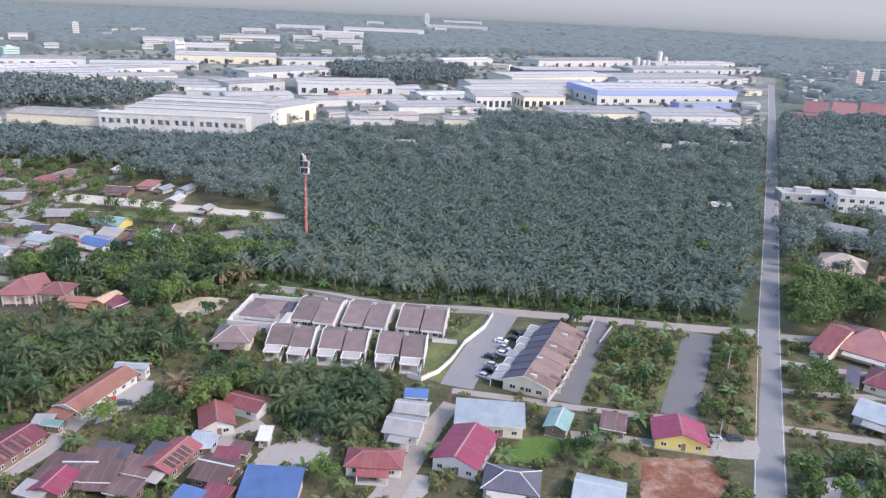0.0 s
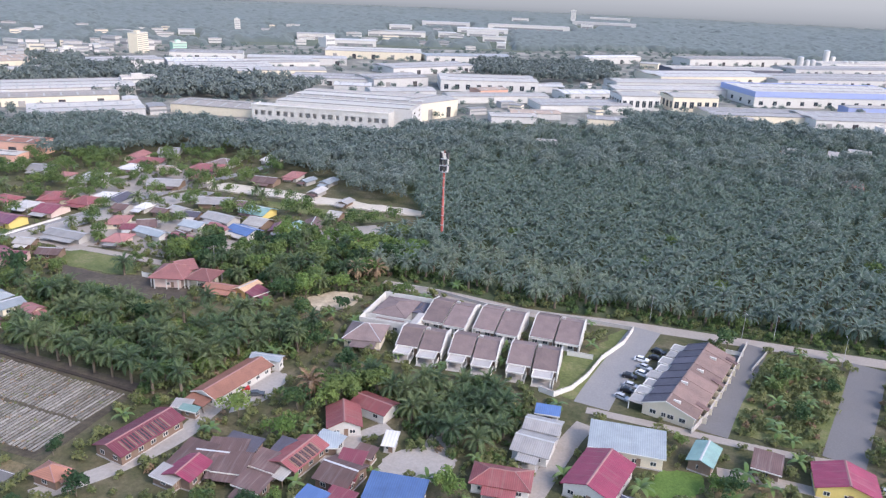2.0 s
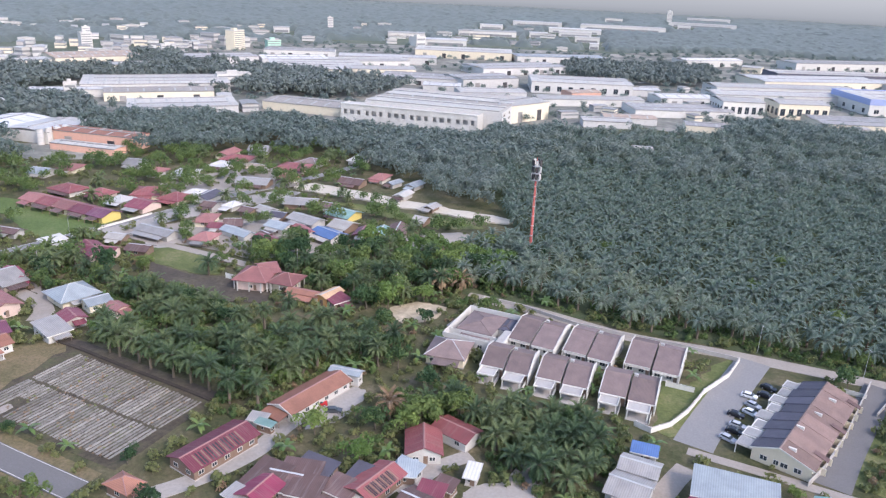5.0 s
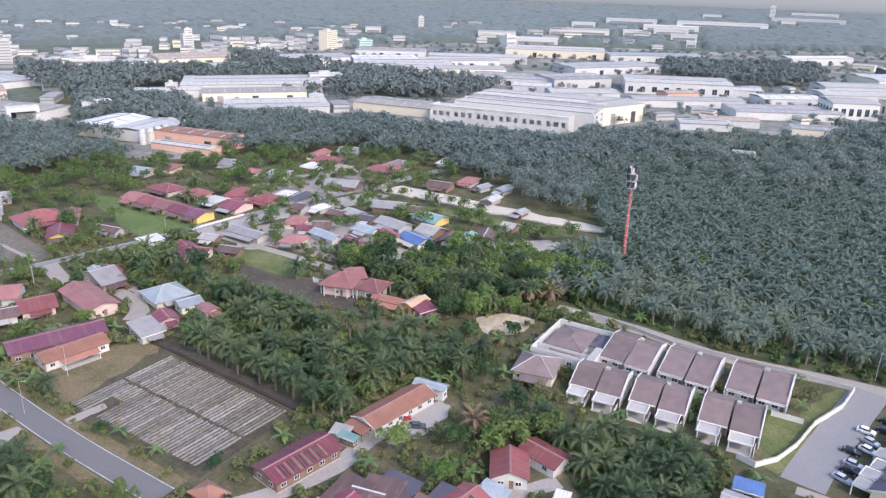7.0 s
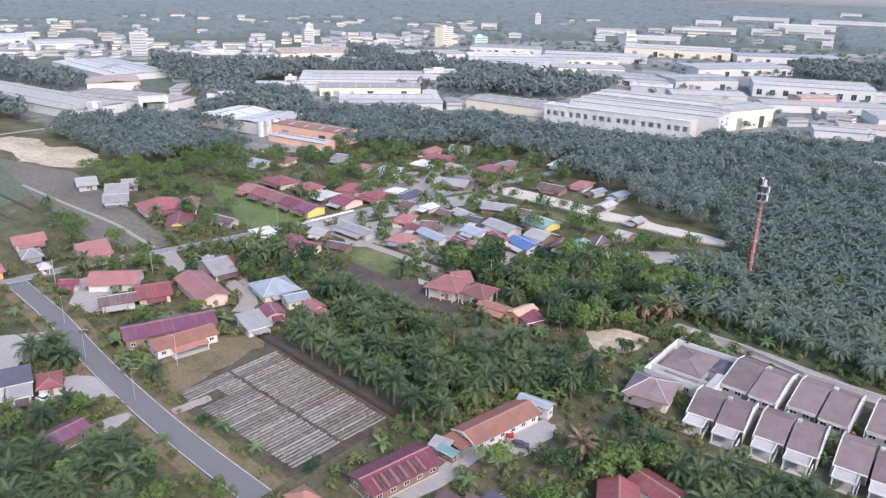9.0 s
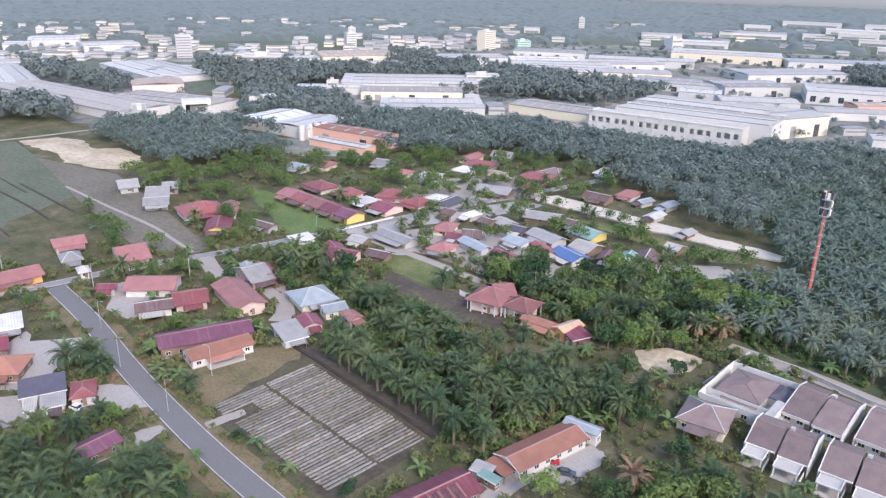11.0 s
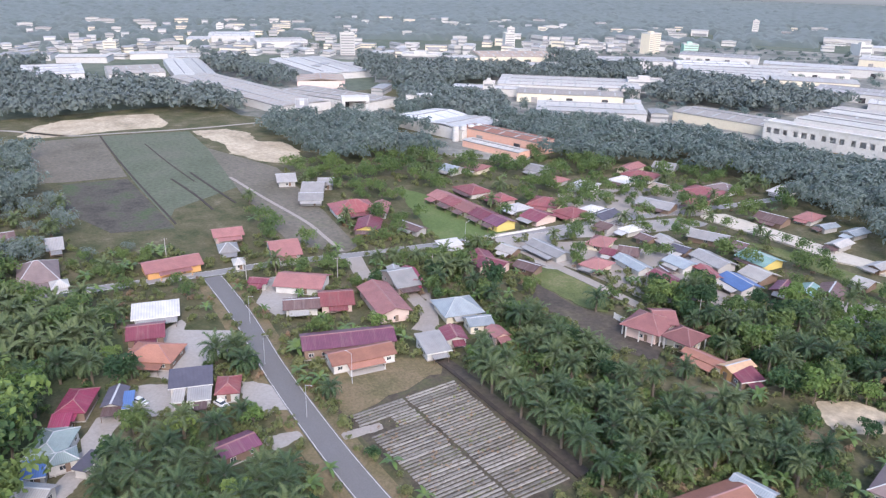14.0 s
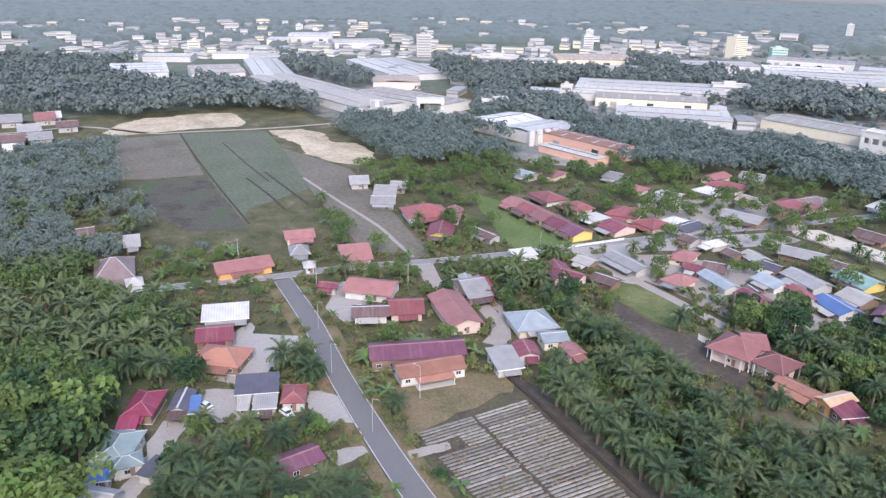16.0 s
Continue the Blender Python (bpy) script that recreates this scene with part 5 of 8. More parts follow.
# houses along the west road
house(-244.7, 126.9, -24.2, 9.3, 13.9, "mono", "white", "white", "long white sheet roofed shed", eave=2.8, sides='ens')
house(-234.0, 119.5, -24.3, 10.9, 10.6, "gable", "maroon", "wood", "dark red roofed house", eave=2.8, porch='e', sides='e')
house(-220.2, 116.0, -46.4, 11.2, 14.1, "hip", "orange", "wood", "orange red hip roofed house", eave=2.8, sides='en')
house(-208.7, 92.2, 54.1, 7.3, 11.6, "hip", "crimson", "wood", "crimson sheet roofed house", eave=2.8, sides='s')
house(-202.5, 86.4, -30.4, 5.0, 4.7, "mono", "crimson", "wood", "low crimson sheet lean-to", eave=2.5, sides='e')
house(-204.5, 99.7, 56.3, 5.1, 9.3, "gable", "slate", "white", "dark grey gabled house with white walls", eave=2.8, sides='snew')
house(-200.9, 101.5, -27.0, 6.8, 2.6, "mono", "blue", "grey", "blue sheet carport beside house", eave=2.5, sides='e')
house(-199.6, 116.9, -27.3, 8.1, 10.8, "mono", "slate", "white", "dark flat sheet roofed house with white carports", eave=3.4, sides='e')
house(-196.4, 112.3, -32.4, 8.9, 2.9, "mono", "pale", "white", "pale sheet carport roof", eave=2.5, sides='e')
house(-192.9, 115.9, -29.2, 6.4, 5.8, "mono", "grey", "white", "grey sheet porch roof", eave=2.5, sides='e')
house(-191.7, 123.0, 58.1, 6.2, 9.0, "hip", "red", "white", "small red roofed house with white walls", eave=2.8, sides='snew')
house(-194.0, 81.9, 53.5, 8.4, 12.6, "hip", "aqua", "white", "pale turquoise hip roofed house with white walls", eave=3.0, sides='se', rise=1.7)
house(-188.0, 82.0, -12.0, 5.6, 6.8, "hip", "aqua", "white", "turquoise hip roofed front wing with white pillars", eave=2.9, sides='e', rise=1.2, posts='e')
house(-183.6, 86.1, 37.0, 3.6, 7.2, "mono", "slate", "grey", "low dark flat roofed carport", eave=2.3, sides='', rise=0.2)
house(-187.2, 76.5, -23.7, 5.7, 5.0, "mono", "blue", "grey", "blue sheet lean-to roof", eave=2.6, sides='e')
house(-167.6, 112.0, -1.7, 7.1, 9.5, "gable", "plum", "wood", "plum red sheet roofed house among palms", eave=2.8, sides='es')
house(-180.4, 74.0, -49.2, 5.0, 8.7, "gable", "grey", "grey", "grey roofed house among trees", eave=2.8, sides='en')
house(-192.1, 160.2, -27.3, 10.6, 26.5, "gable", "plum", "wood", "long plum purple sheet roofed house", eave=3.4, sides='e')
house(-183.6, 158.1, -17.4, 9.1, 18.6, "gable", "orange", "white", "orange red roofed house with white porch", eave=2.8, porch='e', sides='es')
house(-236.6, 173.9, -50.2, 13.2, 16.9, "gable", "pink", "white", "faded red roofed house with white walls", eave=2.8, every=5.0, sides='e')
house(-217.8, 174.2, -31.0, 12.5, 11.2, "gable", "red", "pink", "red roofed house with pink walls", eave=2.8, every=5.0, sides='e')
house(-221.2, 163.5, -31.3, 8.9, 11.5, "gable", "rust", "white", "faded rusty roofed house", eave=2.8, every=5.0, sides='e')
house(-245.7, 162.9, -50.5, 5.4, 6.9, "gable", "maroon", "white", "small dark red roofed house", eave=2.8, every=5.0, sides='en')
house(-206.5, 184.7, 70.5, 10.8, 23.9, "gable", "pink", "pink", "large faded red gabled house", eave=3.4, every=5.0, sides='sw')
house(-220.0, 200.9, 59.9, 4.8, 16.2, "gable", "grey", "pink", "grey roofed house beside red annex", eave=2.8, every=5.0, sides='s')
house(-216.6, 204.3, 63.9, 6.6, 13.4, "gable", "crimson", "pink", "crimson sheet roofed annex", eave=2.8, every=5.0, sides='s')
house(-188.0, 199.4, -22.8, 13.6, 13.4, "hip", "sky", "cream", "pale blue roofed house with cream walls", eave=2.8, every=5.0, sides='es')
house(-176.5, 197.1, -25.6, 7.4, 8.1, "gable", "sky", "cream", "small pale blue roofed house with cream walls", eave=2.8, sides='es')
house(-175.3, 185.5, 61.8, 6.9, 8.6, "gable", "maroon", "white", "maroon gabled house with white walls", eave=2.8, sides='sw')
house(-174.5, 176.9, -20.9, 10.4, 7.8, "mono", "grey", "white", "grey sheet carport with white posts", eave=2.6, sides='es')
house(-167.7, 196.1, 72.5, 5.4, 7.0, "gable", "pink", "pink", "small pink walled house with faded red roof", eave=2.8, sides='sw')
house(-267.4, 185.2, -20.7, 18.2, 11.4, "gable", "pink", "white", "faded red roofed house with porch", eave=2.8, porch='e', every=5.0, sides='e')
house(-210.8, 234.6, 61.1, 8.8, 15.7, "gable", "maroon", "pink", "maroon gabled house near the fields", eave=2.8, every=5.0, sides='sw')
house(-278.8, 146.9, -10.6, 12.1, 19.9, "gable", "pink", "orange", "long house with orange walls and faded red roof", eave=2.8, porch='e', every=5.0, sides='e')
house(-296.3, 177.6, -18.9, 10.8, 11.9, "gable", "pink", "pink", "small faded red roofed house", eave=2.8, every=5.0, sides='e')
house(-280.1, 169.5, -21.7, 9.7, 7.5, "hip", "grey", "grey", "small grey hip roofed house", eave=2.8, every=5.0, sides='e')
house(-266.0, 166.1, -21.3, 6.6, 4.3, "hip", "pale", "white", "tiny pale roofed hut", eave=2.5, every=5.0, sides='e')
house(-299.2, 109.5, -15.3, 20.3, 13.1, "hip", "brown", "pink", "dark brown hip roofed house", eave=2.8, every=5.0, sides='e')
house(-324.8, 122.6, -15.1, 14.6, 6.2, "gable", "grey", "wood", "grey roofed old house near the fields", eave=2.8, every=5.0, sides='e')
house(-342.6, 110.4, -8.4, 14.6, 6.9, "gable", "rust", "wood", "rusty roofed hut near the fields", eave=2.8, every=5.0, sides='e')
house(-284.3, 111.7, -11.3, 7.3, 5.7, "hip", "pale", "white", "small pale roofed hut", eave=2.8, every=5.0, sides='e')
house(-291.6, 235.1, -20.6, 16.0, 19.2, "hip", "red", "white", "red hip roofed house near the fields", eave=2.8, every=5.0, sides='e')
house(-268.6, 226.2, 46.9, 10.5, 15.2, "gable", "maroon", "yellow", "maroon roofed house with yellow walls", eave=2.8, every=5.0, sides='s')
house(-350.3, 237.5, -26.5, 14.6, 9.7, "gable", "grey", "grey", "grey roofed house in a tight cluster", eave=2.8, every=5.0, sides='e')
house(-326.7, 238.2, -40.4, 18.8, 10.8, "gable", "grey", "grey", "grey roofed house in a tight cluster", eave=2.8, every=5.0, sides='e')
house(-315.7, 229.5, -36.2, 12.1, 11.3, "gable", "grey", "grey", "grey roofed house in a tight cluster", eave=2.8, every=5.0, sides='e')
house(-332.6, 249.2, -37.3, 11.9, 8.2, "gable", "grey", "grey", "grey roofed house in a tight cluster", eave=2.8, every=5.0, sides='e')

# row houses and the crowded village
house(-278.6, 276.8, -98.5, 11.5, 10.3, "gable", "pink", "pink", "row house with faded red roof and pink walls", sides="ew", group="row houses")
house(-268.1, 275.2, -98.5, 11.5, 10.3, "gable", "red", "pink", "row house with red roof and pink walls", sides="ew", group="row houses")
house(-257.6, 273.7, -98.5, 11.5, 10.3, "gable", "pink", "cream", "row house with faded red roof and cream walls", sides="ew", group="row houses")
house(-247.1, 272.1, -98.5, 11.5, 10.3, "gable", "maroon", "cream", "row house with maroon roof and cream walls", sides="ew", group="row houses")
house(-236.6, 270.5, -98.5, 11.5, 10.3, "gable", "plum", "yellow", "row house with plum roof and yellow walls", sides="ew", group="row houses")
house(-173.9, 274.4, -108.4, 7.2, 15.9, "gable", "sky", "white", "pale blue roofed house with white walls in the crowded village", eave=2.4, every=5.0, sides='e', rise=1.23)
house(-157.4, 271.0, -105.9, 8.1, 13.6, "gable", "maroon", "pink", "maroon roofed house with pink walls in the crowded village", eave=2.4, every=5.0, sides='e', rise=1.38)
house(-162.6, 288.4, -103.1, 8.8, 11.1, "gable", "sky", "white", "pale blue roofed house with white walls in the crowded village", eave=2.4, every=5.0, sides='e', rise=1.49)
house(-156.4, 300.5, -108.6, 10.0, 16.3, "gable", "grey", "grey", "grey sheet roofed shed with grey walls in the crowded village", eave=2.4, every=5.0, sides='e', rise=1.69)
house(-150.7, 287.4, -121.9, 6.3, 13.1, "gable", "red", "white", "red roofed house with white walls in the crowded village", eave=2.4, every=5.0, sides='e', rise=1.08)
house(-139.4, 287.5, -113.4, 9.9, 13.7, "gable", "blue", "white", "blue sheet roofed house with white walls in the crowded village", eave=2.4, every=5.0, sides='e', rise=1.69)
house(-138.4, 299.9, -103.8, 11.5, 10.2, "gable", "pale", "wood", "pale sheet roofed shed with board walls in the crowded village", eave=2.4, every=5.0, sides='e', rise=1.96)
house(-145.5, 315.2, -103.8, 12.5, 13.9, "gable", "green", "yellow", "grey green sheet roofed house with yellow walls in the crowded village", eave=2.4, every=5.0, sides='e', rise=2.00)
house(-127.7, 295.0, 8.8, 6.4, 10.9, "gable", "plum", "wood", "plum roofed house with board walls in the crowded village", eave=2.4, every=5.0, sides='s', rise=1.08)
house(-121.0, 299.3, 8.3, 6.2, 10.9, "gable", "green", "wood", "grey green sheet roofed house with board walls in the crowded village", eave=2.4, every=5.0, sides='s', rise=1.06)
house(-170.6, 323.3, -76.9, 11.3, 16.3, "gable", "grey", "wood", "grey sheet roofed shed with board walls in the crowded village", eave=2.4, every=5.0, sides='e', rise=1.91)
house(-179.0, 305.2, -113.8, 8.7, 10.0, "gable", "pale", "grey", "pale sheet roofed shed with grey walls in the crowded village", eave=2.4, every=5.0, sides='e', rise=1.49)
house(-196.3, 306.3, -100.3, 9.5, 6.4, "hip", "white", "white", "white sheet roofed house with white walls in the crowded village", eave=2.4, every=5.0, sides='e', rise=1.61)
house(-182.2, 263.8, -85.7, 11.2, 9.0, "hip", "pink", "pink", "faded red roofed house with pink walls in the crowded village", eave=2.4, every=5.0, sides='e', rise=1.91)
house(-195.5, 284.4, -73.7, 13.2, 8.9, "hip", "pink", "cream", "faded red roofed house with cream walls in the crowded village", eave=2.4, every=5.0, sides='e', rise=2.00)
house(-181.8, 283.9, -64.7, 10.7, 8.4, "gable", "rust", "wood", "rusty sheet roofed shack with board walls in the crowded village", eave=2.4, every=5.0, sides='e', rise=1.83)
house(-206.0, 381.8, -86.6, 17.0, 17.9, "hip", "red", "pink", "red roofed house with pink walls in the crowded village", eave=2.4, every=5.0, sides='e', rise=2.00)
house(-202.9, 396.4, -95.3, 14.1, 14.2, "hip", "brown", "grey", "brown roofed house with grey walls in the crowded village", eave=2.4, every=5.0, sides='e', rise=2.00)
house(-243.2, 384.8, -85.9, 14.8, 17.9, "hip", "red", "white", "red roofed house with white walls in the crowded village", eave=2.4, every=5.0, sides='e', rise=2.00)
house(-255.9, 394.0, 6.6, 10.0, 17.0, "gable", "pink", "cream", "faded red roofed house with cream walls in the crowded village", eave=2.4, every=5.0, sides='s', rise=1.70)
house(-245.0, 411.1, -72.6, 17.0, 12.7, "gable", "grey", "white", "grey sheet roofed shed with white walls in the crowded village", eave=2.4, every=5.0, sides='e', rise=2.00)
house(-243.4, 368.9, -90.8, 12.9, 10.7, "hip", "white", "white", "white sheet roofed house with white walls in the crowded village", eave=2.4, every=5.0, sides='e', rise=2.00)
house(-197.9, 362.4, -91.0, 11.1, 11.0, "hip", "red", "white", "red roofed house with white walls in the crowded village", eave=2.4, every=5.0, sides='e', rise=1.89)
house(-222.4, 371.3, -92.5, 11.1, 9.7, "gable", "tan", "grey", "tan roofed house with grey walls in the crowded village", eave=2.4, every=5.0, sides='e', rise=1.89)
house(-208.9, 345.2, -81.4, 12.0, 17.6, "gable", "grey", "wood", "grey sheet roofed shed with board walls in the crowded village", eave=2.4, every=5.0, sides='e', rise=2.00)
house(-182.0, 415.4, -88.1, 17.0, 10.2, "hip", "white", "white", "white sheet roofed house with white walls in the crowded village", eave=2.4, every=5.0, sides='e', rise=2.00)
house(-155.2, 381.8, -91.0, 14.0, 8.8, "hip", "pink", "white", "faded red roofed house with white walls in the crowded village", eave=2.4, every=5.0, sides='e', rise=2.00)
house(-144.6, 374.4, -16.4, 6.0, 9.9, "gable", "sky", "grey", "pale blue roofed house with grey walls in the crowded village", eave=2.4, every=5.0, sides='s', rise=1.02)
house(-133.7, 375.6, -11.0, 7.1, 11.7, "gable", "sky", "grey", "pale blue roofed house with grey walls in the crowded village", eave=2.4, every=5.0, sides='s', rise=1.20)
house(-132.4, 356.0, -6.6, 6.8, 11.5, "gable", "pale", "grey", "pale sheet roofed shed with grey walls in the crowded village", eave=2.4, every=5.0, sides='s', rise=1.16)
house(-164.4, 366.4, -91.7, 11.6, 13.4, "gable", "rust", "wood", "rusty sheet roofed shack with board walls in the crowded village", eave=2.4, every=5.0, sides='e', rise=1.98)
house(-279.5, 296.8, -100.0, 12.5, 16.3, "hip", "red", "white", "red roofed house with white walls in the crowded village", eave=2.4, every=5.0, sides='e', rise=2.00)
house(-261.6, 297.4, -101.1, 10.4, 13.1, "hip", "red", "pink", "red roofed house with pink walls in the crowded village", eave=2.4, every=5.0, sides='e', rise=1.77)
house(-246.2, 292.0, -94.8, 10.5, 9.9, "hip", "white", "grey", "white sheet roofed house with grey walls in the crowded village", eave=2.4, every=5.0, sides='e', rise=1.79)
house(-243.4, 308.5, -66.9, 16.1, 14.5, "hip", "red", "cream", "red roofed house with cream walls in the crowded village", eave=2.4, every=5.0, sides='e', rise=2.00)
house(-231.8, 289.8, -94.9, 13.5, 11.0, "gable", "maroon", "pink", "maroon roofed house with pink walls in the crowded village", eave=2.4, every=5.0, sides='e', rise=2.00)
house(-226.4, 305.8, -93.8, 13.6, 12.6, "hip", "red", "pink", "red roofed house with pink walls in the crowded village", eave=2.4, every=5.0, sides='e', rise=2.00)
house(-223.2, 314.9, -87.3, 13.7, 8.6, "hip", "white", "grey", "white sheet roofed house with grey walls in the crowded village", eave=2.4, every=5.0, sides='e', rise=2.00)
house(-215.0, 313.5, -0.5, 9.9, 14.1, "gable", "slate", "white", "dark roofed house with white walls in the crowded village", eave=2.4, every=5.0, sides='s', rise=1.68)
house(-313.9, 315.7, -84.8, 12.2, 11.1, "gable", "sky", "grey", "pale blue roofed house with grey walls in the crowded village", eave=2.4, every=5.0, sides='e', rise=2.00)
house(-307.8, 328.0, -78.8, 14.3, 10.8, "hip", "pink", "cream", "faded red roofed house with cream walls in the crowded village", eave=2.4, every=5.0, sides='e', rise=2.00)
house(-203.3, 262.1, -99.4, 8.4, 18.8, "gable", "grey", "grey", "grey sheet roofed shed with grey walls in the crowded village", eave=2.4, every=5.0, sides='e', rise=1.43)
house(-212.6, 250.2, -86.2, 7.8, 8.2, "gable", "pale", "wood", "pale sheet roofed shed with board walls in the crowded village", eave=2.4, every=5.0, sides='e', rise=1.33)
house(-196.5, 242.9, -81.7, 8.2, 9.5, "gable", "rust", "wood", "rusty sheet roofed shack with board walls in the crowded village", eave=2.4, every=5.0, sides='e', rise=1.39)
house(-115.4, 304.4, 10.7, 8.6, 12.2, "gable", "rust", "wood", "rusty sheet roofed shack with board walls in the crowded village", eave=2.4, every=5.0, sides='s', rise=1.47)
house(-205.1, 302.0, -91.4, 9.0, 7.2, "gable", "rust", "grey", "rusty sheet roofed shack with grey walls in the crowded village", eave=2.4, every=5.0, sides='e', rise=1.53)
house(-185.7, 301.9, -98.6, 8.1, 7.6, "gable", "rust", "wood", "rusty sheet roofed shack with board walls in the crowded village", eave=2.4, every=5.0, sides='e', rise=1.38)
house(-170.2, 301.5, -90.6, 8.0, 7.8, "gable", "slate", "wood", "dark roofed house with board walls in the crowded village", eave=2.4, every=5.0, sides='e', rise=1.36)
house(-156.6, 323.1, -89.8, 8.7, 6.5, "gable", "rust", "wood", "rusty sheet roofed shack with board walls in the crowded village", eave=2.4, every=5.0, sides='e', rise=1.48)
house(-186.2, 277.7, -78.1, 7.7, 6.0, "gable", "maroon", "pink", "maroon roofed house with pink walls in the crowded village", eave=2.4, every=5.0, sides='e', rise=1.31)
house(-255.9, 238.9, -88.2, 7.1, 13.0, "gable", "rust", "grey", "rusty sheet roofed shack with grey walls in the crowded village", eave=2.4, every=5.0, sides='e', rise=1.21)
house(-264.4, 341.5, -85.5, 12.1, 8.6, "hip", "pink", "grey", "faded red roofed house with grey walls in the crowded village", eave=2.4, every=5.0, sides='e', rise=2.00)
house(-249.9, 344.9, -79.2, 16.0, 12.2, "hip", "white", "white", "white sheet roofed house with white walls in the crowded village", eave=2.4, every=5.0, sides='e', rise=2.00)
house(-285.4, 351.8, -80.4, 13.7, 10.4, "gable", "grey", "grey", "grey sheet roofed shed with grey walls in the crowded village", eave=2.4, every=5.0, sides='e', rise=2.00)
house(-162.0, 276.1, -115.1, 5.5, 6.0, "gable", "rust", "wood", "rusty sheet roofed shack with board walls in the crowded village", eave=2.4, every=5.0, sides='e', rise=0.94)
house(-113.2, 342.2, -10.3, 6.3, 8.6, "gable", "grey", "wood", "grey sheet roofed shed with board walls in the crowded village", eave=2.4, every=5.0, sides='s', rise=1.07)
house(-110.7, 320.9, -98.2, 9.2, 6.9, "gable", "pale", "wood", "pale sheet roofed shed with board walls in the crowded village", eave=2.4, every=5.0, sides='e', rise=1.57)
house(-206.7, 234.9, -78.1, 8.3, 12.2, "gable", "maroon", "pink", "maroon roofed house with pink walls", eave=2.8, every=5.0, sides='en')
house(-217.4, 200.2, -16.1, 17.2, 9.2, "gable", "grey", "pink", "grey sheet roofed house", eave=2.8, every=5.0, sides='es')
house(-231.3, 236.4, -16.3, 6.2, 9.6, "mono", "white", "white", "long white flat roofed shelter beside the street", eave=2.6, every=5.0, sides='es')
house(-283.3, 243.8, 45.7, 7.9, 16.7, "gable", "pink", "white", "faded red roofed house at the field edge", eave=2.8, every=5.0, sides='s')

# large brown red house with its annexes
house(-140.7, 233.4, -81.4, 13.8, 12.5, "hip", "terracotta_red", "pink", "large brown red hip roofed house with pillars", eave=4, sides='ens', every=2.6, over=1.7, posts='ens')
house(-139.8, 239.2, -44.4, 11.7, 7.3, "gable", "terracotta_red", "pink", "cross gabled wing of brown red house", eave=4.4, every=5.0, sides='e')
house(-129.2, 234.2, -90.9, 10.9, 10.0, "hip", "terracotta_red", "cream", "second brown red hip roofed block", eave=3.8, sides='ens', every=2.6, over=1.7, posts='ens')
house(-119.4, 228.6, -93.3, 5.2, 12.8, "gable", "orange", "cream", "long low orange roofed annex", eave=2.8, sides='en')
house(-110.9, 229.9, -16.9, 5.3, 9.4, "gable", "ochre", "orange", "orange sheet roofed shed", eave=3.4, sides='se')
house(-107.0, 227.7, -28.3, 6.2, 7.4, "mono", "maroon", "wood", "small maroon sheet lean-to", eave=2.8, sides='es')
low_wall([(-153.7, 234.7), (-129.9, 231.1)], 1.8, trim_white, "cream boundary wall beside brown red house")

# new semi-detached houses
semi_pair(-44.3, 208.9, -2.5, 14.0, 7.2, 'front')
semi_pair(-28.2, 208.0, -3.0, 14.3, 7.4, 'front')
semi_pair(-10.8, 206.6, -3.5, 14.6, 7.8, 'front')
semi_pair(-39.3, 230.8, -8.5, 14.6, 11.2, 'rear')
semi_pair(-22.9, 229.2, -7.5, 14.5, 10.9, 'rear')
semi_pair(-5.0, 228.0, -6.5, 15.4, 10.6, 'rear')
parapet_house(-56.6, 226.2, -6.5, 18.6, 22.2)
house(-62.3, 208.2, -87.3, 12.5, 12.0, "hip", "brown", "cream", "brown tile roofed corner bungalow with cream walls", porch='', sides='e')
low_wall([(-68.6, 225.6), (-63.5, 252.5), (-50.9, 250.9), (-30.6, 243.5), (-11.6, 241.8), (4.2, 240.2), (17.8, 238.0)], 1.2, concrete, "white plastered boundary wall behind new houses")
low_wall([(18.1, 237.1), (15.0, 226.7), (8.2, 214.2), (4.3, 202.4), (0.3, 194.2), (-4.4, 189.5), (-8.6, 191.4)], 1.5, trim_white, "curving white plastered boundary wall")
low_wall([(-1.8, 214.7), (5.7, 213.9)], 1.5, trim_white, "white plastered plot wall")
low_wall([(52.9, 236.4), (42.2, 206.2), (34.7, 188.4), (30.2, 180.3)], 1.5, concrete, "concrete wall behind the terrace houses")
low_wall([(30.2, 226.6), (39.5, 231.0), (50.5, 228.2)], 1.2, trim_white, "low white wall round the end yard of the terrace")
low_wall([(58.7, 233.4), (51.3, 218.8)], 1, concrete, "low concrete kerb wall")
low_wall([(-232.6, 246.6), (-229.9, 259.4), (-226.3, 274.6), (-223.8, 284.7)], 0.9, trim_white, "low white painted bridge parapet beside the street")
road("ditch", [(-515.3, 206.6), (-455.0, 193.8), (-395.3, 182.2), (-325.8, 169.9)], 0.9, dark_soil, "dark wet drainage ditch between crops", z=0.13, category="ditch")
road("ditch", [(-393.3, 197.9), (-360.4, 194.7), (-333.7, 190.5)], 1.1, dark_soil, "dark wet drainage ditch between crops", z=0.13, category="ditch")
road("ditch", [(-398.5, 210.5), (-363.3, 206.1), (-336.5, 203.0)], 1.1, dark_soil, "dark wet drainage ditch between crops", z=0.13, category="ditch")
road("ditch", [(-476.2, 218.7), (-422.8, 210.1), (-381.2, 204.6)], 0.7, dark_soil, "dark wet drainage ditch between crops", z=0.13, category="ditch")
road("earth_bank", [(-174.9, 174.7), (-162.0, 173.0), (-144.5, 169.4), (-124.1, 165.6), (-111.8, 163.0)], 0.9, dark_soil, "dark brown earth bank along the bedded field", z=0.5, category="bank")

# terrace

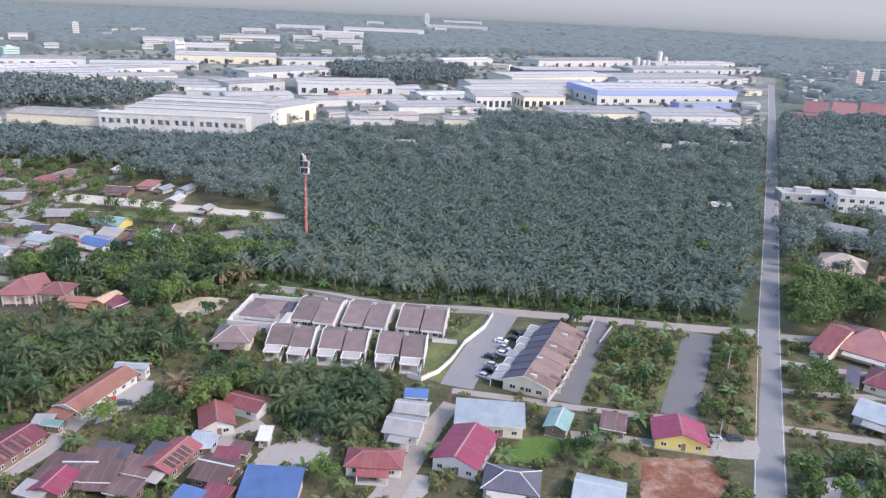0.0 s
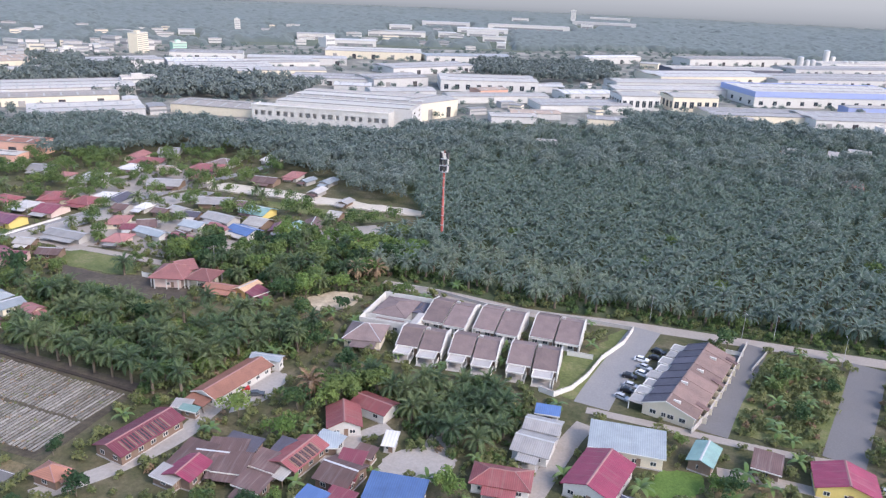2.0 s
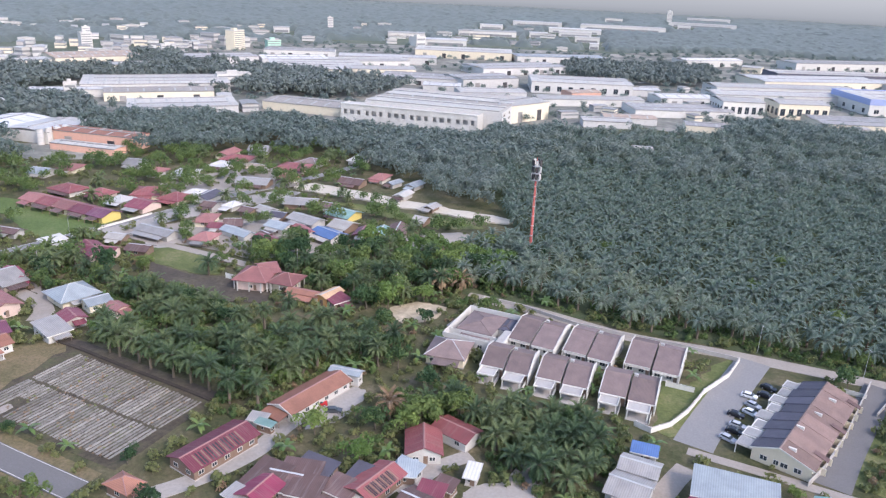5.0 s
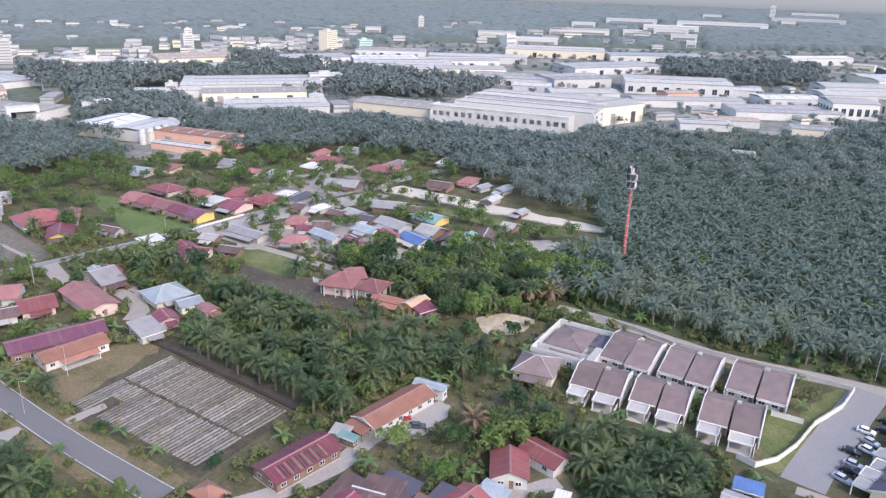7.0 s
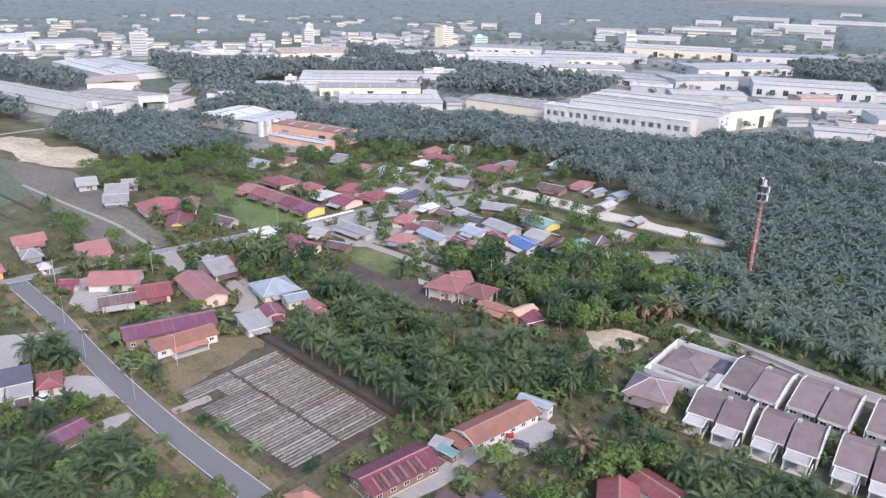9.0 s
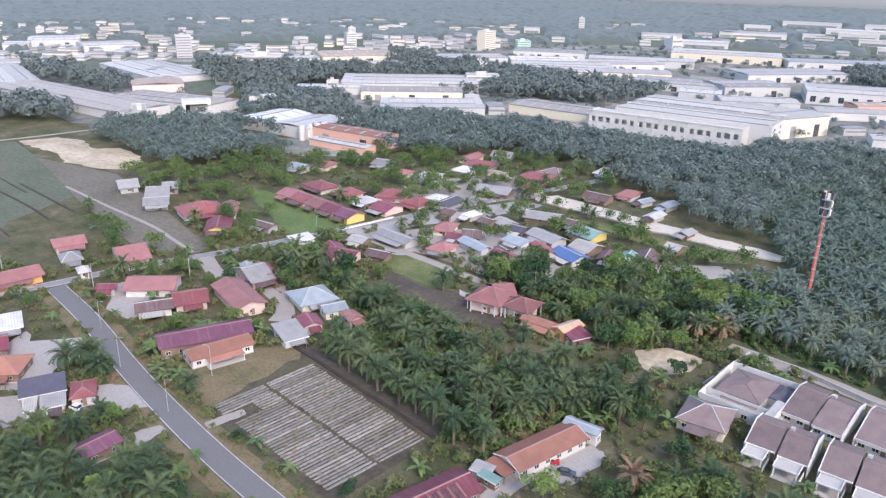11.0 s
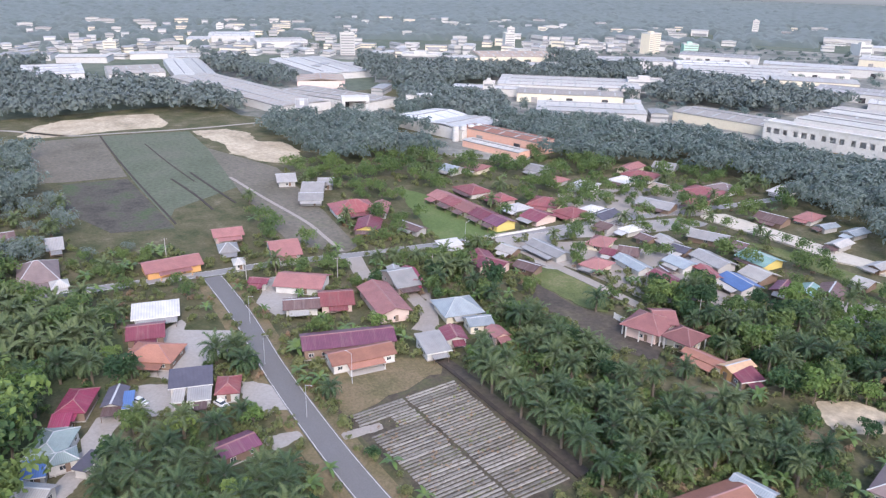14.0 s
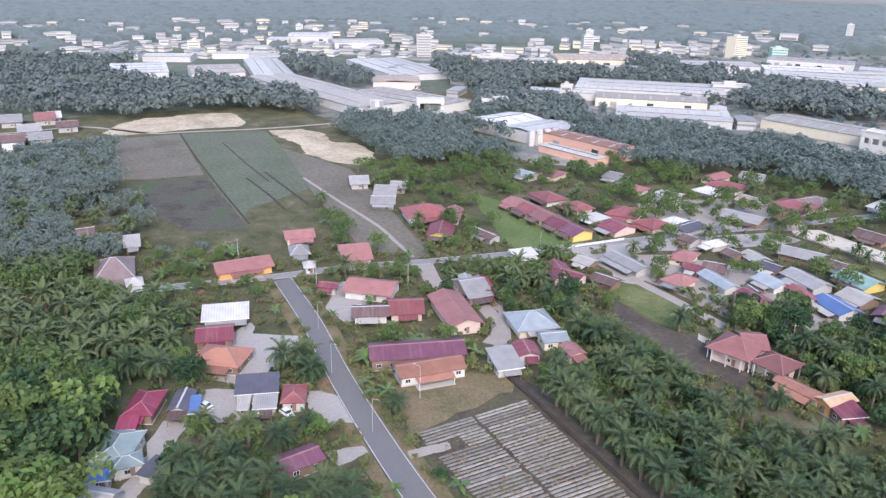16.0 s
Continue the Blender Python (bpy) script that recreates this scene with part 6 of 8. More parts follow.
# works and warehouses far off
opening_factory(-196, 531, 0.5, 104, 92, 12.5)
factory(-133, 606, -30.0, 30, 44, 13.5, "cream walled end block of the white factory", wall='cream', roof='pale', spans=1)
factory(-160, 628, -2.0, 40, 40, 11, "low cream walled link block behind the white factory", wall='cream', roof='dust', spans=2)
CLEAR.append([(-258, 486), (-132, 486), (-126, 560), (-140, 533), (-258, 533)])
CLEAR.append([(-325, 520), (-258, 515), (-258, 542), (-325, 542)])
factory(-597, 350, 90.0, 42, 186, 6.0, "very long dusty tan roofed warehouse with white gable fronts", roof='dust', spans=2)
factory(-526, 391, -77.5, 36, 92, 6.5, "dusty beige roofed warehouse bay with white loading front", roof='dust', wall='white', spans=2)
factory(-745, 373, 71.0, 36, 130, 6.0, "long pale roofed rear hall of the warehouse", roof='pale', wall='white', spans=2)
block(-498, 342, -32, 40, 9, 7.5, "white flat fronted warehouse office with window row", storeys=2, every=5.0)
factory(-606, 431, 58.0, 41, 38, 6.5, "tan roofed hall behind the long warehouse", roof='tan', wall='pink', spans=1)
factory(-690, 487, 79.0, 60, 130, 5.5, "long pale roofed warehouse beyond a belt of trees", roof='pale', wall='pale', spans=3)
factory(-398, 391, 3.0, 64, 40, 7.0, "white hall with a pale blue white sheet roof among the trees", wall='white', roof='white', spans=2)
factory(-340, 386, -88.0, 16, 60, 8.0, "long salmon walled works beside white hall", wall='salmon', roof='orange', spans=1)
factory(-333, 369, -88.0, 10, 44, 4.0, "low salmon walled works annex with pale roof", wall='salmon', roof='pale', spans=1)
for k in range(4):
    silo(-368 + k * 1.5, 370 + k * 5.2, 2.0, 9.5)
factory(-286, 559, -90.0, 33, 70, 6.5, "low pale beige roofed factory hall with cream walls", wall='cream', spans=1, roof='dust')
factory(-396, 754, -68.3, 40, 84, 8, "long pale beige roofed factory hall with cream walls", wall='cream', spans=2, roof='pale')
factory(-322, 785, -61.2, 34, 73, 9, "long pale beige roofed factory hall with cream walls", wall='cream', spans=1, roof='pale')
factory(-453, 836, -53.7, 44, 76, 7, "long dusty white roofed factory hall with grey walls", spans=2, roof='white', wall='pale')
factory(-373, 870, -51.8, 44, 91, 7, "long pale beige roofed factory hall with white walls", spans=2, roof='pale', wall='white')
factory(-485, 914, -67.3, 40, 88, 8, "long grey roofed factory hall with white walls", spans=2, roof='grey', wall='white')
factory(-365, 915, -67.4, 34, 119, 8, "long dusty white roofed factory hall with grey walls", spans=1, roof='white', wall='pale')
factory(-304, 1043, -75.5, 60, 129, 10, "long pale beige roofed factory hall with cream walls", wall='cream', spans=2, roof='pale')
factory(-178, 1065, -63.3, 40, 123, 8, "long pale blue roofed factory hall with white walls", spans=2, roof='sky', wall='white')
factory(-267, 764, -78.2, 46, 79, 7, "long grey roofed factory hall with white walls", spans=2, roof='grey', wall='white')
factory(-231, 721, -76.4, 26, 35, 6, "low dusty white roofed factory hall with grey walls", spans=1, roof='white', wall='pale')
factory(-208, 778, -46.3, 44, 63, 9, "low grey roofed factory hall with grey walls", wall='pale', spans=2, roof='grey')
factory(-204, 911, -43.7, 50, 114, 8, "long grey roofed factory hall with grey walls", spans=2, roof='grey', wall='pale')
factory(-111, 795, -74.8, 56, 98, 11, "long pale beige roofed factory hall with grey walls", wall='pale', bays=9, pane=5.0, sill=2.0, spans=2, roof='pale')
factory(-90, 712, -63.6, 26, 96, 6, "long pale beige roofed factory hall with white walls", spans=1, roof='pale', wall='white')
factory(-100, 736, -50.0, 20, 31, 8, "low tan roofed factory hall with salmon walls", wall='salmon', spans=1, roof='tan')
factory(-180, 707, -61.6, 30, 62, 6, "low pale beige roofed factory hall with grey walls", spans=1, roof='pale', wall='pale')
factory(15, 1159, -53.4, 34, 92, 9, "long dusty white roofed factory hall with white walls", spans=1, roof='white', wall='white')
factory(200, 1230, -58.9, 44, 190, 11, "long grey roofed factory hall with white walls", wall='white', spans=2, roof='grey')
factory(160, 1076, -68.7, 40, 155, 9, "long pale beige roofed factory hall with dark walls", wall='dark', spans=2, roof='pale')
factory(128, 988, -61.8, 60, 156, 9, "long dusty white roofed factory hall with cream walls", wall='cream', spans=2, roof='white')
factory(85, 897, -67.4, 36, 151, 8, "long pale beige roofed factory hall with white walls", wall='white', spans=1, roof='pale')
factory(78, 834, -67.0, 36, 140, 8, "long pale beige roofed factory hall with white walls", wall='white', spans=1, roof='pale')
factory(36, 728, -72.4, 34, 36, 13, "low pale beige roofed factory hall with white walls", wall='white', bays=6, pane=6.0, sill=3.0, spans=1, roof='pale')
factory(85, 743, -72.4, 34, 43, 13, "low pale beige roofed factory hall with cream walls", wall='cream', bays=6, pane=6.0, sill=3.0, spans=1, roof='pale')
factory(291, 1050, -64.9, 70, 209, 8, "long grey roofed factory hall with grey walls", spans=3, roof='grey', wall='pale')
factory(344, 1194, -63.6, 50, 201, 8, "long grey roofed factory hall with grey walls", wall='pale', spans=2, roof='grey')
factory(398, 1311, -61.3, 40, 180, 8, "long pale beige roofed factory hall with grey walls", spans=2, roof='pale', wall='pale')
factory(221, 845, -71.6, 70, 171, 14, "white factory hall with deep blue striped parapet", wall='white', band='blue', bays=12, pane=4.0, sill=2.0, spans=3, roof='pale')
factory(259, 789, -72.4, 16, 62, 7, "low blue walled works building", wall='blue', spans=1, roof='pale')
factory(136, 709, -75.6, 44, 89, 6, "long grey roofed factory hall with cream walls", spans=2, roof='grey', wall='cream')
factory(219, 714, -76.0, 50, 91, 7, "long grey roofed factory hall with white walls", spans=2, roof='grey', wall='white')
factory(-13, 699, -68.5, 40, 84, 6, "long grey roofed factory hall with white walls", spans=2, roof='grey', wall='white')
factory(-11, 766, -63.0, 30, 53, 7, "low dusty white roofed factory hall with white walls", spans=1, roof='white', wall='white')
factory(-48, 805, -70.0, 24, 28, 6, "low dusty white roofed factory hall with grey walls", spans=1, roof='white', wall='pale')
factory(467, 1242, -65.7, 30, 44, 8, "low grey roofed factory hall with white walls", spans=1, roof='grey', wall='white')
factory(365, 943, -70.2, 20, 25, 6, "low pale beige roofed factory hall with cream walls", spans=1, roof='pale', wall='cream')
factory(315, 813, -72.4, 20, 21, 6, "low grey roofed factory hall with grey walls", spans=1, roof='grey', wall='pale')
factory(72, 1112, -101.0, 26, 24, 7, "low pale beige roofed factory hall with cream walls", spans=1, roof='pale', wall='cream')
factory(-63, 611, -74.3, 20, 37, 5, "low pale beige roofed factory hall with grey walls", spans=1, roof='pale', wall='pale')
factory(-48, 635, -73.8, 20, 41, 5, "low tan roofed factory hall with grey walls", spans=1, roof='tan', wall='pale')
factory(10, 629, -84.3, 20, 30, 5, "low grey roofed factory hall with cream walls", spans=1, roof='grey', wall='cream')
factory(-455, 590, -51.0, 62, 120, 8.0, "broad pale roofed works hall with white office front", wall='white', roof='pale', spans=3)
factory(-420, 548, -51.0, 30, 84, 7.0, "low dusty roofed works hall with cream walls", wall='cream', roof='dust', spans=1)
factory(-372, 512, -51.0, 44, 78, 5.5, "low pale grey green roofed hall in front of the works", wall='pale', roof='pale', spans=2)
block(-409, 640, 39, 30, 16, 11, "white walled office block of the works", storeys=3, every=5.0)
factory(-484, 520, -51.0, 20, 60, 6.0, "low white roofed shed beside the works", wall='white', roof='white', spans=1)
block(-470, 505, 39, 9, 9, 13, "narrow white tower of the works", storeys=3, every=4.0)
factory(-785, 262, -16.0, 74, 50, 7.5, "stepped white roofed hall at the edge of the forest", wall='white', roof='white', spans=4)
factory(-733, 316, -16.0, 60, 46, 9.0, "grey roofed factory with white office front", wall='white', roof='dust', bays=6, spans=2)
block(-642, 582, 40, 40, 24, 15, "white framed office block beside the forest", storeys=3, every=8.0)
factory(-653, 646, -15.9, 30, 32, 7, "low pale beige roofed factory hall with cream walls", spans=1, roof='pale', wall='cream')
factory(-633, 713, -33.9, 60, 88, 8, "long tan roofed factory hall with cream walls", wall='cream', spans=2, roof='tan')
factory(-557, 678, -34.6, 26, 39, 7, "low pale beige roofed factory hall with cream walls", spans=1, roof='pale', wall='cream')
factory(-818, 423, -21.9, 40, 68, 7, "low pale beige roofed factory hall with white walls", spans=2, roof='pale', wall='white')
factory(-936, 285, -33.6, 30, 50, 6, "low grey roofed factory hall with white walls", spans=1, roof='grey', wall='white')
factory(-886, 325, -33.8, 30, 50, 6, "low pale beige roofed factory hall with grey walls", spans=1, roof='pale', wall='pale')
factory(-875, 399, -23.2, 24, 58, 6, "low dusty white roofed factory hall with grey walls", spans=1, roof='white', wall='pale')
factory(-1008, 560, -31.5, 60, 58, 9, "low dusty white roofed factory hall with white walls", spans=2, roof='white', wall='white')
factory(-996, 506, -31.8, 40, 28, 7, "low dusty white roofed factory hall with cream walls", spans=2, roof='white', wall='cream')
factory(-916, 576, -20.0, 50, 64, 8, "low pale beige roofed factory hall with white walls", spans=2, roof='pale', wall='white')
factory(-524, 789, -41.0, 44, 81, 8, "long grey roofed factory hall with grey walls", spans=2, roof='grey', wall='pale')
factory(-454, 734, -41.7, 24, 34, 6, "low grey roofed factory hall with white walls", spans=1, roof='grey', wall='white')
factory(-670, 598, -119.0, 30, 49, 7, "low pale beige roofed factory hall with white walls", spans=1, roof='pale', wall='white')
factory(-404, 795, -57.5, 50, 100, 8, "long pale beige roofed factory hall with cream walls", wall='cream', spans=2, roof='pale')
block(-587, 924, 84.8, 22, 14, 25, "tall cream tower block", wall='cream', storeys=10)
block(-556, 968, 41.6, 18, 20, 12, "mint green flat roofed building", wall='mint', storeys=4)
block(-783, 873, 43.5, 10, 14, 20, "white office tower among factory yards", storeys=8)
block(-600, 800, 43.0, 16, 16, 14, "white framed office block among factory yards", storeys=6)
block(-789, 593, 57.0, 17, 16, 24, "tall brown and white flats", wall='grey', storeys=8)
block(-963, 381, 57.3, 14, 18, 12, "cream flat roofed tower in the far town", wall='cream', storeys=4)
block(-726, 807, 57.6, 13, 14, 20, "pale tower block of the far town", storeys=7)
block(-1119, 599, 60.0, 10, 20, 13, "white block beyond the far town", storeys=5)
block(-1091, 611, 59.8, 18, 20, 8, "low white block beyond the far town", storeys=3)
block(-412, 1153, 56.9, 17, 20, 14, "white dome house beyond forest", storeys=2)
block(-727, 216, 59.2, 14, 14, 8, "white walled house in forest", storeys=2)
block(-924, 213, 60.9, 11, 14, 8, "white walled house beyond forest", storeys=2)
block(231, 404, -4.1, 36, 14, 9, "white two storey shop terrace", storeys=2, every=5.0)
block(205, 422, -4.5, 28, 12, 4.5, "low grey roofed shop row", storeys=1, wall='grey')
block(234, 653, 9.8, 29, 14, 8, "white gatehouse offices beside the works", storeys=2)
block(566, 1084, 21.1, 13, 14, 22, "brown tower block beyond the road", storeys=7, wall='pink')
block(620, 1145, 21.7, 14, 14, 22, "pale tower block beyond the road", storeys=7, wall='grey')
silo(294, 1233, 4.5, 17)
silo(305, 1238, 3.6, 13)
silo(314, 1243, 3.6, 13)
silo(345, 1296, 4.5, 24)
silo(357, 1302, 3.6, 15)
silo(369, 1279, 3.6, 11)
silo(378, 1283, 3.6, 11)
silo(388, 1288, 3.6, 11)
portal(-487, 381, 58, 20, 11)
portal(-462, 421, 58, 20, 12)
house(381.9, 797.7, -115.1, 50.1, 23.3, "gable", "pink", "cream", "faded red roofed terrace far beyond plantation", eave=4, every=30.0, sides='e')
house(412.5, 799.7, -116.7, 51.0, 23.0, "gable", "pink", "cream", "faded red roofed terrace far beyond plantation", eave=4, every=30.0, sides='e')
house(443.2, 801.7, -118.3, 52.0, 22.7, "gable", "pink", "cream", "faded red roofed terrace far beyond plantation", eave=4, every=30.0, sides='e')
house(461.7, 792.3, -119.6, 51.5, 22.2, "gable", "pink", "cream", "faded red roofed terrace far beyond plantation", eave=4, every=30.0, sides='e')
house(335.6, 719.1, -114.4, 40.9, 21.3, "gable", "pink", "cream", "faded red roofed terrace far beyond plantation", eave=4, every=30.0, sides='e')
town_block(-604, 875, 35, 11, 24, 8, "grey")
town_block(-672, 768, 125, 10, 28, 7, "white")
town_block(-744, 754, 40, 13, 15, 7, "white")
town_block(-622, 1011, 125, 13, 26, 8, "grey")
town_block(-636, 972, 80, 11, 12, 12, "grey")
town_block(-707, 783, 40, 13, 18, 7, "cream")
town_block(-736, 943, 130, 13, 16, 8, "grey")
town_block(-715, 959, 125, 10, 22, 7, "cream")
town_block(-701, 996, 35, 13, 10, 8, "grey")
town_block(-696, 812, 125, 12, 12, 11, "grey")
town_block(-766, 832, 130, 11, 12, 9, "cream")
town_block(-688, 945, 40, 7, 23, 7, "grey")
town_block(-726, 883, 35, 7, 27, 7, "grey")
town_block(-763, 805, 35, 12, 16, 6, "cream")
town_block(-646, 817, 130, 9, 18, 8, "grey")
town_block(-770, 751, 40, 7, 27, 11, "grey")
town_block(-649, 785, 40, 7, 18, 10, "grey")
town_block(-604, 973, 40, 12, 25, 12, "white")
town_block(-686, 1013, 80, 13, 26, 11, "grey")
town_block(-656, 896, 130, 7, 26, 6, "white")
town_block(-674, 800, 40, 9, 19, 8, "grey")
town_block(-706, 884, 125, 7, 17, 8, "cream")
town_block(-745, 864, 125, 10, 12, 5, "grey")
town_block(-630, 925, 35, 9, 21, 10, "grey")
town_block(-663, 954, 130, 10, 14, 9, "grey")
town_block(-664, 757, 80, 12, 15, 8, "white")
town_block(-707, 714, 40, 12, 16, 11, "white")
town_block(-729, 712, 80, 10, 14, 9, "white")
town_block(-661, 1047, 125, 12, 13, 6, "white")
town_block(-667, 902, 130, 9, 21, 12, "grey")
town_block(-749, 895, 80, 8, 27, 11, "white")
town_block(-692, 827, 80, 11, 19, 8, "grey")
town_block(-658, 1020, 35, 10, 19, 10, "grey")
town_block(-635, 832, 40, 9, 14, 9, "cream")
town_block(-661, 924, 80, 11, 15, 7, "white")
town_block(-678, 875, 35, 12, 17, 10, "white")
town_block(-790, 783, 125, 8, 13, 7, "white")
town_block(-647, 865, 35, 12, 15, 11, "cream")
town_block(-788, 830, 35, 8, 15, 11, "white")
town_block(-732, 909, 125, 8, 15, 10, "white")
town_block(-629, 855, 125, 8, 27, 7, "grey")
town_block(-725, 924, 130, 10, 11, 7, "grey")
town_block(-631, 899, 40, 8, 26, 10, "white")
town_block(-899, 517, 125, 8, 24, 6, "cream")
town_block(-832, 634, 35, 9, 25, 5, "cream")
town_block(-827, 559, 80, 12, 23, 5, "white")
town_block(-842, 620, 130, 13, 17, 6, "grey")
town_block(-880, 539, 80, 11, 15, 7, "grey")
town_block(-960, 530, 35, 8, 24, 5, "white")
town_block(-868, 573, 40, 12, 14, 7, "grey")
town_block(-935, 533, 40, 8, 24, 6, "white")
town_block(-885, 490, 80, 7, 20, 7, "cream")
town_block(-921, 661, 35, 11, 16, 7, "white")
town_block(-943, 610, 130, 8, 19, 5, "grey")
town_block(-856, 612, 40, 10, 11, 6, "cream")
town_block(-844, 500, 40, 12, 20, 5, "white")
town_block(-908, 529, 40, 11, 13, 6, "grey")
town_block(-865, 484, 125, 13, 27, 7, "cream")
town_block(-854, 557, 35, 12, 21, 6, "white")
town_block(-818, 533, 125, 13, 11, 6, "grey")
town_block(-869, 595, 125, 8, 17, 6, "grey")
town_block(-849, 525, 130, 8, 23, 6, "grey")
town_block(-792, 567, 35, 12, 22, 5, "white")
town_block(-807, 521, 125, 13, 10, 5, "white")
town_block(-1046, 346, 40, 13, 13, 6, "white")
town_block(-892, 363, 125, 12, 20, 5, "white")
town_block(-992, 435, 35, 11, 25, 5, "cream")
town_block(-1006, 294, 40, 12, 22, 5, "grey")
town_block(-933, 456, 80, 10, 17, 5, "white")
town_block(-920, 363, 35, 9, 13, 6, "grey")
town_block(-936, 430, 35, 11, 14, 5, "white")
town_block(-977, 349, 35, 9, 16, 6, "white")
town_block(-911, 468, 40, 12, 27, 5, "grey")
town_block(-937, 370, 35, 9, 27, 5, "white")
town_block(-1060, 294, 80, 10, 22, 5, "white")
town_block(-985, 336, 125, 10, 14, 6, "white")
town_block(-1028, 304, 130, 10, 14, 5, "cream")
town_block(-1009, 349, 80, 7, 12, 6, "grey")
town_block(-967, 405, 40, 7, 19, 5, "grey")
town_block(-954, 422, 35, 11, 28, 6, "grey")
town_block(-913, 445, 125, 12, 18, 6, "white")
town_block(-939, 501, 35, 9, 19, 6, "grey")
town_block(-1024, 382, 40, 13, 27, 5, "grey")
town_block(-979, 294, 35, 11, 25, 5, "cream")
town_block(-852, 475, 130, 9, 19, 5, "grey")
town_block(-1059, 323, 40, 9, 22, 5, "white")
town_block(-998, 383, 35, 9, 12, 5, "white")
town_block(-947, 393, 80, 10, 17, 6, "cream")
town_block(-840, 456, 40, 9, 25, 6, "cream")
town_block(-989, 323, 80, 9, 16, 5, "grey")
town_block(-750, 646, 80, 12, 13, 7, "grey")
town_block(-733, 630, 35, 10, 20, 7, "cream")
town_block(-726, 574, 130, 8, 11, 7, "white")
town_block(-808, 711, 125, 10, 17, 6, "white")
town_block(-787, 696, 40, 7, 11, 5, "white")
town_block(-770, 628, 40, 7, 20, 8, "grey")
town_block(-749, 624, 35, 12, 21, 5, "white")
town_block(-741, 688, 130, 12, 13, 6, "grey")
town_block(-745, 607, 80, 11, 22, 6, "white")
town_block(-706, 635, 35, 7, 26, 7, "cream")
town_block(-840, 662, 130, 12, 21, 5, "cream")
town_block(-807, 684, 80, 7, 27, 7, "grey")
town_block(-767, 716, 130, 12, 27, 6, "cream")
town_block(-696, 674, 80, 8, 20, 6, "grey")
town_block(-773, 662, 40, 10, 25, 6, "white")
town_block(667, 1494, 130, 11, 19, 5, "cream")
town_block(655, 1378, 125, 12, 19, 5, "cream")
town_block(533, 1094, 40, 11, 14, 5, "grey")
town_block(584, 1170, 35, 12, 18, 5, "grey")
town_block(723, 1295, 80, 11, 14, 6, "grey")
town_block(575, 1228, 40, 10, 20, 5, "grey")
town_block(518, 1204, 40, 12, 17, 6, "cream")
town_block(451, 893, 125, 10, 19, 5, "cream")
town_block(667, 1333, 40, 8, 17, 5, "grey")
town_block(530, 1182, 40, 9, 19, 6, "white")
town_block(459, 1019, 35, 12, 20, 6, "grey")
town_block(525, 1134, 125, 9, 11, 5, "white")
town_block(415, 890, 40, 12, 18, 5, "cream")
town_block(550, 1024, 35, 11, 13, 5, "white")
town_block(464, 981, 40, 12, 12, 6, "grey")
town_block(617, 1223, 35, 8, 19, 5, "white")
town_block(674, 1432, 40, 10, 19, 5, "grey")
town_block(455, 957, 40, 8, 18, 5, "white")
town_block(582, 1137, 130, 10, 12, 6, "white")
town_block(711, 1510, 40, 10, 18, 5, "white")
town_block(643, 1331, 35, 10, 11, 5, "grey")
town_block(487, 1074, 125, 10, 21, 5, "grey")
town_block(612, 1269, 35, 10, 13, 6, "grey")
town_block(491, 1100, 125, 9, 22, 5, "grey")
town_block(415, 947, 130, 10, 11, 6, "grey")
town_block(527, 1335, 125, 9, 14, 5, "grey")
town_block(308, 788, 80, 12, 14, 6, "grey")
town_block(481, 1292, 130, 11, 17, 5, "grey")
town_block(278, 708, 125, 9, 16, 5, "cream")
town_block(413, 1095, 130, 9, 14, 5, "white")
town_block(429, 1106, 130, 10, 10, 6, "grey")
town_block(368, 976, 35, 10, 16, 6, "grey")
town_block(2, 672, 40, 8, 11, 5, "cream")
town_block(-45, 832, 130, 9, 20, 5, "cream")
town_block(-77, 679, 125, 9, 13, 5, "grey")
town_block(-1, 740, 125, 9, 13, 6, "white")
town_block(-66, 666, 80, 10, 11, 5, "cream")
town_block(-96, 632, 130, 8, 16, 5, "grey")
town_block(-10, 853, 35, 8, 11, 5, "white")
town_block(282, 767, 80, 9, 16, 5, "grey")
town_block(123, 668, 125, 9, 12, 6, "grey")
town_block(-389, 565, 125, 11, 10, 5, "grey")
town_block(-374, 468, 130, 10, 14, 6, "cream")
town_block(-364, 556, 35, 11, 18, 6, "white")
town_block(-328, 534, 40, 12, 19, 6, "grey")
town_block(-690, 520, 130, 12, 17, 5, "white")
town_block(-686, 485, 35, 9, 28, 6, "cream")
town_block(-685, 559, 130, 11, 14, 6, "grey")
town_block(-543, 450, 35, 10, 27, 5, "grey")
town_block(-674, 496, 80, 8, 26, 5, "grey")
town_block(-590, 489, 125, 10, 13, 6, "grey")
town_block(-604, 513, 130, 12, 21, 5, "cream")
town_block(-616, 323, 130, 9, 18, 5, "white")
town_block(-642, 319, 35, 11, 12, 5, "grey")
town_block(-683, 328, 125, 10, 13, 5, "white")
town_block(-630, 307, 80, 12, 18, 5, "grey")
town_block(-711, 278, 130, 11, 21, 5, "grey")
town_block(-729, 259, 130, 11, 17, 5, "white")
town_block(-716, 235, 35, 9, 17, 5, "cream")
town_block(-699, 271, 125, 11, 14, 5, "white")
town_block(-708, 255, 130, 11, 13, 5, "white")
house(-597.4, 126.0, -11.5, 20.4, 13.0, "gable", "grey", "grey", "grey roofed house of the far hamlet", eave=3.5, sides='e', every=8.0)
house(-560.3, 129.6, -7.9, 18.8, 13.5, "gable", "grey", "grey", "grey roofed house of the far hamlet", eave=3.5, sides='e', every=8.0)
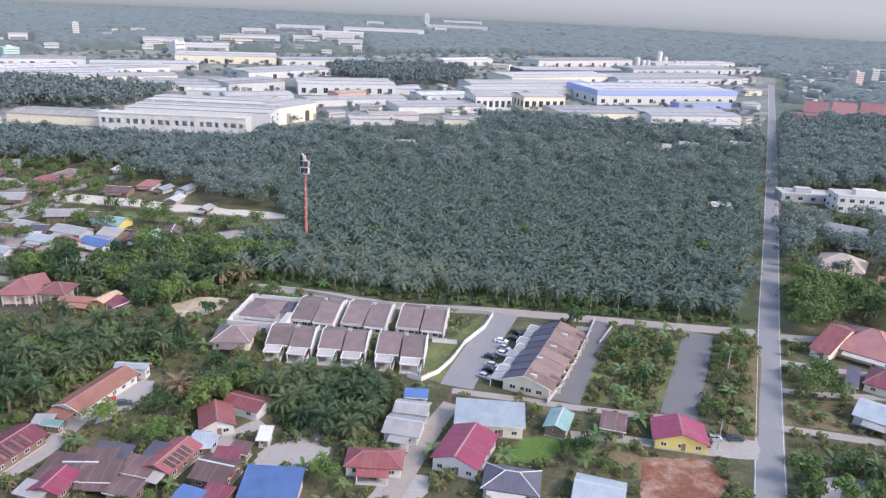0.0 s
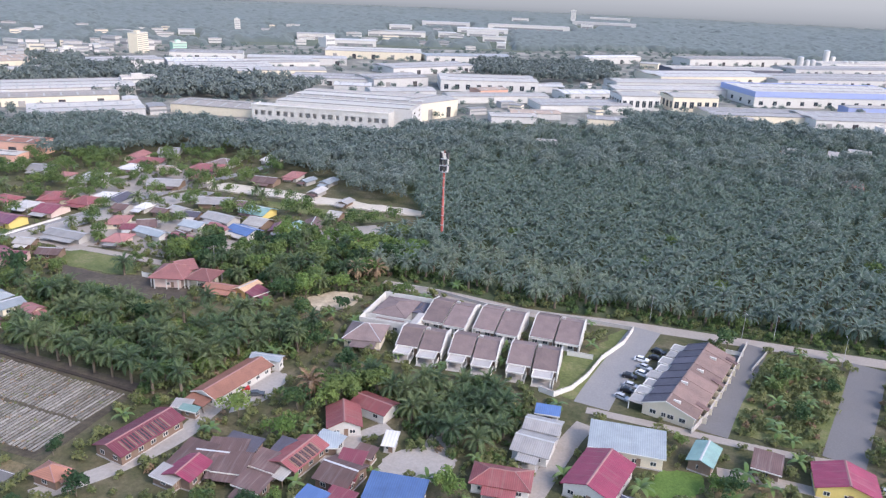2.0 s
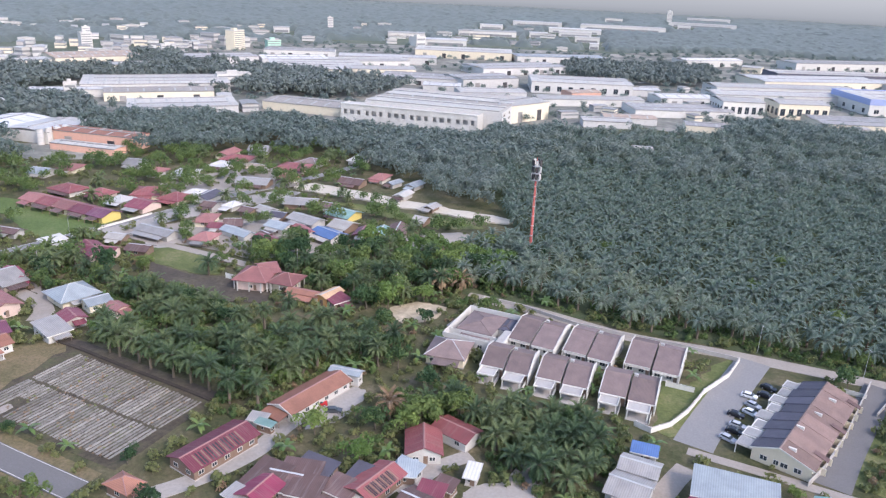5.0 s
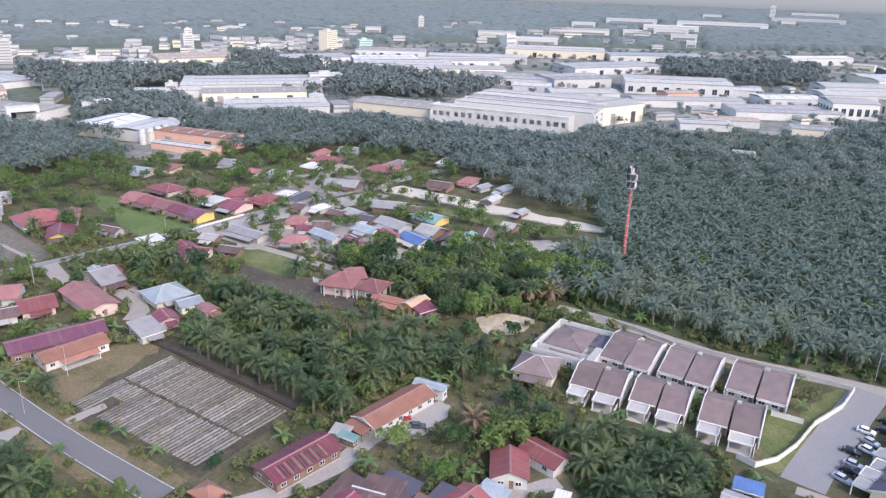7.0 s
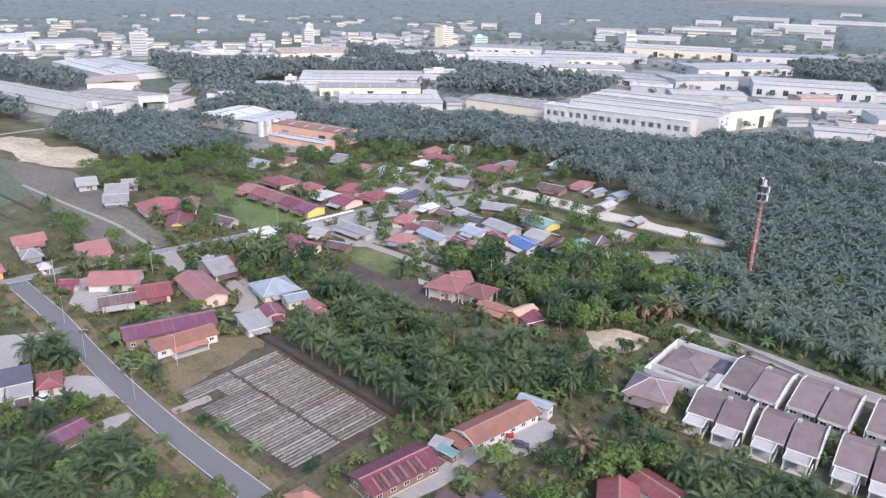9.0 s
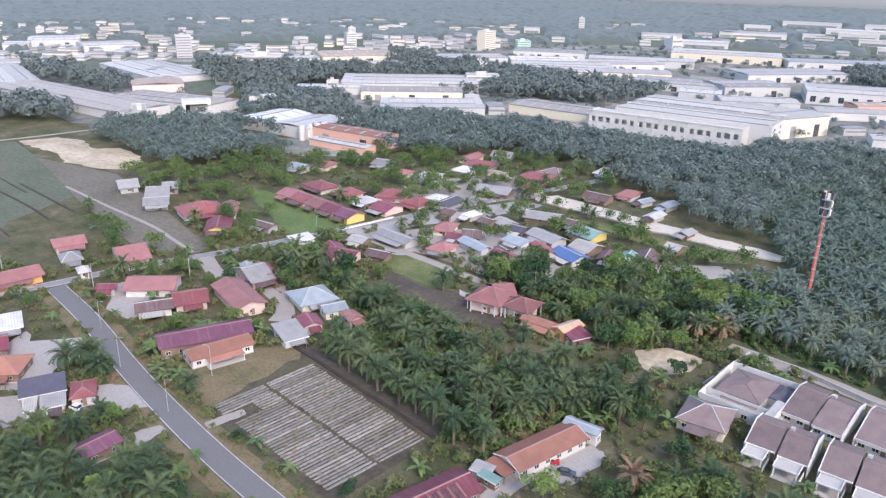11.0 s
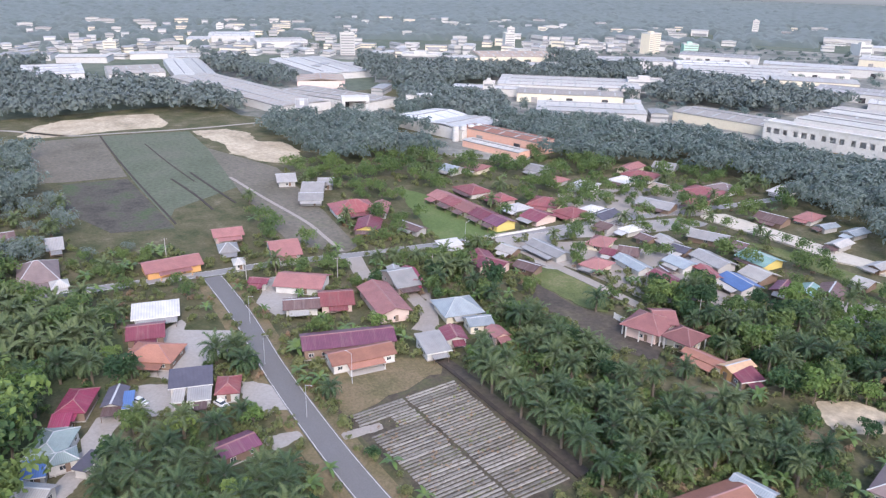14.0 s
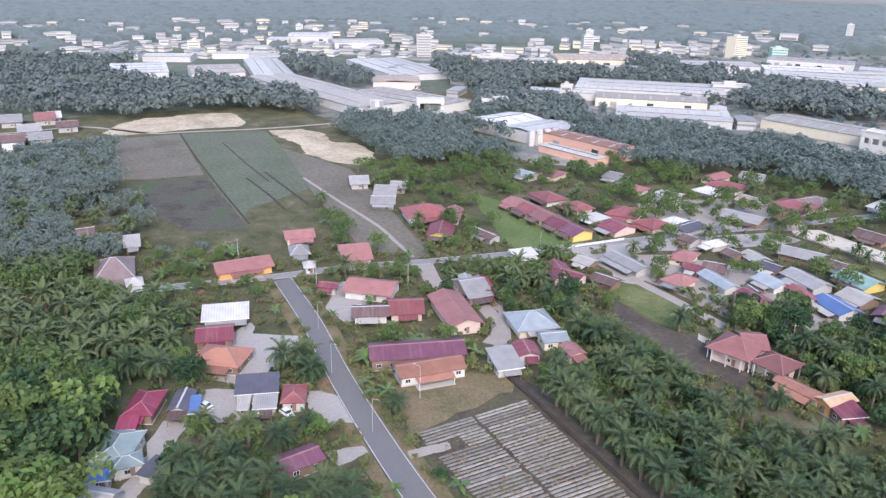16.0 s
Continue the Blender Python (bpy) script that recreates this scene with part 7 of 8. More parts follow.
house(-594.4, 145.0, -9.8, 21.3, 13.0, "gable", "pink", "grey", "faded red roofed house of the far hamlet", eave=3.5, sides='e', every=8.0)
house(-598.3, 151.7, -9.6, 17.5, 8.3, "gable", "white", "grey", "white roofed house of the far hamlet", eave=3.5, sides='e', every=8.0)
house(-534.6, 116.7, -13.0, 16.2, 13.4, "gable", "rust", "grey", "rusty roofed house of the far hamlet", eave=3.5, sides='e', every=8.0)
house(-532.6, 130.6, -8.4, 17.2, 13.1, "gable", "grey", "grey", "grey roofed house of the far hamlet", eave=3.5, sides='e', every=8.0)
house(-510.2, 112.3, -7.6, 15.2, 9.4, "gable", "white", "grey", "white roofed house of the far hamlet", eave=3.5, sides='e', every=8.0)
house(-561.4, 151.5, -10.5, 15.6, 12.8, "gable", "rust", "grey", "rusty roofed house of the far hamlet", eave=3.5, sides='e', every=8.0)

# standing house roofs inside the plantation
house(-29.0, 512.9, -87.2, 16.0, 13.9, "gable", "pale", "grey", "pale roofed shed deep in the plantation", eave=4, every=5.0, sides='e')
house(133.1, 542.3, -103.2, 18.0, 14.2, "gable", "pale", "grey", "pale roofed shed deep in the plantation", eave=4, every=5.0, sides='e')
house(161.5, 541.1, -105.9, 18.2, 14.0, "gable", "pale", "grey", "pale roofed shed deep in the plantation", eave=4, every=5.0, sides='e')
house(177.4, 553.4, -107.0, 19.1, 14.2, "gable", "pale", "grey", "pale roofed shed deep in the plantation", eave=4, every=5.0, sides='e')
house(218.7, 563.8, -110.3, 20.1, 14.1, "gable", "pale", "grey", "pale roofed shed deep in the plantation", eave=4, every=5.0, sides='e')
house(145.5, 386.8, -98.3, 9.8, 10.3, "gable", "pale", "grey", "pale roofed shed deep in the plantation", eave=4, every=5.0, sides='e')
house(145.6, 456.9, -106.6, 13.3, 11.9, "gable", "pink", "grey", "faded red roofed shed deep in the plantation", eave=4, every=5.0, sides='e')

# ---- where plants grow ----
PLANTATION = [(-72.2, 254.2), (-44.8, 251.1), (16.1, 245.1), (107.8, 236.6), (158.7, 364.6), (254.2, 614.0), (189.6, 622.4), (47.7, 597.5), (-72.6, 553.7), (-118.7, 499.8), (-119.6, 432.0), (-68.6, 327.9), (-55.7, 313.2), (-84.7, 301.0)]
PALM_CLUMP = [(-45.7, 178.6), (-33.2, 184.8), (-11.4, 183.7), (-9.7, 170.1), (-10.1, 149.3), (-21.0, 143.9), (-33.9, 145.0), (-42.2, 164.2)]
GARDEN_A = [(-69.5, 149.7), (-65.6, 158.7), (-65.9, 175.7), (-51.0, 193.8), (-42.3, 170.5), (-52.8, 166.6), (-58.6, 154.3), (-57.5, 147.2), (-66.2, 143.1)]
GROVE_WEST = [(-155.8, 169.6), (-134.0, 198.8), (-91.7, 212.2), (-76.7, 202.1), (-79.6, 184.8), (-95.6, 163.0), (-96.7, 157.0), (-109.0, 159.1), (-150.8, 166.1)]
STRIP = [(-155.7, 249.3), (-147.2, 263.5), (-118.3, 272.9), (-83.1, 300.0), (-67.5, 303.3), (-54.2, 294.7), (-65.6, 246.1), (-81.7, 235.1), (-98.6, 227.9), (-118.5, 235.2)]
WOOD_NW = [(-309.6, 46.7), (-274.2, 101.1), (-258.2, 120.1), (-228.0, 111.0), (-208.2, 98.2), (-210.0, 86.9), (-214.1, 85.4), (-239.0, 74.1), (-260.1, 44.4)]
WOOD_BROAD = [(-252.7, 49.8), (-239.0, 74.1), (-214.1, 85.4), (-193.5, 75.5), (-175.5, 67.3), (-191.3, 45.5)]
WOOD_N = [(-434.0, 73.2), (-391.9, 119.9), (-338.2, 105.6), (-269.0, 104.7), (-300.1, 60.4)]
WOOD_FAR = [(-492.8, 78.8), (-486.4, 130.2), (-487.3, 159.6), (-393.0, 134.4), (-382.9, 117.8), (-388.0, 68.8)]
PALM_SOUTH = [(-185.2, 90.8), (-180.8, 108.0), (-169.8, 117.6), (-150.6, 117.3), (-139.9, 117.0), (-132.5, 107.5), (-156.6, 74.4), (-170.5, 81.0)]
PALM_MID = [(-232.8, 131.2), (-220.2, 139.3), (-187.3, 133.2), (-180.0, 127.5), (-191.6, 120.1), (-204.1, 116.9)]
GROVE_EAST = [(-163.6, 180.1), (-178.3, 206.0), (-160.9, 205.7), (-133.3, 203.0), (-112.7, 206.2), (-93.0, 214.9), (-75.1, 205.5), (-111.8, 155.0), (-148.0, 165.0)]
GROVE_SMALL = [(-237.4, 205.1), (-213.3, 225.8), (-189.8, 217.9), (-189.3, 200.4), (-203.1, 198.9), (-225.9, 198.7)]
SCRUB_FIELD = [(-302.9, 119.9), (-311.4, 139.0), (-298.4, 158.0), (-283.2, 153.5), (-275.1, 136.7), (-266.9, 123.2), (-274.5, 112.3)]
HAMLET = [(-418.6, 125.2), (-368.3, 141.7), (-285.8, 116.3), (-290.5, 97.5), (-299.7, 84.2), (-350.8, 105.5)]
GROVE_MID = [(-189.4, 216.6), (-175.7, 216.0), (-155.2, 211.5), (-138.4, 207.6), (-142.8, 196.0), (-159.5, 191.8), (-173.0, 195.4)]
GARDEN_E = [(-201.5, 148.4), (-204.3, 161.4), (-193.6, 171.5), (-184.4, 178.5), (-178.6, 173.9), (-191.2, 167.7), (-195.6, 155.6), (-189.1, 144.2), (-189.9, 138.0)]
GARDEN_F = [(-185.2, 171.4), (-174.6, 172.5), (-162.9, 168.6), (-168.3, 161.1), (-176.9, 166.6)]
GARDEN_G = [(-188.3, 140.3), (-185.3, 149.6), (-170.9, 141.5), (-168.8, 136.0), (-177.8, 136.3)]
GARDEN_H = [(-204.9, 152.7), (-201.5, 156.2), (-173.9, 146.0), (-158.2, 138.5), (-156.6, 133.2), (-179.1, 140.8)]
SCRUB_LOT = [(54.2, 226.7), (76.1, 224.8), (62.3, 184.2), (42.6, 186.0)]
SCRUB_ROAD = [(88.0, 224.9), (103.9, 228.7), (82.5, 169.7), (74.1, 170.2)]
EAST_A = [(134.5, 280.9), (175.5, 268.2), (154.1, 230.3), (111.9, 219.2)]
EAST_B = [(100.2, 195.4), (120.0, 199.1), (112.3, 185.2), (96.0, 185.2)]
EAST_C = [(84.5, 159.3), (112.0, 155.7), (99.8, 134.1), (74.0, 132.2)]
EAST_D = [(174.2, 377.4), (234.0, 372.0), (186.6, 288.0), (137.4, 287.8)]
EAST_E = [(270.2, 610.8), (369.1, 611.6), (274.8, 444.3), (195.4, 428.9)]
VILLAGE = [(-266.1, 174.5), (-372.1, 223.9), (-373.1, 311.7), (-326.9, 375.7), (-275.7, 387.5), (-208.8, 439.6), (-166.2, 392.8), (-156.2, 350.6), (-78.4, 324.7), (-123.5, 270.6), (-136.6, 236.4), (-214.4, 249.6), (-205.5, 198.9), (-216.5, 158.2)]
GARDEN_B = [(-239.0, 136.6), (-186.4, 131.4), (-147.5, 93.5), (-170.5, 77.8), (-242.0, 107.7)]
FOREST = [
    [(-535.9, 467.5), (-445.8, 486.0), (-384.5, 439.4), (-349.4, 484.8), (-302.3, 477.0), (-241.0, 512.0), (-142.4, 521.1), (-84.6, 552.9), (-83.9, 446.8), (-171.9, 394.9), (-200.5, 426.5), (-303.2, 372.7), (-446.3, 388.2)],
    [(-449.2, 720.3), (-344.2, 730.3), (-251.0, 708.4), (-272.4, 623.5), (-365.0, 593.9)],
    [(-647.1, 566.0), (-529.2, 662.0), (-458.0, 636.5), (-518.3, 572.7), (-551.4, 481.2)],
    [(-155.8, 1014.7), (24.1, 1062.4), (21.3, 898.6), (-62.5, 865.2), (-136.8, 890.5)],
    [(-992.0, 125.4), (-868.2, 279.9), (-761.3, 246.5), (-707.6, 283.9), (-619.1, 358.6), (-522.6, 306.8), (-566.1, 265.9), (-568.6, 195.0), (-667.6, 94.4)],
    [(-854.3, 441.6), (-700.3, 427.0), (-616.4, 425.1), (-595.8, 397.4), (-689.2, 384.4), (-787.1, 396.2)],
    [(-723.6, 569.3), (-624.6, 558.5), (-569.1, 606.2), (-534.2, 577.7), (-515.9, 484.1), (-418.0, 474.3), (-366.1, 412.7), (-460.2, 406.7), (-539.8, 473.1), (-630.4, 485.5)],
    [(-641.5, 796.2), (-516.7, 763.3), (-438.1, 740.4), (-381.0, 737.2), (-349.5, 677.2), (-385.1, 619.2), (-429.1, 688.3), (-559.8, 688.2)],
    [(-233.5, 477.5), (-204.1, 492.0), (-160.5, 480.2), (-114.4, 464.5), (-86.0, 352.6), (-109.7, 358.6), (-128.6, 374.2), (-154.3, 394.8), (-176.1, 406.3), (-199.4, 429.6)],
    [(-499.4, 316.3), (-418.8, 372.1), (-366.0, 363.5), (-342.7, 329.0), (-366.8, 270.2), (-393.6, 274.8), (-456.5, 287.3)],
    [(321.1, 731.6), (505.2, 751.1), (332.6, 479.2), (210.5, 462.7)],
    [(27.7, 655.0), (102.4, 648.0), (205.0, 622.0), (250.0, 618.0), (244.3, 588.1), (24.6, 579.1)],
    [(-542.5, 661.4), (-358.9, 711.6), (-293.0, 624.5), (-459.7, 556.0)],
]
YARDS = [
    [(-44.4, 625.5), (264.6, 647.4), (702.8, 1785.5), (-95.5, 1304.8)],
    [(-380.9, 504.5), (-241.9, 520.1), (-100.5, 570.0), (-44.4, 625.5), (-91.4, 1249.8), (-741.6, 1009.4)],
    [(-522.6, 306.8), (-443.9, 393.1), (-611.7, 446.4), (-870.5, 435.3), (-814.1, 376.7)],
    [(-370.0, 422.3), (-240.0, 549.3), (-373.4, 850.0), (-668.8, 807.8), (-881.9, 615.0), (-871.9, 494.4), (-731.9, 575.5), (-563.5, 600.4)],
]
patch("works_yard", [(-44.4, 625.5), (264.6, 647.4), (702.8, 1785.5), (-95.5, 1304.8)], 0.01, works_ground, "pale paved yards between factory halls", "yard", clear=False)
patch("works_yard", [(-380.9, 504.5), (-241.9, 520.1), (-100.5, 570.0), (-44.4, 625.5), (-91.4, 1249.8), (-741.6, 1009.4)], 0.01, works_ground, "pale paved yards between factory halls", "yard", clear=False)
patch("works_yard", [(-522.6, 306.8), (-443.9, 393.1), (-611.7, 446.4), (-870.5, 435.3), (-814.1, 376.7)], 0.01, works_ground, "pale paved yards between factory halls", "yard", clear=False)
patch("works_yard", [(-370.0, 422.3), (-240.0, 549.3), (-373.4, 850.0), (-668.8, 807.8), (-881.9, 615.0), (-871.9, 494.4), (-731.9, 575.5), (-563.5, 600.4)], 0.01, works_ground, "pale paved yards between factory halls", "yard", clear=False)

# ---- terrace, mast, field, cars, posts ----
terrace(31.4, 203.8, -21.8, 6.3, 8.2, 41.0, 8)
mast(-58.5, 304.0)

# the bedded field: raised film-covered rows across a dark soil plot
BED_Z = 0.03 + 0.004 * ((LAYER[0] + 1) % 14)
field = patch("bedded_field", [(-168.5, 139.0), (-167.0, 173.5), (-110.7, 163.9), (-114.5, 131.3)], 0.03, bed_soil, "dark soil field with rows of raised beds", "field")
rng = random.Random(4)
NW, NE, SE, SW = (Vector(p) for p in ((-163.9, 139.5), (-159.3, 171.3), (-112.8, 161.8), (-118.0, 133.6)))
for i in range(40):
    k = (i + 0.5) / 40
    left, right = NW.lerp(SW, k), NE.lerp(SE, k)
    for a, b in ((0.26 if 4 < i < 9 else 0.01, 0.482), (0.502, 0.99)):
        p, e = left.lerp(right, a + rng.uniform(0, 0.015)), left.lerp(right, b - rng.uniform(0, 0.02))
        d, n, sh = (e - p).length, 8, Shape()
        hw, sag = 0.27 + rng.random() * 0.09, 0.0
        for j in range(n):
            w, top, sag = hw * rng.uniform(0.8, 1.15), rng.uniform(0.18, 0.27), sag * 0.5 + rng.uniform(-0.05, 0.05)
            sh.prism([(sag - w, -0.05), (sag + w, -0.05), (sag + w * 0.7, top), (sag - w * 0.7, top)], j * d / n, (j + 1) * d / n - 0.02)
        part("planting_bed", sh, bed_mat, field, "", pose(p.x, p.y, BED_Z, 0, 0, math.degrees(math.atan2(e.y - p.y, e.x - p.x)) - 90))

patch("field_access", [(-159.0, 134.3), (-158.0, 139.0), (-156.6, 143.7), (-154.0, 142.9), (-155.0, 138.5), (-156.4, 133.6)], 0.07, lane_mat, "pale earth access slab from road to field", "yard")

road("bank_margin", [(-172.0, 176.3), (-161.6, 175.2), (-144.1, 171.6), (-123.7, 167.8), (-112.0, 165.3)], 3.2, burnt_mat, "brown litter strewn margin under the edge palms", z=0.09, category="soil")
road("house_lane", [(-53.9, 146.1), (-51.8, 151.0), (-49.2, 157.4), (-46.0, 161.6), (-43.3, 164.5)], 4.2, yard_mat, "grey gravel lane past the red roofed house", z=0.05, category="lane")
for poly in (PALM_SOUTH, WOOD_NW, WOOD_BROAD):
    tagged(new("grove_floor", Shape().prism(poly, -0.4, 0.013, "z").mesh("grove_floor", cover_crop)), "low dark green ground cover under the palms", "ground", kind="structure")

PAINTS = {"white": (0.75, 0.75, 0.75), "silver": (0.42, 0.43, 0.45), "dark grey": (0.07, 0.075, 0.085), "red": (0.42, 0.03, 0.035), "blue": (0.06, 0.10, 0.25), "black": (0.02, 0.02, 0.025)}
for x, y, r, c in ((-85.3, 171, 30, "red"), (-80.5, 169.5, 20, "dark grey"), (-202, 104.5, 20, "white"), (-228.5, 164.5, 60, "white"), (-188, 119, 10, "white"),
                   (-241.5, 128.2, 5, "white"), (76.5, 166.5, 5, "dark grey"), (71, 166.3, 0, "silver"), (-46, 148, 70, "white"), (-76, 150, 40, "silver")):
    car(x, y, r, c, PAINTS[c])
rng = random.Random(9)
ux, uy = math.cos(radians(68.2)), math.sin(radians(68.2))
for i in range(9):
    s, out = -16.5 + i * 4.0 + rng.uniform(-0.7, 0.7), 12.6 + rng.uniform(-0.5, 0.5) + (2.6 if i in (3, 6) else 0)
    c = rng.choice(["white", "silver", "dark grey", "black", "silver", "dark grey"])
    car(31.4 + ux * s - out * uy, 203.8 + uy * s + out * ux, -23 + rng.uniform(-10, 10), c, PAINTS[c], 0.07)
for x, y, r in ((-175.5, 149.5, 200), (-199, 137.5, 20), (-231.7, 245.5, 90), (61.9, 242.2, 270), (78.9, 229.5, 90), (52.1, 241, 270), (24, 247, 270), (-170, 132, 20), (-224, 147, 20)):
    lamp_post(x, y, r)
for x, y, r in ((-134.3, 251.2, 30), (-112, 245.2, 30), (-92, 243, 30), (-160, 262, 30), (-255, 163, 100), (-235, 187, 100), (-215, 213, 100), (-290, 150, 100), (86.5, 202, 20), (106.0, 252, 20), (125.5, 302, 20), (145.0, 352, 20), (70.5, 162, 20)):
    power_pole(x, y, r)

TAKEN.append((22.4, 209.0, math.cos(radians(-23.2)), math.sin(radians(-23.2)), 8.0, 31.0))   # the terrace's parking lane

# ---- plants ----
def leafy(name, V, F, mat):
    me = bpy.data.meshes.new(name)
    V, F = np.asarray(V, np.float32), np.asarray(F, np.int32)
    me.vertices.add(len(V))
    me.vertices.foreach_set("co", V.ravel())
    me.loops.add(F.size)
    me.loops.foreach_set("vertex_index", F.ravel())
    me.polygons.add(len(F))
    me.polygons.foreach_set("loop_start", np.arange(0, F.size, F.shape[1], dtype=np.int32))
    me.polygons.foreach_set("loop_total", np.full(len(F), F.shape[1], np.int32))
    me.materials.append(mat)
    me.update(calc_edges=True)
    return me


def palm_crown(seed, fronds, leaflets, length, rise):
    """Arching fronds round a stem; each carries two ranks of hanging leaflets."""
    r = random.Random(seed)
    V, F = [], []
    for i in range(fronds):
        az = i * 2.39996 + r.uniform(-0.2, 0.2)
        el = radians(84 - 118 * (i / fronds) ** 0.9 + r.uniform(-8, 8))
        L = length * r.uniform(0.85, 1.1) * (0.75 + 0.25 * math.sin(math.pi * min(1, i / fronds + 0.25)))
        pos = Vector((0, 0, rise))
        d, seg = el, 7
        line = [pos.copy()]
        for k in range(seg):
            d -= radians(6 + 11 * k / seg) * (0.7 + 0.6 * math.cos(el))
            pos = pos + Vector((math.cos(az) * math.cos(d), math.sin(az) * math.cos(d), math.sin(d))) * (L / seg)
            line.append(pos.copy())
        side = Vector((-math.sin(az), math.cos(az), 0))
        for j in range(leaflets):
            t = 0.10 + 0.9 * (j + r.random() * 0.4) / leaflets
            a = t * seg
            k = min(int(a), seg - 1)
            p = line[k].lerp(line[k + 1], a - k)
            fwd = (line[k + 1] - line[k]).normalized()
            up = side.cross(fwd)
            span = L * 0.185 * (0.35 + math.sin(math.pi * min(1, 0.15 + t * 0.85)) * 0.75)
            half = L / leaflets * (0.55 if leaflets > 10 else 0.8)
            for s in (-1, 1):
                tip = p + (side * s * 0.85 + fwd * 0.5 - up * 0.38 * (0.5 + r.random())).normalized() * span
                q = len(V)
                V += [tuple(p - fwd * half), tuple(p + fwd * half), tuple(tip)]
                F.append((q, q + 1, q + 2))
    return np.array(V), np.array(F)


def palm_trunk(h, seed):
    r = random.Random(seed)
    s = Shape()
    steps = 5
    for k in range(steps):
        z0, z1 = h * k / steps - (0.3 if k == 0 else 0), h * (k + 1) / steps
        s.rod((0, 0, z0), (0, 0, z1), 0.42 - 0.02 * k + r.uniform(0, 0.05), 8, 0.36 - 0.02 * k)
    return s


def crown(seed, rx, rz, z0, leaves, size, lobes=7, rag=0.55, three=False):
    """A broad crown: leaf clusters set on several uneven lobes, with gaps between."""
    r = np.random.RandomState(seed)
    lob = np.c_[r.normal(0, rx * 0.45, lobes), r.normal(0, rx * 0.45, lobes), z0 + rz * (0.35 + 0.55 * r.rand(lobes))]
    rad = rx * (0.38 + 0.25 * r.rand(lobes))
    which = r.randint(0, lobes, leaves)
    d = r.normal(size=(leaves, 3))
    d /= np.linalg.norm(d, axis=1)[:, None]
    d[:, 2] = np.where(d[:, 2] < -0.35, -d[:, 2], d[:, 2])
    p = lob[which] + d * (rad[which] * (0.75 + 0.35 * r.rand(leaves)))[:, None] * np.array([1, 1, rz / rx * 1.15])
    nrm = d + r.normal(0, rag, (leaves, 3))
    nrm /= np.linalg.norm(nrm, axis=1)[:, None]
    a = np.cross(nrm, r.normal(size=(leaves, 3)))
    a /= np.linalg.norm(a, axis=1)[:, None]
    b = np.cross(nrm, a)
    s = (size * (0.6 + 0.8 * r.rand(leaves)))[:, None]
    if three:
        V = np.stack([p - a * s, p + a * s * 0.5 - b * s * 0.8, p + a * s * 0.5 + b * s * 0.8], 1).reshape(-1, 3)
        return V, np.arange(leaves * 3).reshape(-1, 3)
    V = np.stack([p - a * s, p - b * s * 0.55 + nrm * s * 0.12, p + a * s, p + b * s * 0.55 + nrm * s * 0.12], 1).reshape(-1, 3)
    q = np.arange(leaves)[:, None] * 4
    F = np.concatenate([q + [0, 1, 2], q + [0, 2, 3]])
    return V, F


def limbs(h, rx, seed):
    r = random.Random(seed)
    s = Shape().rod((0, 0, -0.3), (r.uniform(-.3, .3), r.uniform(-.3, .3), h * 0.55), 0.24, 7, 0.15)
    for k in range(5):
        a = k * 1.26 + r.random()
        s.rod((0, 0, h * (0.4 + 0.06 * k)), (math.cos(a) * rx * 0.6, math.sin(a) * rx * 0.6, h * (0.72 + 0.05 * k)), 0.1, 5, 0.04)
    return s


def banana(seed):
    r = random.Random(seed)
    V, F = [], []
    for i in range(9):
        az, el, L = i * 2.4 + r.random(), radians(r.uniform(35, 80)), r.uniform(1.6, 2.6)
        side = Vector((-math.sin(az), math.cos(az), 0))
        p = Vector((0, 0, 1.6))
        q0 = len(V)
        for k in range(5):
            w = 0.36 * math.sin(math.pi * (0.12 + 0.8 * k / 4))
            V += [tuple(p - side * w), tuple(p + side * w)]
            el -= radians(22)
            p = p + Vector((math.cos(az) * math.cos(el), math.sin(az) * math.cos(el), math.sin(el))) * L / 4
        for k in range(4):
            a = q0 + 2 * k
            F += [(a, a + 1, a + 3), (a, a + 3, a + 2)]
    return np.array(V), np.array(F)


def merged(name, kits, spots, mat, label, category):
    """Many plants in one mesh: spots are rows (x, y, z, turn, scale, kit)."""
    VV, FF, base = [], [], 0
    for x, y, z, a, s, k in spots:
        V, F = kits[int(k)]
        c, d = math.cos(a) * s, math.sin(a) * s
        W = np.empty_like(V)
        W[:, 0], W[:, 1], W[:, 2] = V[:, 0] * c - V[:, 1] * d + x, V[:, 0] * d + V[:, 1] * c + y, V[:, 2] * s + z
        VV.append(W)
        FF.append(F + base)
        base += len(V)
    if VV:
        tagged(new(name, leafy(name, np.concatenate(VV), np.concatenate(FF), mat)), label, category, kind="stuff")


def fill(poly, step, seed, jitter=0.35, gap=2.0, hexa=True, open_too=True, keep=1.0):
    r = random.Random(seed)
    xs, ys = [p[0] for p in poly], [p[1] for p in poly]
    out, j = [], 0
    y = min(ys)
    while y < max(ys):
        x = min(xs) + (step / 2 if j % 2 and hexa else 0)
        while x < max(xs):
            px, py = x + r.uniform(-jitter, jitter) * step, y + r.uniform(-jitter, jitter) * step
            if r.random() < keep and inside(poly, px, py) and free(px, py, gap, open_too):
                out.append((px, py))
            x += step
        y += step * 0.87
        j += 1
    return out


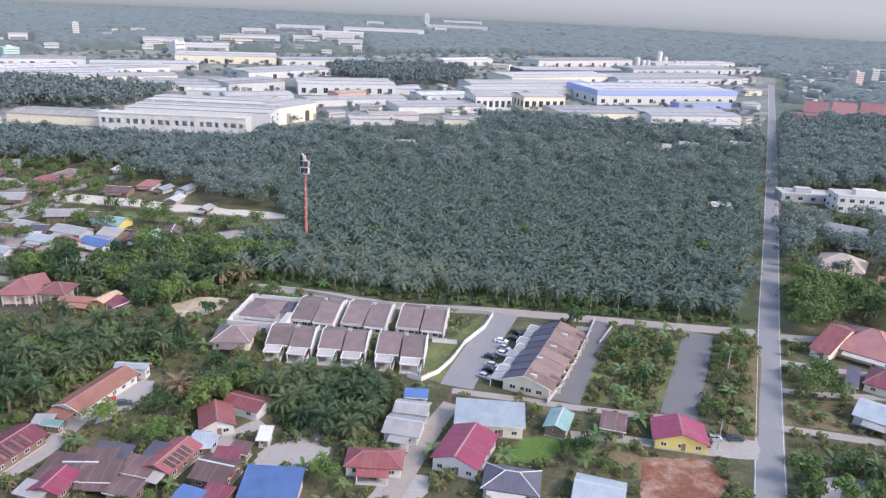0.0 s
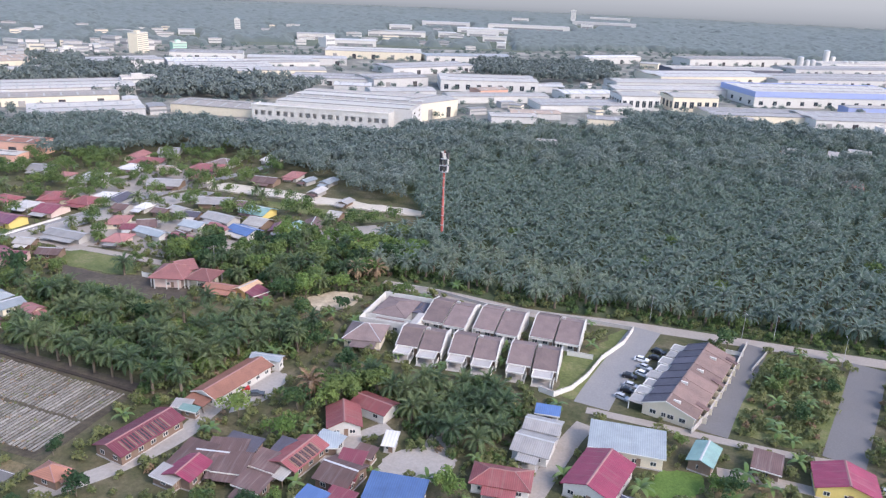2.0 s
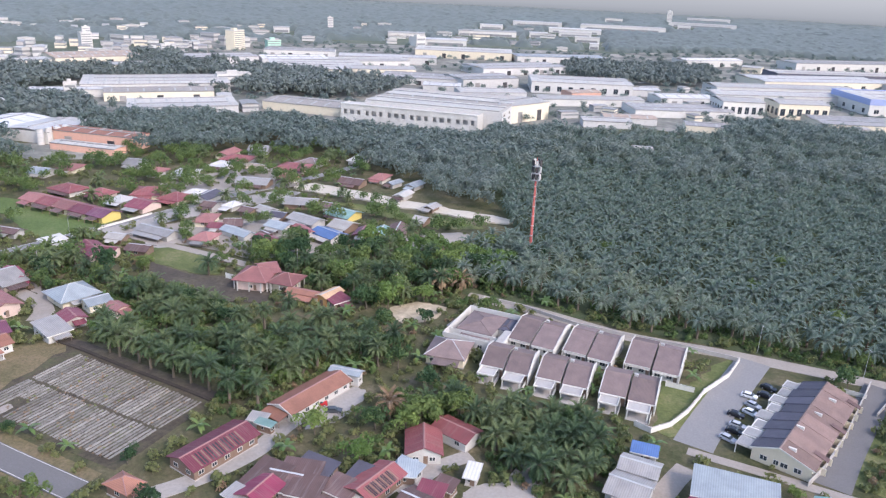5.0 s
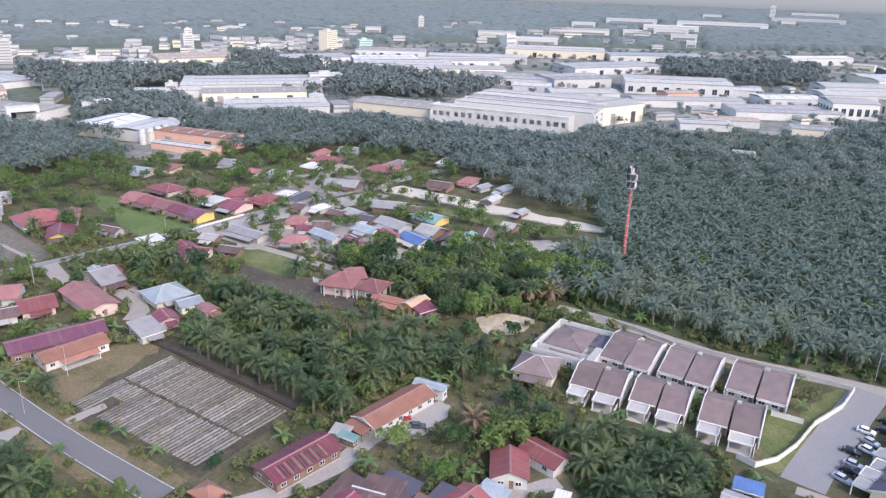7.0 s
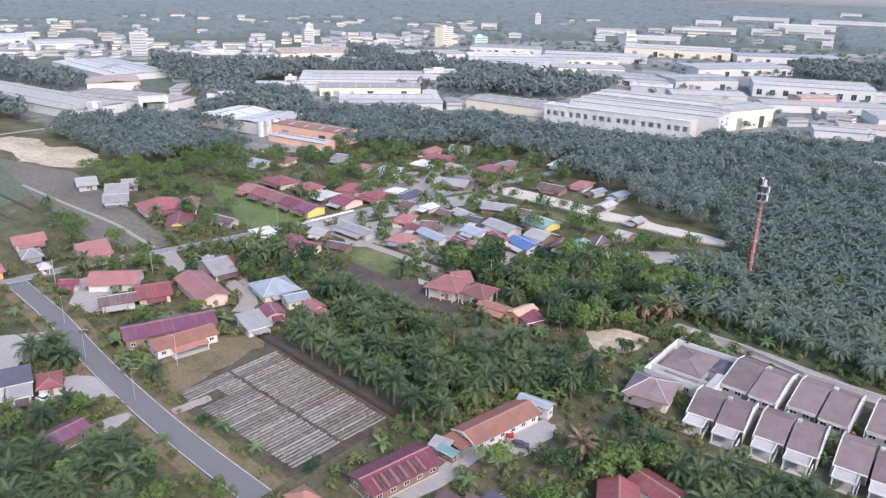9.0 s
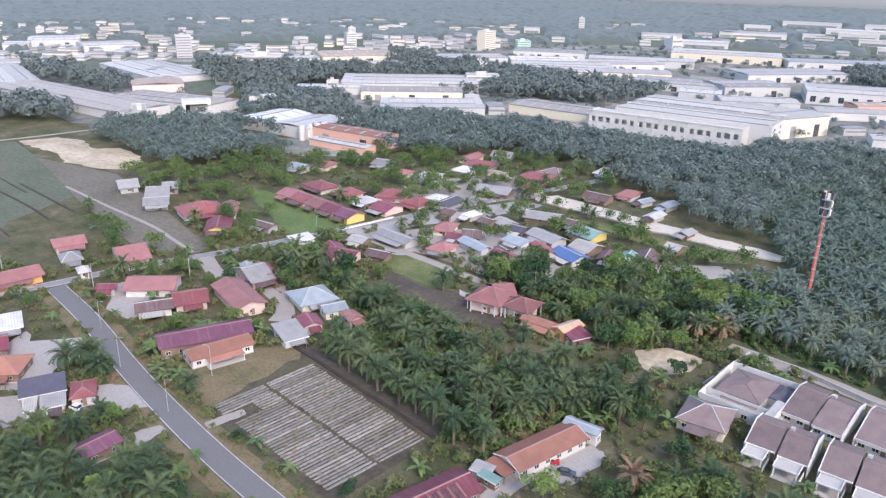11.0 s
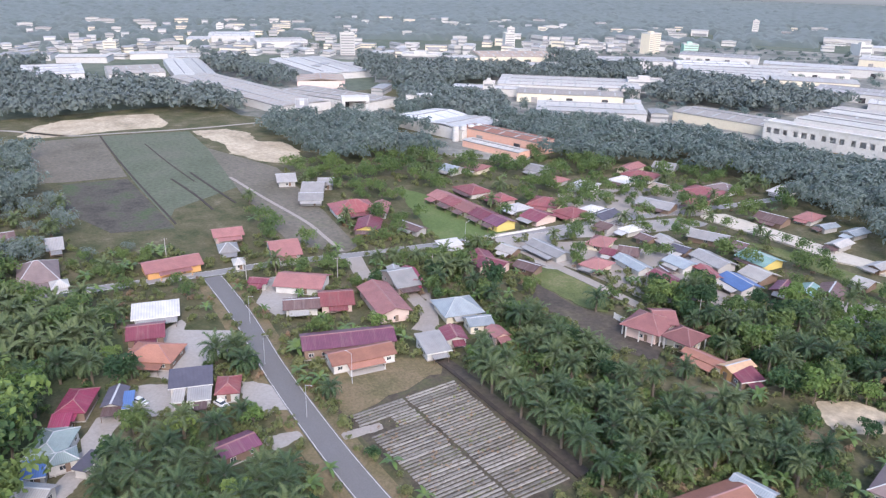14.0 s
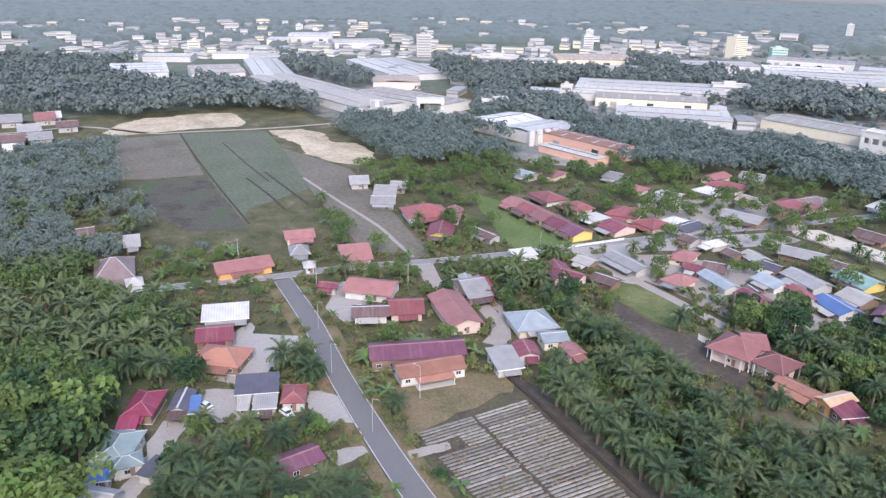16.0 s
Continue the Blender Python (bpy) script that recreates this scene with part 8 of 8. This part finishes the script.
PALM_KITS = [palm_crown(s, 34, 15, 5.0, 0.0) for s in (1, 2, 3)]
PALM_LOW = [palm_crown(s, 24, 7, 5.0, 0.0) for s in (4, 5, 6, 7)]
TREE_KITS = [crown(s, 3.6, 3.8, 2.6, 600, 0.50, 9) for s in (11, 12, 13, 14)]
FOREST_KITS = [crown(s, 3.8, 4.4, 2.4, 135, 0.72, 9, 0.25, True) for s in (24, 25, 26)]
FOREST_NEAR = [crown(s, 3.8, 4.4, 2.4, 290, 0.48, 10, 0.28, True) for s in (27, 28, 29)]
FOREST_FAR = [crown(s, 3.8, 4.4, 2.2, 76, 0.95, 8, 0.22, True) for s in (61, 62, 63)]
TREE_LOW = [crown(s, 3.8, 4.2, 2.4, 400, 0.46, 10, 0.4) for s in (21, 22, 23)]
BUSH_KITS = [crown(s, 1.5, 1.3, 0.0, 84, 0.34, 5, 0.55, True) for s in (31, 32, 33)]
BANANA_KITS = [banana(s) for s in (51, 52)]

palms, trees, bushes, bananas, dry = [], [], [], [], []
rp = random.Random(77)


def plant(spots, mix, palm_h=(4, 7), tree_s=(0.7, 1.3), palm_s=(0.72, 1.08)):
    """Deal spots out among palms, broad trees, bushes, bananas and dry trees by weight."""
    for x, y in spots:
        k = rp.choices("ptbnd", mix)[0]
        if k in "pt" and y < 300 and not free(x, y, 3.6 if k == "p" else 2.4, False):
            k = "b"
        if k == "p":
            palms.append((x, y, rp.uniform(*palm_h), rp.uniform(0, 6.28), rp.uniform(*palm_s)))
        elif k == "t":
            trees.append((x, y, 0, rp.uniform(0, 6.28), rp.uniform(*tree_s)))
        elif k == "b":
            bushes.append((x, y, 0, rp.uniform(0, 6.28), rp.uniform(0.6, 1.5), rp.randrange(3)))
        elif k == "n":
            bananas.append((x, y, 0, rp.uniform(0, 6.28), rp.uniform(0.9, 1.5), rp.randrange(2)))
        else:
            dry.append((x, y, 0, rp.uniform(0, 6.28), rp.uniform(0.6, 1.0), rp.randrange(3)))


patch("plantation_floor", PLANTATION, 0.0, cover_crop, "low green cover crop under the plantation palms", "ground", clear=False)
near_part = fill(PLANTATION, 7.0, 1, 0.18)
plant([p for p in near_part if p[1] < 430], (1, 0.02, 0, 0, 0), (4.5, 6.5))
plant([p for p in near_part if p[1] >= 430], (0.75, 0.3, 0, 0, 0.02), (4.5, 6.5), (1.0, 1.6))
plant(fill(PALM_CLUMP, 5.6, 2, 0.3, 1.5), (1, 0.08, 0.05, 0.05, 0.02), (3, 5))
plant(fill(GARDEN_A, 4.6, 3, 0.4, 1.2), (0.45, 0.6, 0.2, 0.2, 0.05), (3, 6))
plant(fill(GROVE_WEST, 6.8, 4, 0.45, 1.5), (0.9, 0.14, 0.45, 0.05, 0.2), (4.5, 8.2), (0.6, 1.0))
plant(fill(STRIP, 5.6, 5, 0.4, 1.8), (0.5, 1, 0.3, 0.05, 0.12), (4, 8), (0.6, 1.15))
plant(fill(WOOD_NW, 7.6, 6, 0.38, 1.8), (0.95, 0.10, 0.02, 0.02, 0), (5, 7), (0.9, 1.3), (1.0, 1.25))
plant(fill(WOOD_BROAD, 6.2, 61, 0.4, 1.8), (0.10, 1, 0.05, 0, 0), (4, 7), (1.2, 1.9))
plant(fill(WOOD_N, 6.0, 7, 0.4, 1.8), (0.5, 0.8, 0.2, 0, 0), (4, 7))
plant(fill(WOOD_FAR, 7.0, 8, 0.4, 1.8), (0.3, 1, 0, 0, 0), (4, 7), (1.0, 1.6))
plant(fill(PALM_SOUTH, 6.4, 9, 0.38, 2.0), (1, 0.06, 0.02, 0.03, 0), (4.6, 6.0), (0.6, 0.9), (0.85, 1.1))
plant(fill(PALM_MID, 5.8, 10, 0.35, 1.5), (1, 0.05, 0.04, 0, 0), (4.5, 6), (0.7, 1.3), (1.0, 1.25))
plant(fill(GROVE_EAST, 7.0, 11, 0.45, 1.5), (0.9, 0.15, 0.6, 0.08, 0.14), (4.5, 8.2), (0.6, 1.0))
plant(fill(GROVE_SMALL, 5.6, 12, 0.4, 1.5), (1, 0.3, 0.2, 0.05, 0), (3, 6))
plant(fill(SCRUB_LOT, 3.2, 13, 0.45, 1.0, True, False), (0, 0.05, 1, 0.05, 0.28), (2, 4), (0.4, 0.65))
plant(fill(GARDEN_E, 3.0, 132, 0.45, 0.6), (0.06, 0.25, 1, 0.8, 0), (3, 5), (0.4, 0.8))
plant(fill(GARDEN_F, 3.2, 133, 0.45, 0.6), (0.03, 0.25, 1, 0.4, 0.1), (3, 5), (0.4, 0.7))
plant(fill(GARDEN_G, 3.0, 134, 0.45, 0.6), (0.03, 0.2, 1, 0.4, 0.35), (3, 5), (0.4, 0.7))
plant(fill(GARDEN_H, 3.4, 135, 0.45, 0.8), (0.1, 0.2, 1, 0.3, 0.2), (3, 5), (0.4, 0.7))
plant(fill(HAMLET, 5.0, 131, 0.5, 1.0, True, True, 0.8), (0.4, 0.6, 1, 0.05, 0.03), (3, 6), (0.5, 1.1))
plant(fill(SCRUB_FIELD, 3.6, 130, 0.45, 1.0, True, False), (0.02, 0.2, 1, 0.25, 0.03), (2, 4), (0.4, 0.7))
plant(fill(SCRUB_ROAD, 3.6, 14, 0.45, 1.0, True, False), (0, 0.08, 1, 0.1, 0.15), (2, 4), (0.4, 0.7))
plant(fill(EAST_A, 5.5, 15, 0.4, 1.5), (0.25, 1, 0.2, 0.1, 0.05), (4, 7), (0.9, 1.5))
plant(fill(EAST_B, 4.5, 16, 0.4, 1.2), (0.05, 1, 0.4, 0.1, 0))
plant(fill(EAST_C, 3.4, 17, 0.45, 1.0), (0.02, 0.5, 1, 0.5, 0.02), (2, 4), (0.5, 1.0))
plant(fill(EAST_D, 6.5, 18, 0.4, 1.5), (0.5, 1, 0.1, 0, 0), (4, 7), (0.9, 1.5))
plant(fill(EAST_E, 8.0, 19, 0.4, 1.5), (0.3, 1, 0, 0, 0), (4, 7), (1.2, 1.8))
plant(fill(GROVE_MID, 5.4, 23, 0.35, 1.2), (1, 0.15, 0.2, 0.08, 0.03), (2.6, 4.6), (0.5, 0.8))
plant(fill(VILLAGE, 5.2, 20, 0.5, 0.4, True, True, 0.62), (0.12, 0.75, 1, 0.08, 0.06), (3, 6), (0.5, 1.15))
plant(fill(GARDEN_B, 6.0, 21, 0.5, 1.0, True, True, 0.5), (0.4, 0.5, 1, 0.3, 0), (3, 6))
plant(fill([(-260, 95), (120, 110), (120, 240), (-190, 270), (-300, 220)], 3.6, 22, 0.5, 0.5, True, True, 0.72), (0.03, 0.10, 1, 0.10, 0.06), (3, 6), (0.4, 0.9))

bushes = [q for q in bushes if not (inside(PALM_SOUTH, q[0], q[1]) or inside(WOOD_NW, q[0], q[1]))]
# a front row of taller palms along the bedded field, and weeds between the beds
EDGE = [(-152.4, 174.6), (-148.2, 173.6), (-141.0, 172.8), (-135.8, 170.9), (-127.4, 169.4), (-121.5, 168.6), (-114.8, 167.0)]
bushes = [q for q in bushes if min(math.hypot(q[0] - x, q[1] - y) for x, y in EDGE) > 4.5]
palms = [q for q in palms if min(math.hypot(q[0] - x, q[1] - y) for x, y in EDGE) > 4.5]
palms += [(x, y, 7, rp.uniform(0, 6.28), rp.uniform(1.0, 1.2)) for x, y in EDGE]
for i in range(300):
    p = NW.lerp(SW, rp.random()).lerp(NE.lerp(SE, rp.random()), rp.uniform(0.01, 0.99))
    (dry if i % 4 else bushes).append((p.x, p.y, -0.05, rp.uniform(0, 6.28), rp.choice((0.14, 0.18, 0.24, 0.3)), rp.randrange(3)))

undergrowth = []
for k, (poly, step) in enumerate(((GROVE_WEST, 4.0), (GROVE_EAST, 3.3), (STRIP, 3.8), (GROVE_MID, 3.6), (GROVE_SMALL, 3.8), (PALM_CLUMP, 3.6), (GARDEN_A, 3.6), (PALM_MID, 4.0), (PALM_SOUTH, 4.4), (WOOD_NW, 5.5), ([(-66, 252.5), (17, 245.5), (106, 237.5), (110, 250), (17, 258), (-66, 268)], 3.2))):
    undergrowth += [(x, y, -0.2, rp.uniform(0, 6.28), rp.uniform(0.7, 1.5), rp.randrange(3)) for x, y in fill(poly, step, 300 + k, 0.5, 0.8, True, True, 0.7)]

undergrowth = [q for q in undergrowth if min(math.hypot(q[0] - x, q[1] - y) for x, y in EDGE) > 3.8]

# oil palms: those nearest the old village stand singly, the rest as one plantation
stems = [palm_trunk(h, h) for h in (4, 5, 6, 7)]
stem_mesh = [s.mesh("trunk", bark) for s in stems]
crown_mesh = [leafy("crown", V, F, palm_leaf) for V, F in PALM_KITS]
estate_mesh = [leafy("crown", V, F, estate_leaf_hazed) for V, F in PALM_KITS]
palms.sort(key=lambda p: math.hypot(p[0] + 70, p[1] - 130))
for x, y, h, a, s in palms[:285]:
    o = root("oil_palm", x, y, math.degrees(a), "oil palm with arching dark green fronds", "palm tree", "oil palms")
    k = max(0, min(3, round(h) - 4))
    part("trunk", stem_mesh[k], None, o)
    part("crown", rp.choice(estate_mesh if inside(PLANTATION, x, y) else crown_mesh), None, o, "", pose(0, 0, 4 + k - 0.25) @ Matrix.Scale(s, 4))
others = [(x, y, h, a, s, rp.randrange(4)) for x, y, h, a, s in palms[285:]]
merged("oil_palm_plantation", PALM_LOW, [q for q in others if inside(PLANTATION, q[0], q[1])], estate_leaf_hazed, "dense plantation of green oil palms, paled in colour for haze", "plantation")
merged("palm_grove", PALM_LOW, [q for q in others if not inside(PLANTATION, q[0], q[1])], palm_leaf, "dark green palms of the village groves", "palm grove")
TR = palm_trunk(6, 3)
tv, tf = np.array(TR.v), [f for f in TR.f]
tt = np.array([(q[0], q[i], q[i + 1]) for q in tf for i in range(1, len(q) - 1)])
merged("palm_trunks", [(tv, tt)], [(x, y, h - 5.9, a, 1.0, 0) for x, y, h, a, s in palms[285:] if y < 300], bark, "rough brown trunks of the plantation palms", "trunks")
dead = [leafy("crown", V, F, dry_leaf) for V, F in PALM_KITS[:1]]
for x, y in ((-66.5, 172.0), (-79.0, 252.0), (-72.5, 254.5)):
    o = root("dead_palm", x, y, 40, "dead palm with hanging rust brown fronds", "palm tree")
    part("trunk", stem_mesh[1], None, o)
    part("crown", dead[0], None, o, "", pose(0, 0, 4.75))
# broad-leaved trees
limb_mesh = [limbs(6.2, 3.6, s).mesh("trunk", bark) for s in (1, 2)]
tree_mesh = [leafy("crown", V, F, tree_leaf) for V, F in TREE_KITS] + [leafy("crown", *TREE_KITS[1], bright_tree)]
trees.sort(key=lambda p: math.hypot(p[0] + 70, p[1] - 130))
for x, y, z, a, s in trees[:250]:
    o = root("tree", x, y, math.degrees(a), "leafy green broad-leaved tree", "tree", "village trees")
    m = Matrix.Scale(s, 4)
    part("trunk", rp.choice(limb_mesh), None, o, "", m)
    part("crown", rp.choice(tree_mesh), None, o, "", m)
rest = [(x, y, z, a, s, rp.randrange(3)) for x, y, z, a, s in trees[250:]]
near_wood = lambda q: math.hypot(q[0], q[1]) < 330 or inside(VILLAGE, q[0], q[1])
merged("mixed_woodland", TREE_LOW, [q for q in rest if near_wood(q)], tree_leaf, "mixed green broad-leaved woodland", "woodland")
merged("far_woodland", FOREST_NEAR, [q for q in rest if not near_wood(q)], wood_leaf_hazed, "broad-leaved woodland in green paled for haze", "woodland")
merged("bushes", BUSH_KITS, bushes, scrub_leaf, "scattered green and yellow bushes", "bushes")
merged("undergrowth", BUSH_KITS, undergrowth, tree_leaf, "low green undergrowth between the palms", "undergrowth")
merged("banana_plants", BANANA_KITS, bananas, bright_leaf, "bright green banana plants in gardens", "banana plants")
merged("dry_shrubs", BUSH_KITS, dry, dry_leaf, "dry brown shrubs", "shrubs")

# distant forest: single crowns, coarser with distance
rf, far, deep = random.Random(5), [], []
for i, p in enumerate(FOREST):
    cx, cy = sum(q[0] for q in p) / len(p), sum(q[1] for q in p) / len(p)
    d = math.hypot(cx, cy)
    if d < 720:
        far += [(x, y, -0.5, rf.uniform(0, 6.28), rf.uniform(1.0, 1.6), rf.randrange(3)) for x, y in fill(p, 8.2, 100 + i, 0.4, 3.0)]
    elif d < 1010:
        deep += [(x, y, -0.5, rf.uniform(0, 6.28), rf.uniform(1.2, 1.9), rf.randrange(3)) for x, y in fill(p, 10.5, 100 + i, 0.4, 3.0)]
for p in YARDS:
    far += [(x, y, -0.5, rf.uniform(0, 6.28), rf.uniform(0.55, 1.0), rf.randrange(3)) for x, y in fill(p, 15.0, len(far), 0.5, 3.0, True, True, 0.4)]
merged("forest_trees", FOREST_KITS, [q for q in far if math.hypot(q[0], q[1]) >= 440], wood_leaf_hazed, "trees of the far forest in green paled for haze", "forest")
merged("deep_forest", FOREST_FAR, deep, far_leaf_hazed, "trees of the distant forest, haze mixed into their grey green", "forest")
merged("forest_edge", FOREST_NEAR, [q for q in far if math.hypot(q[0], q[1]) < 440], wood_leaf_hazed, "trees of the forest edge in green paled for haze", "forest")

# the far land: strips of halls, a scattered town, and forest out to the haze
FAR = []


def far_hall(az, r, length, depth, h, turn, wall="white", roof="pale"):
    """A far hall seen as a thin strip; az: degrees from +y towards -x, turn: its lean from square-on."""
    x, y = -r * math.sin(radians(az)), r * math.cos(radians(az))
    o = root("far_hall", x, y, az + turn, "long pale hall on the hazy far plain", "factory", "far halls")
    part("wall", Shape().box(-length / 2, -depth / 2, -0.4, length / 2, depth / 2, h), WALL[wall], o)
    part("roof", Shape().prism([(-length / 2 - 0.6, h + 0.01), (length / 2 + 0.6, h + 0.01), (length / 2 + 0.6, h + 0.5), (-length / 2 - 0.6, h + 0.5)], -depth / 2 - 0.6, depth / 2 + 0.6), ROOF[roof], o)
    part("door_band", Shape().box(-length * 0.42, -depth / 2 - 0.08, 0.4, length * 0.42, -depth / 2 + 0.1, h * 0.5), far_glass, o)
    half = math.degrees((length / 2 + 12) / r)
    FAR.append((az - half, az + half, r - 150, r + depth / 2 + 15))
    return o


for az, r, length, depth, wall, roof in (
    (14.34, 1723, 49, 30, "pale", "white"),
    (14.49, 1511, 102, 40, "white", "pale"),
    (10.95, 1532, 34, 27, "white", "white"),
    (8.36, 1601, 64, 33, "pale", "pale"),
    (8.38, 1709, 109, 42, "white", "white"),
    (5.07, 1908, 193, 59, "white", "pale"),
    (11.06, 1915, 115, 43, "pale", "white"),
    (5.71, 2293, 48, 30, "white", "pale"),
    (0.92, 2080, 31, 26, "white", "white"),
    (-0.26, 2245, 173, 55, "pale", "pale"),
    (-0.65, 2613, 127, 45, "white", "white"),
    (-3.37, 3043, 68, 34, "white", "pale"),
    (6.98, 1323, 15, 23, "pale", "white"),
    (20.44, 1385, 64, 33, "white", "pale"),
    (16.27, 1499, 22, 24, "white", "white"),
    (29.29, 1422, 27, 25, "pale", "pale"),
    (17.63, 1268, 67, 33, "white", "white"),
    (7.49, 1466, 44, 29, "white", "pale")):
    far_hall(az, r, length, depth, 8.5, 0, wall, roof)
block(-80, 2350, 2, 14, 14, 34, "tall pale tower standing over the far plain", storeys=10)
block(-640, 1320, 26, 10, 10, 24, "white slender tower of the far town", storeys=8)
rt = random.Random(31)
for lo, hi, r0, r1, n in ((57, 86, 930, 1500, 120), (28, 57, 1080, 1600, 46), (8, 28, 1250, 1750, 20), (-31, -23, 1150, 1700, 34)):
    for k in range(n):
        az, r = rt.uniform(lo, hi), rt.uniform(r0 ** 0.5, r1 ** 0.5) ** 2
        x, y = -r * math.sin(radians(az)), r * math.cos(radians(az))
        if free(x, y, 14, False):
            w, l = rt.uniform(8, 13), rt.uniform(10, 30)
            town_block(x, y, az + rt.choice((0, 8, 90, -12)), l, w, rt.uniform(4, 8), rt.choice(("white", "white", "cream", "grey")), "low pale house of the scattered far town")
            FAR.append((az - 0.6 * l / r * 57.3, az + 0.6 * l / r * 57.3, r - 70, r + 14))

NA, rr, rad_list = 480, 930.0, []
while rr < 2880:
    rad_list.append(rr)
    rr *= 1.0058
AZ, RR = np.meshgrid(np.linspace(-36, 92, NA), np.array(rad_list))
rs = np.random.RandomState(12)
AZ = AZ + rs.uniform(-0.08, 0.08, AZ.shape)
RR = RR * (1 + rs.uniform(-0.0016, 0.0016, RR.shape))
X, Y = -RR * np.sin(np.radians(AZ)), RR * np.cos(np.radians(AZ))
keep_tree = (RR > 1290) | ((AZ < -23.5) & (RR > 960)) | ((AZ > 60) & (RR > 1060)) | ((AZ > 26) & (RR > 1180))
for a0, a1, r0, r1 in FAR:
    keep_tree &= ~((AZ > a0) & (AZ < a1) & (RR > r0) & (RR < r1))
for a, b, c, q, hw, hl in TAKEN:
    if math.hypot(a, b) > 880:
        dx, dy = X - a, Y - b
        keep_tree &= ~((np.abs(dx * c + dy * q) < hw + 12) & (np.abs(dy * c - dx * q) < hl + 12))
for p in YARDS[:2]:
    near_r = RR < 1420
    idx = np.argwhere(keep_tree & near_r)
    for i, j in idx:
        if inside(p, X[i, j], Y[i, j]):
            keep_tree[i, j] = False
for x0, y0, x1, y1, h in LINES:
    if max(math.hypot(x0, y0), math.hypot(x1, y1)) > 900:
        ux, uy = x1 - x0, y1 - y0
        k = np.clip(((X - x0) * ux + (Y - y0) * uy) / (ux * ux + uy * uy + 1e-9), 0, 1)
        keep_tree &= np.hypot(X - x0 - k * ux, Y - y0 - k * uy) > h + 6
Z = np.where(keep_tree, 4.5 + 6.5 * rs.rand(*X.shape) ** 1.5, -0.5)
base_id = np.arange(X.size).reshape(X.shape)
A, B, C, D = base_id[:-1, :-1], base_id[:-1, 1:], base_id[1:, 1:], base_id[1:, :-1]
anyk = keep_tree[:-1, :-1] | keep_tree[:-1, 1:] | keep_tree[1:, 1:] | keep_tree[1:, :-1]
tris = np.concatenate([np.stack([A, C, B], -1)[anyk], np.stack([A, D, C], -1)[anyk]])
used, tri2 = np.unique(tris, return_inverse=True)
tagged(new("horizon_forest", leafy("horizon_forest", np.stack([X, Y, Z], -1).reshape(-1, 3)[used], tri2.reshape(-1, 3), far_leaf_hazed)), "forest reaching to the horizon, haze mixed into its blue green", "forest", kind="stuff")

# ---- the hazy distance: a pale self-lit backdrop far behind everything, haze painted into its emission, lighter upward ----
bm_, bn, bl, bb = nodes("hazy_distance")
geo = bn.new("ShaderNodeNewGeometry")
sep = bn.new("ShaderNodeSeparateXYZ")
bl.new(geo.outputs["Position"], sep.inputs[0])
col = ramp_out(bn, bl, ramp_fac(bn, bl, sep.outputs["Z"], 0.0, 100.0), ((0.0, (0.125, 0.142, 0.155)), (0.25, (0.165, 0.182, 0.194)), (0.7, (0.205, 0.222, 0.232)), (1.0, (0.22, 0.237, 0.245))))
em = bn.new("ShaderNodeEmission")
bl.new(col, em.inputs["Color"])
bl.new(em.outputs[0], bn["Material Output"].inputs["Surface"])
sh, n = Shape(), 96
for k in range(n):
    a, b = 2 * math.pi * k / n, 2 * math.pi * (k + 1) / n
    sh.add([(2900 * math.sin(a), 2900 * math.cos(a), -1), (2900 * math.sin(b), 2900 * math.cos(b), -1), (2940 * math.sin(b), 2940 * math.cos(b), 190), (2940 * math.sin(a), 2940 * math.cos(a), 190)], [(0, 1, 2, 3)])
tagged(new("backdrop", sh.mesh("backdrop", bm_)), "self-lit backdrop painted as pale grey haze over the far distance", "backdrop", kind="structure")
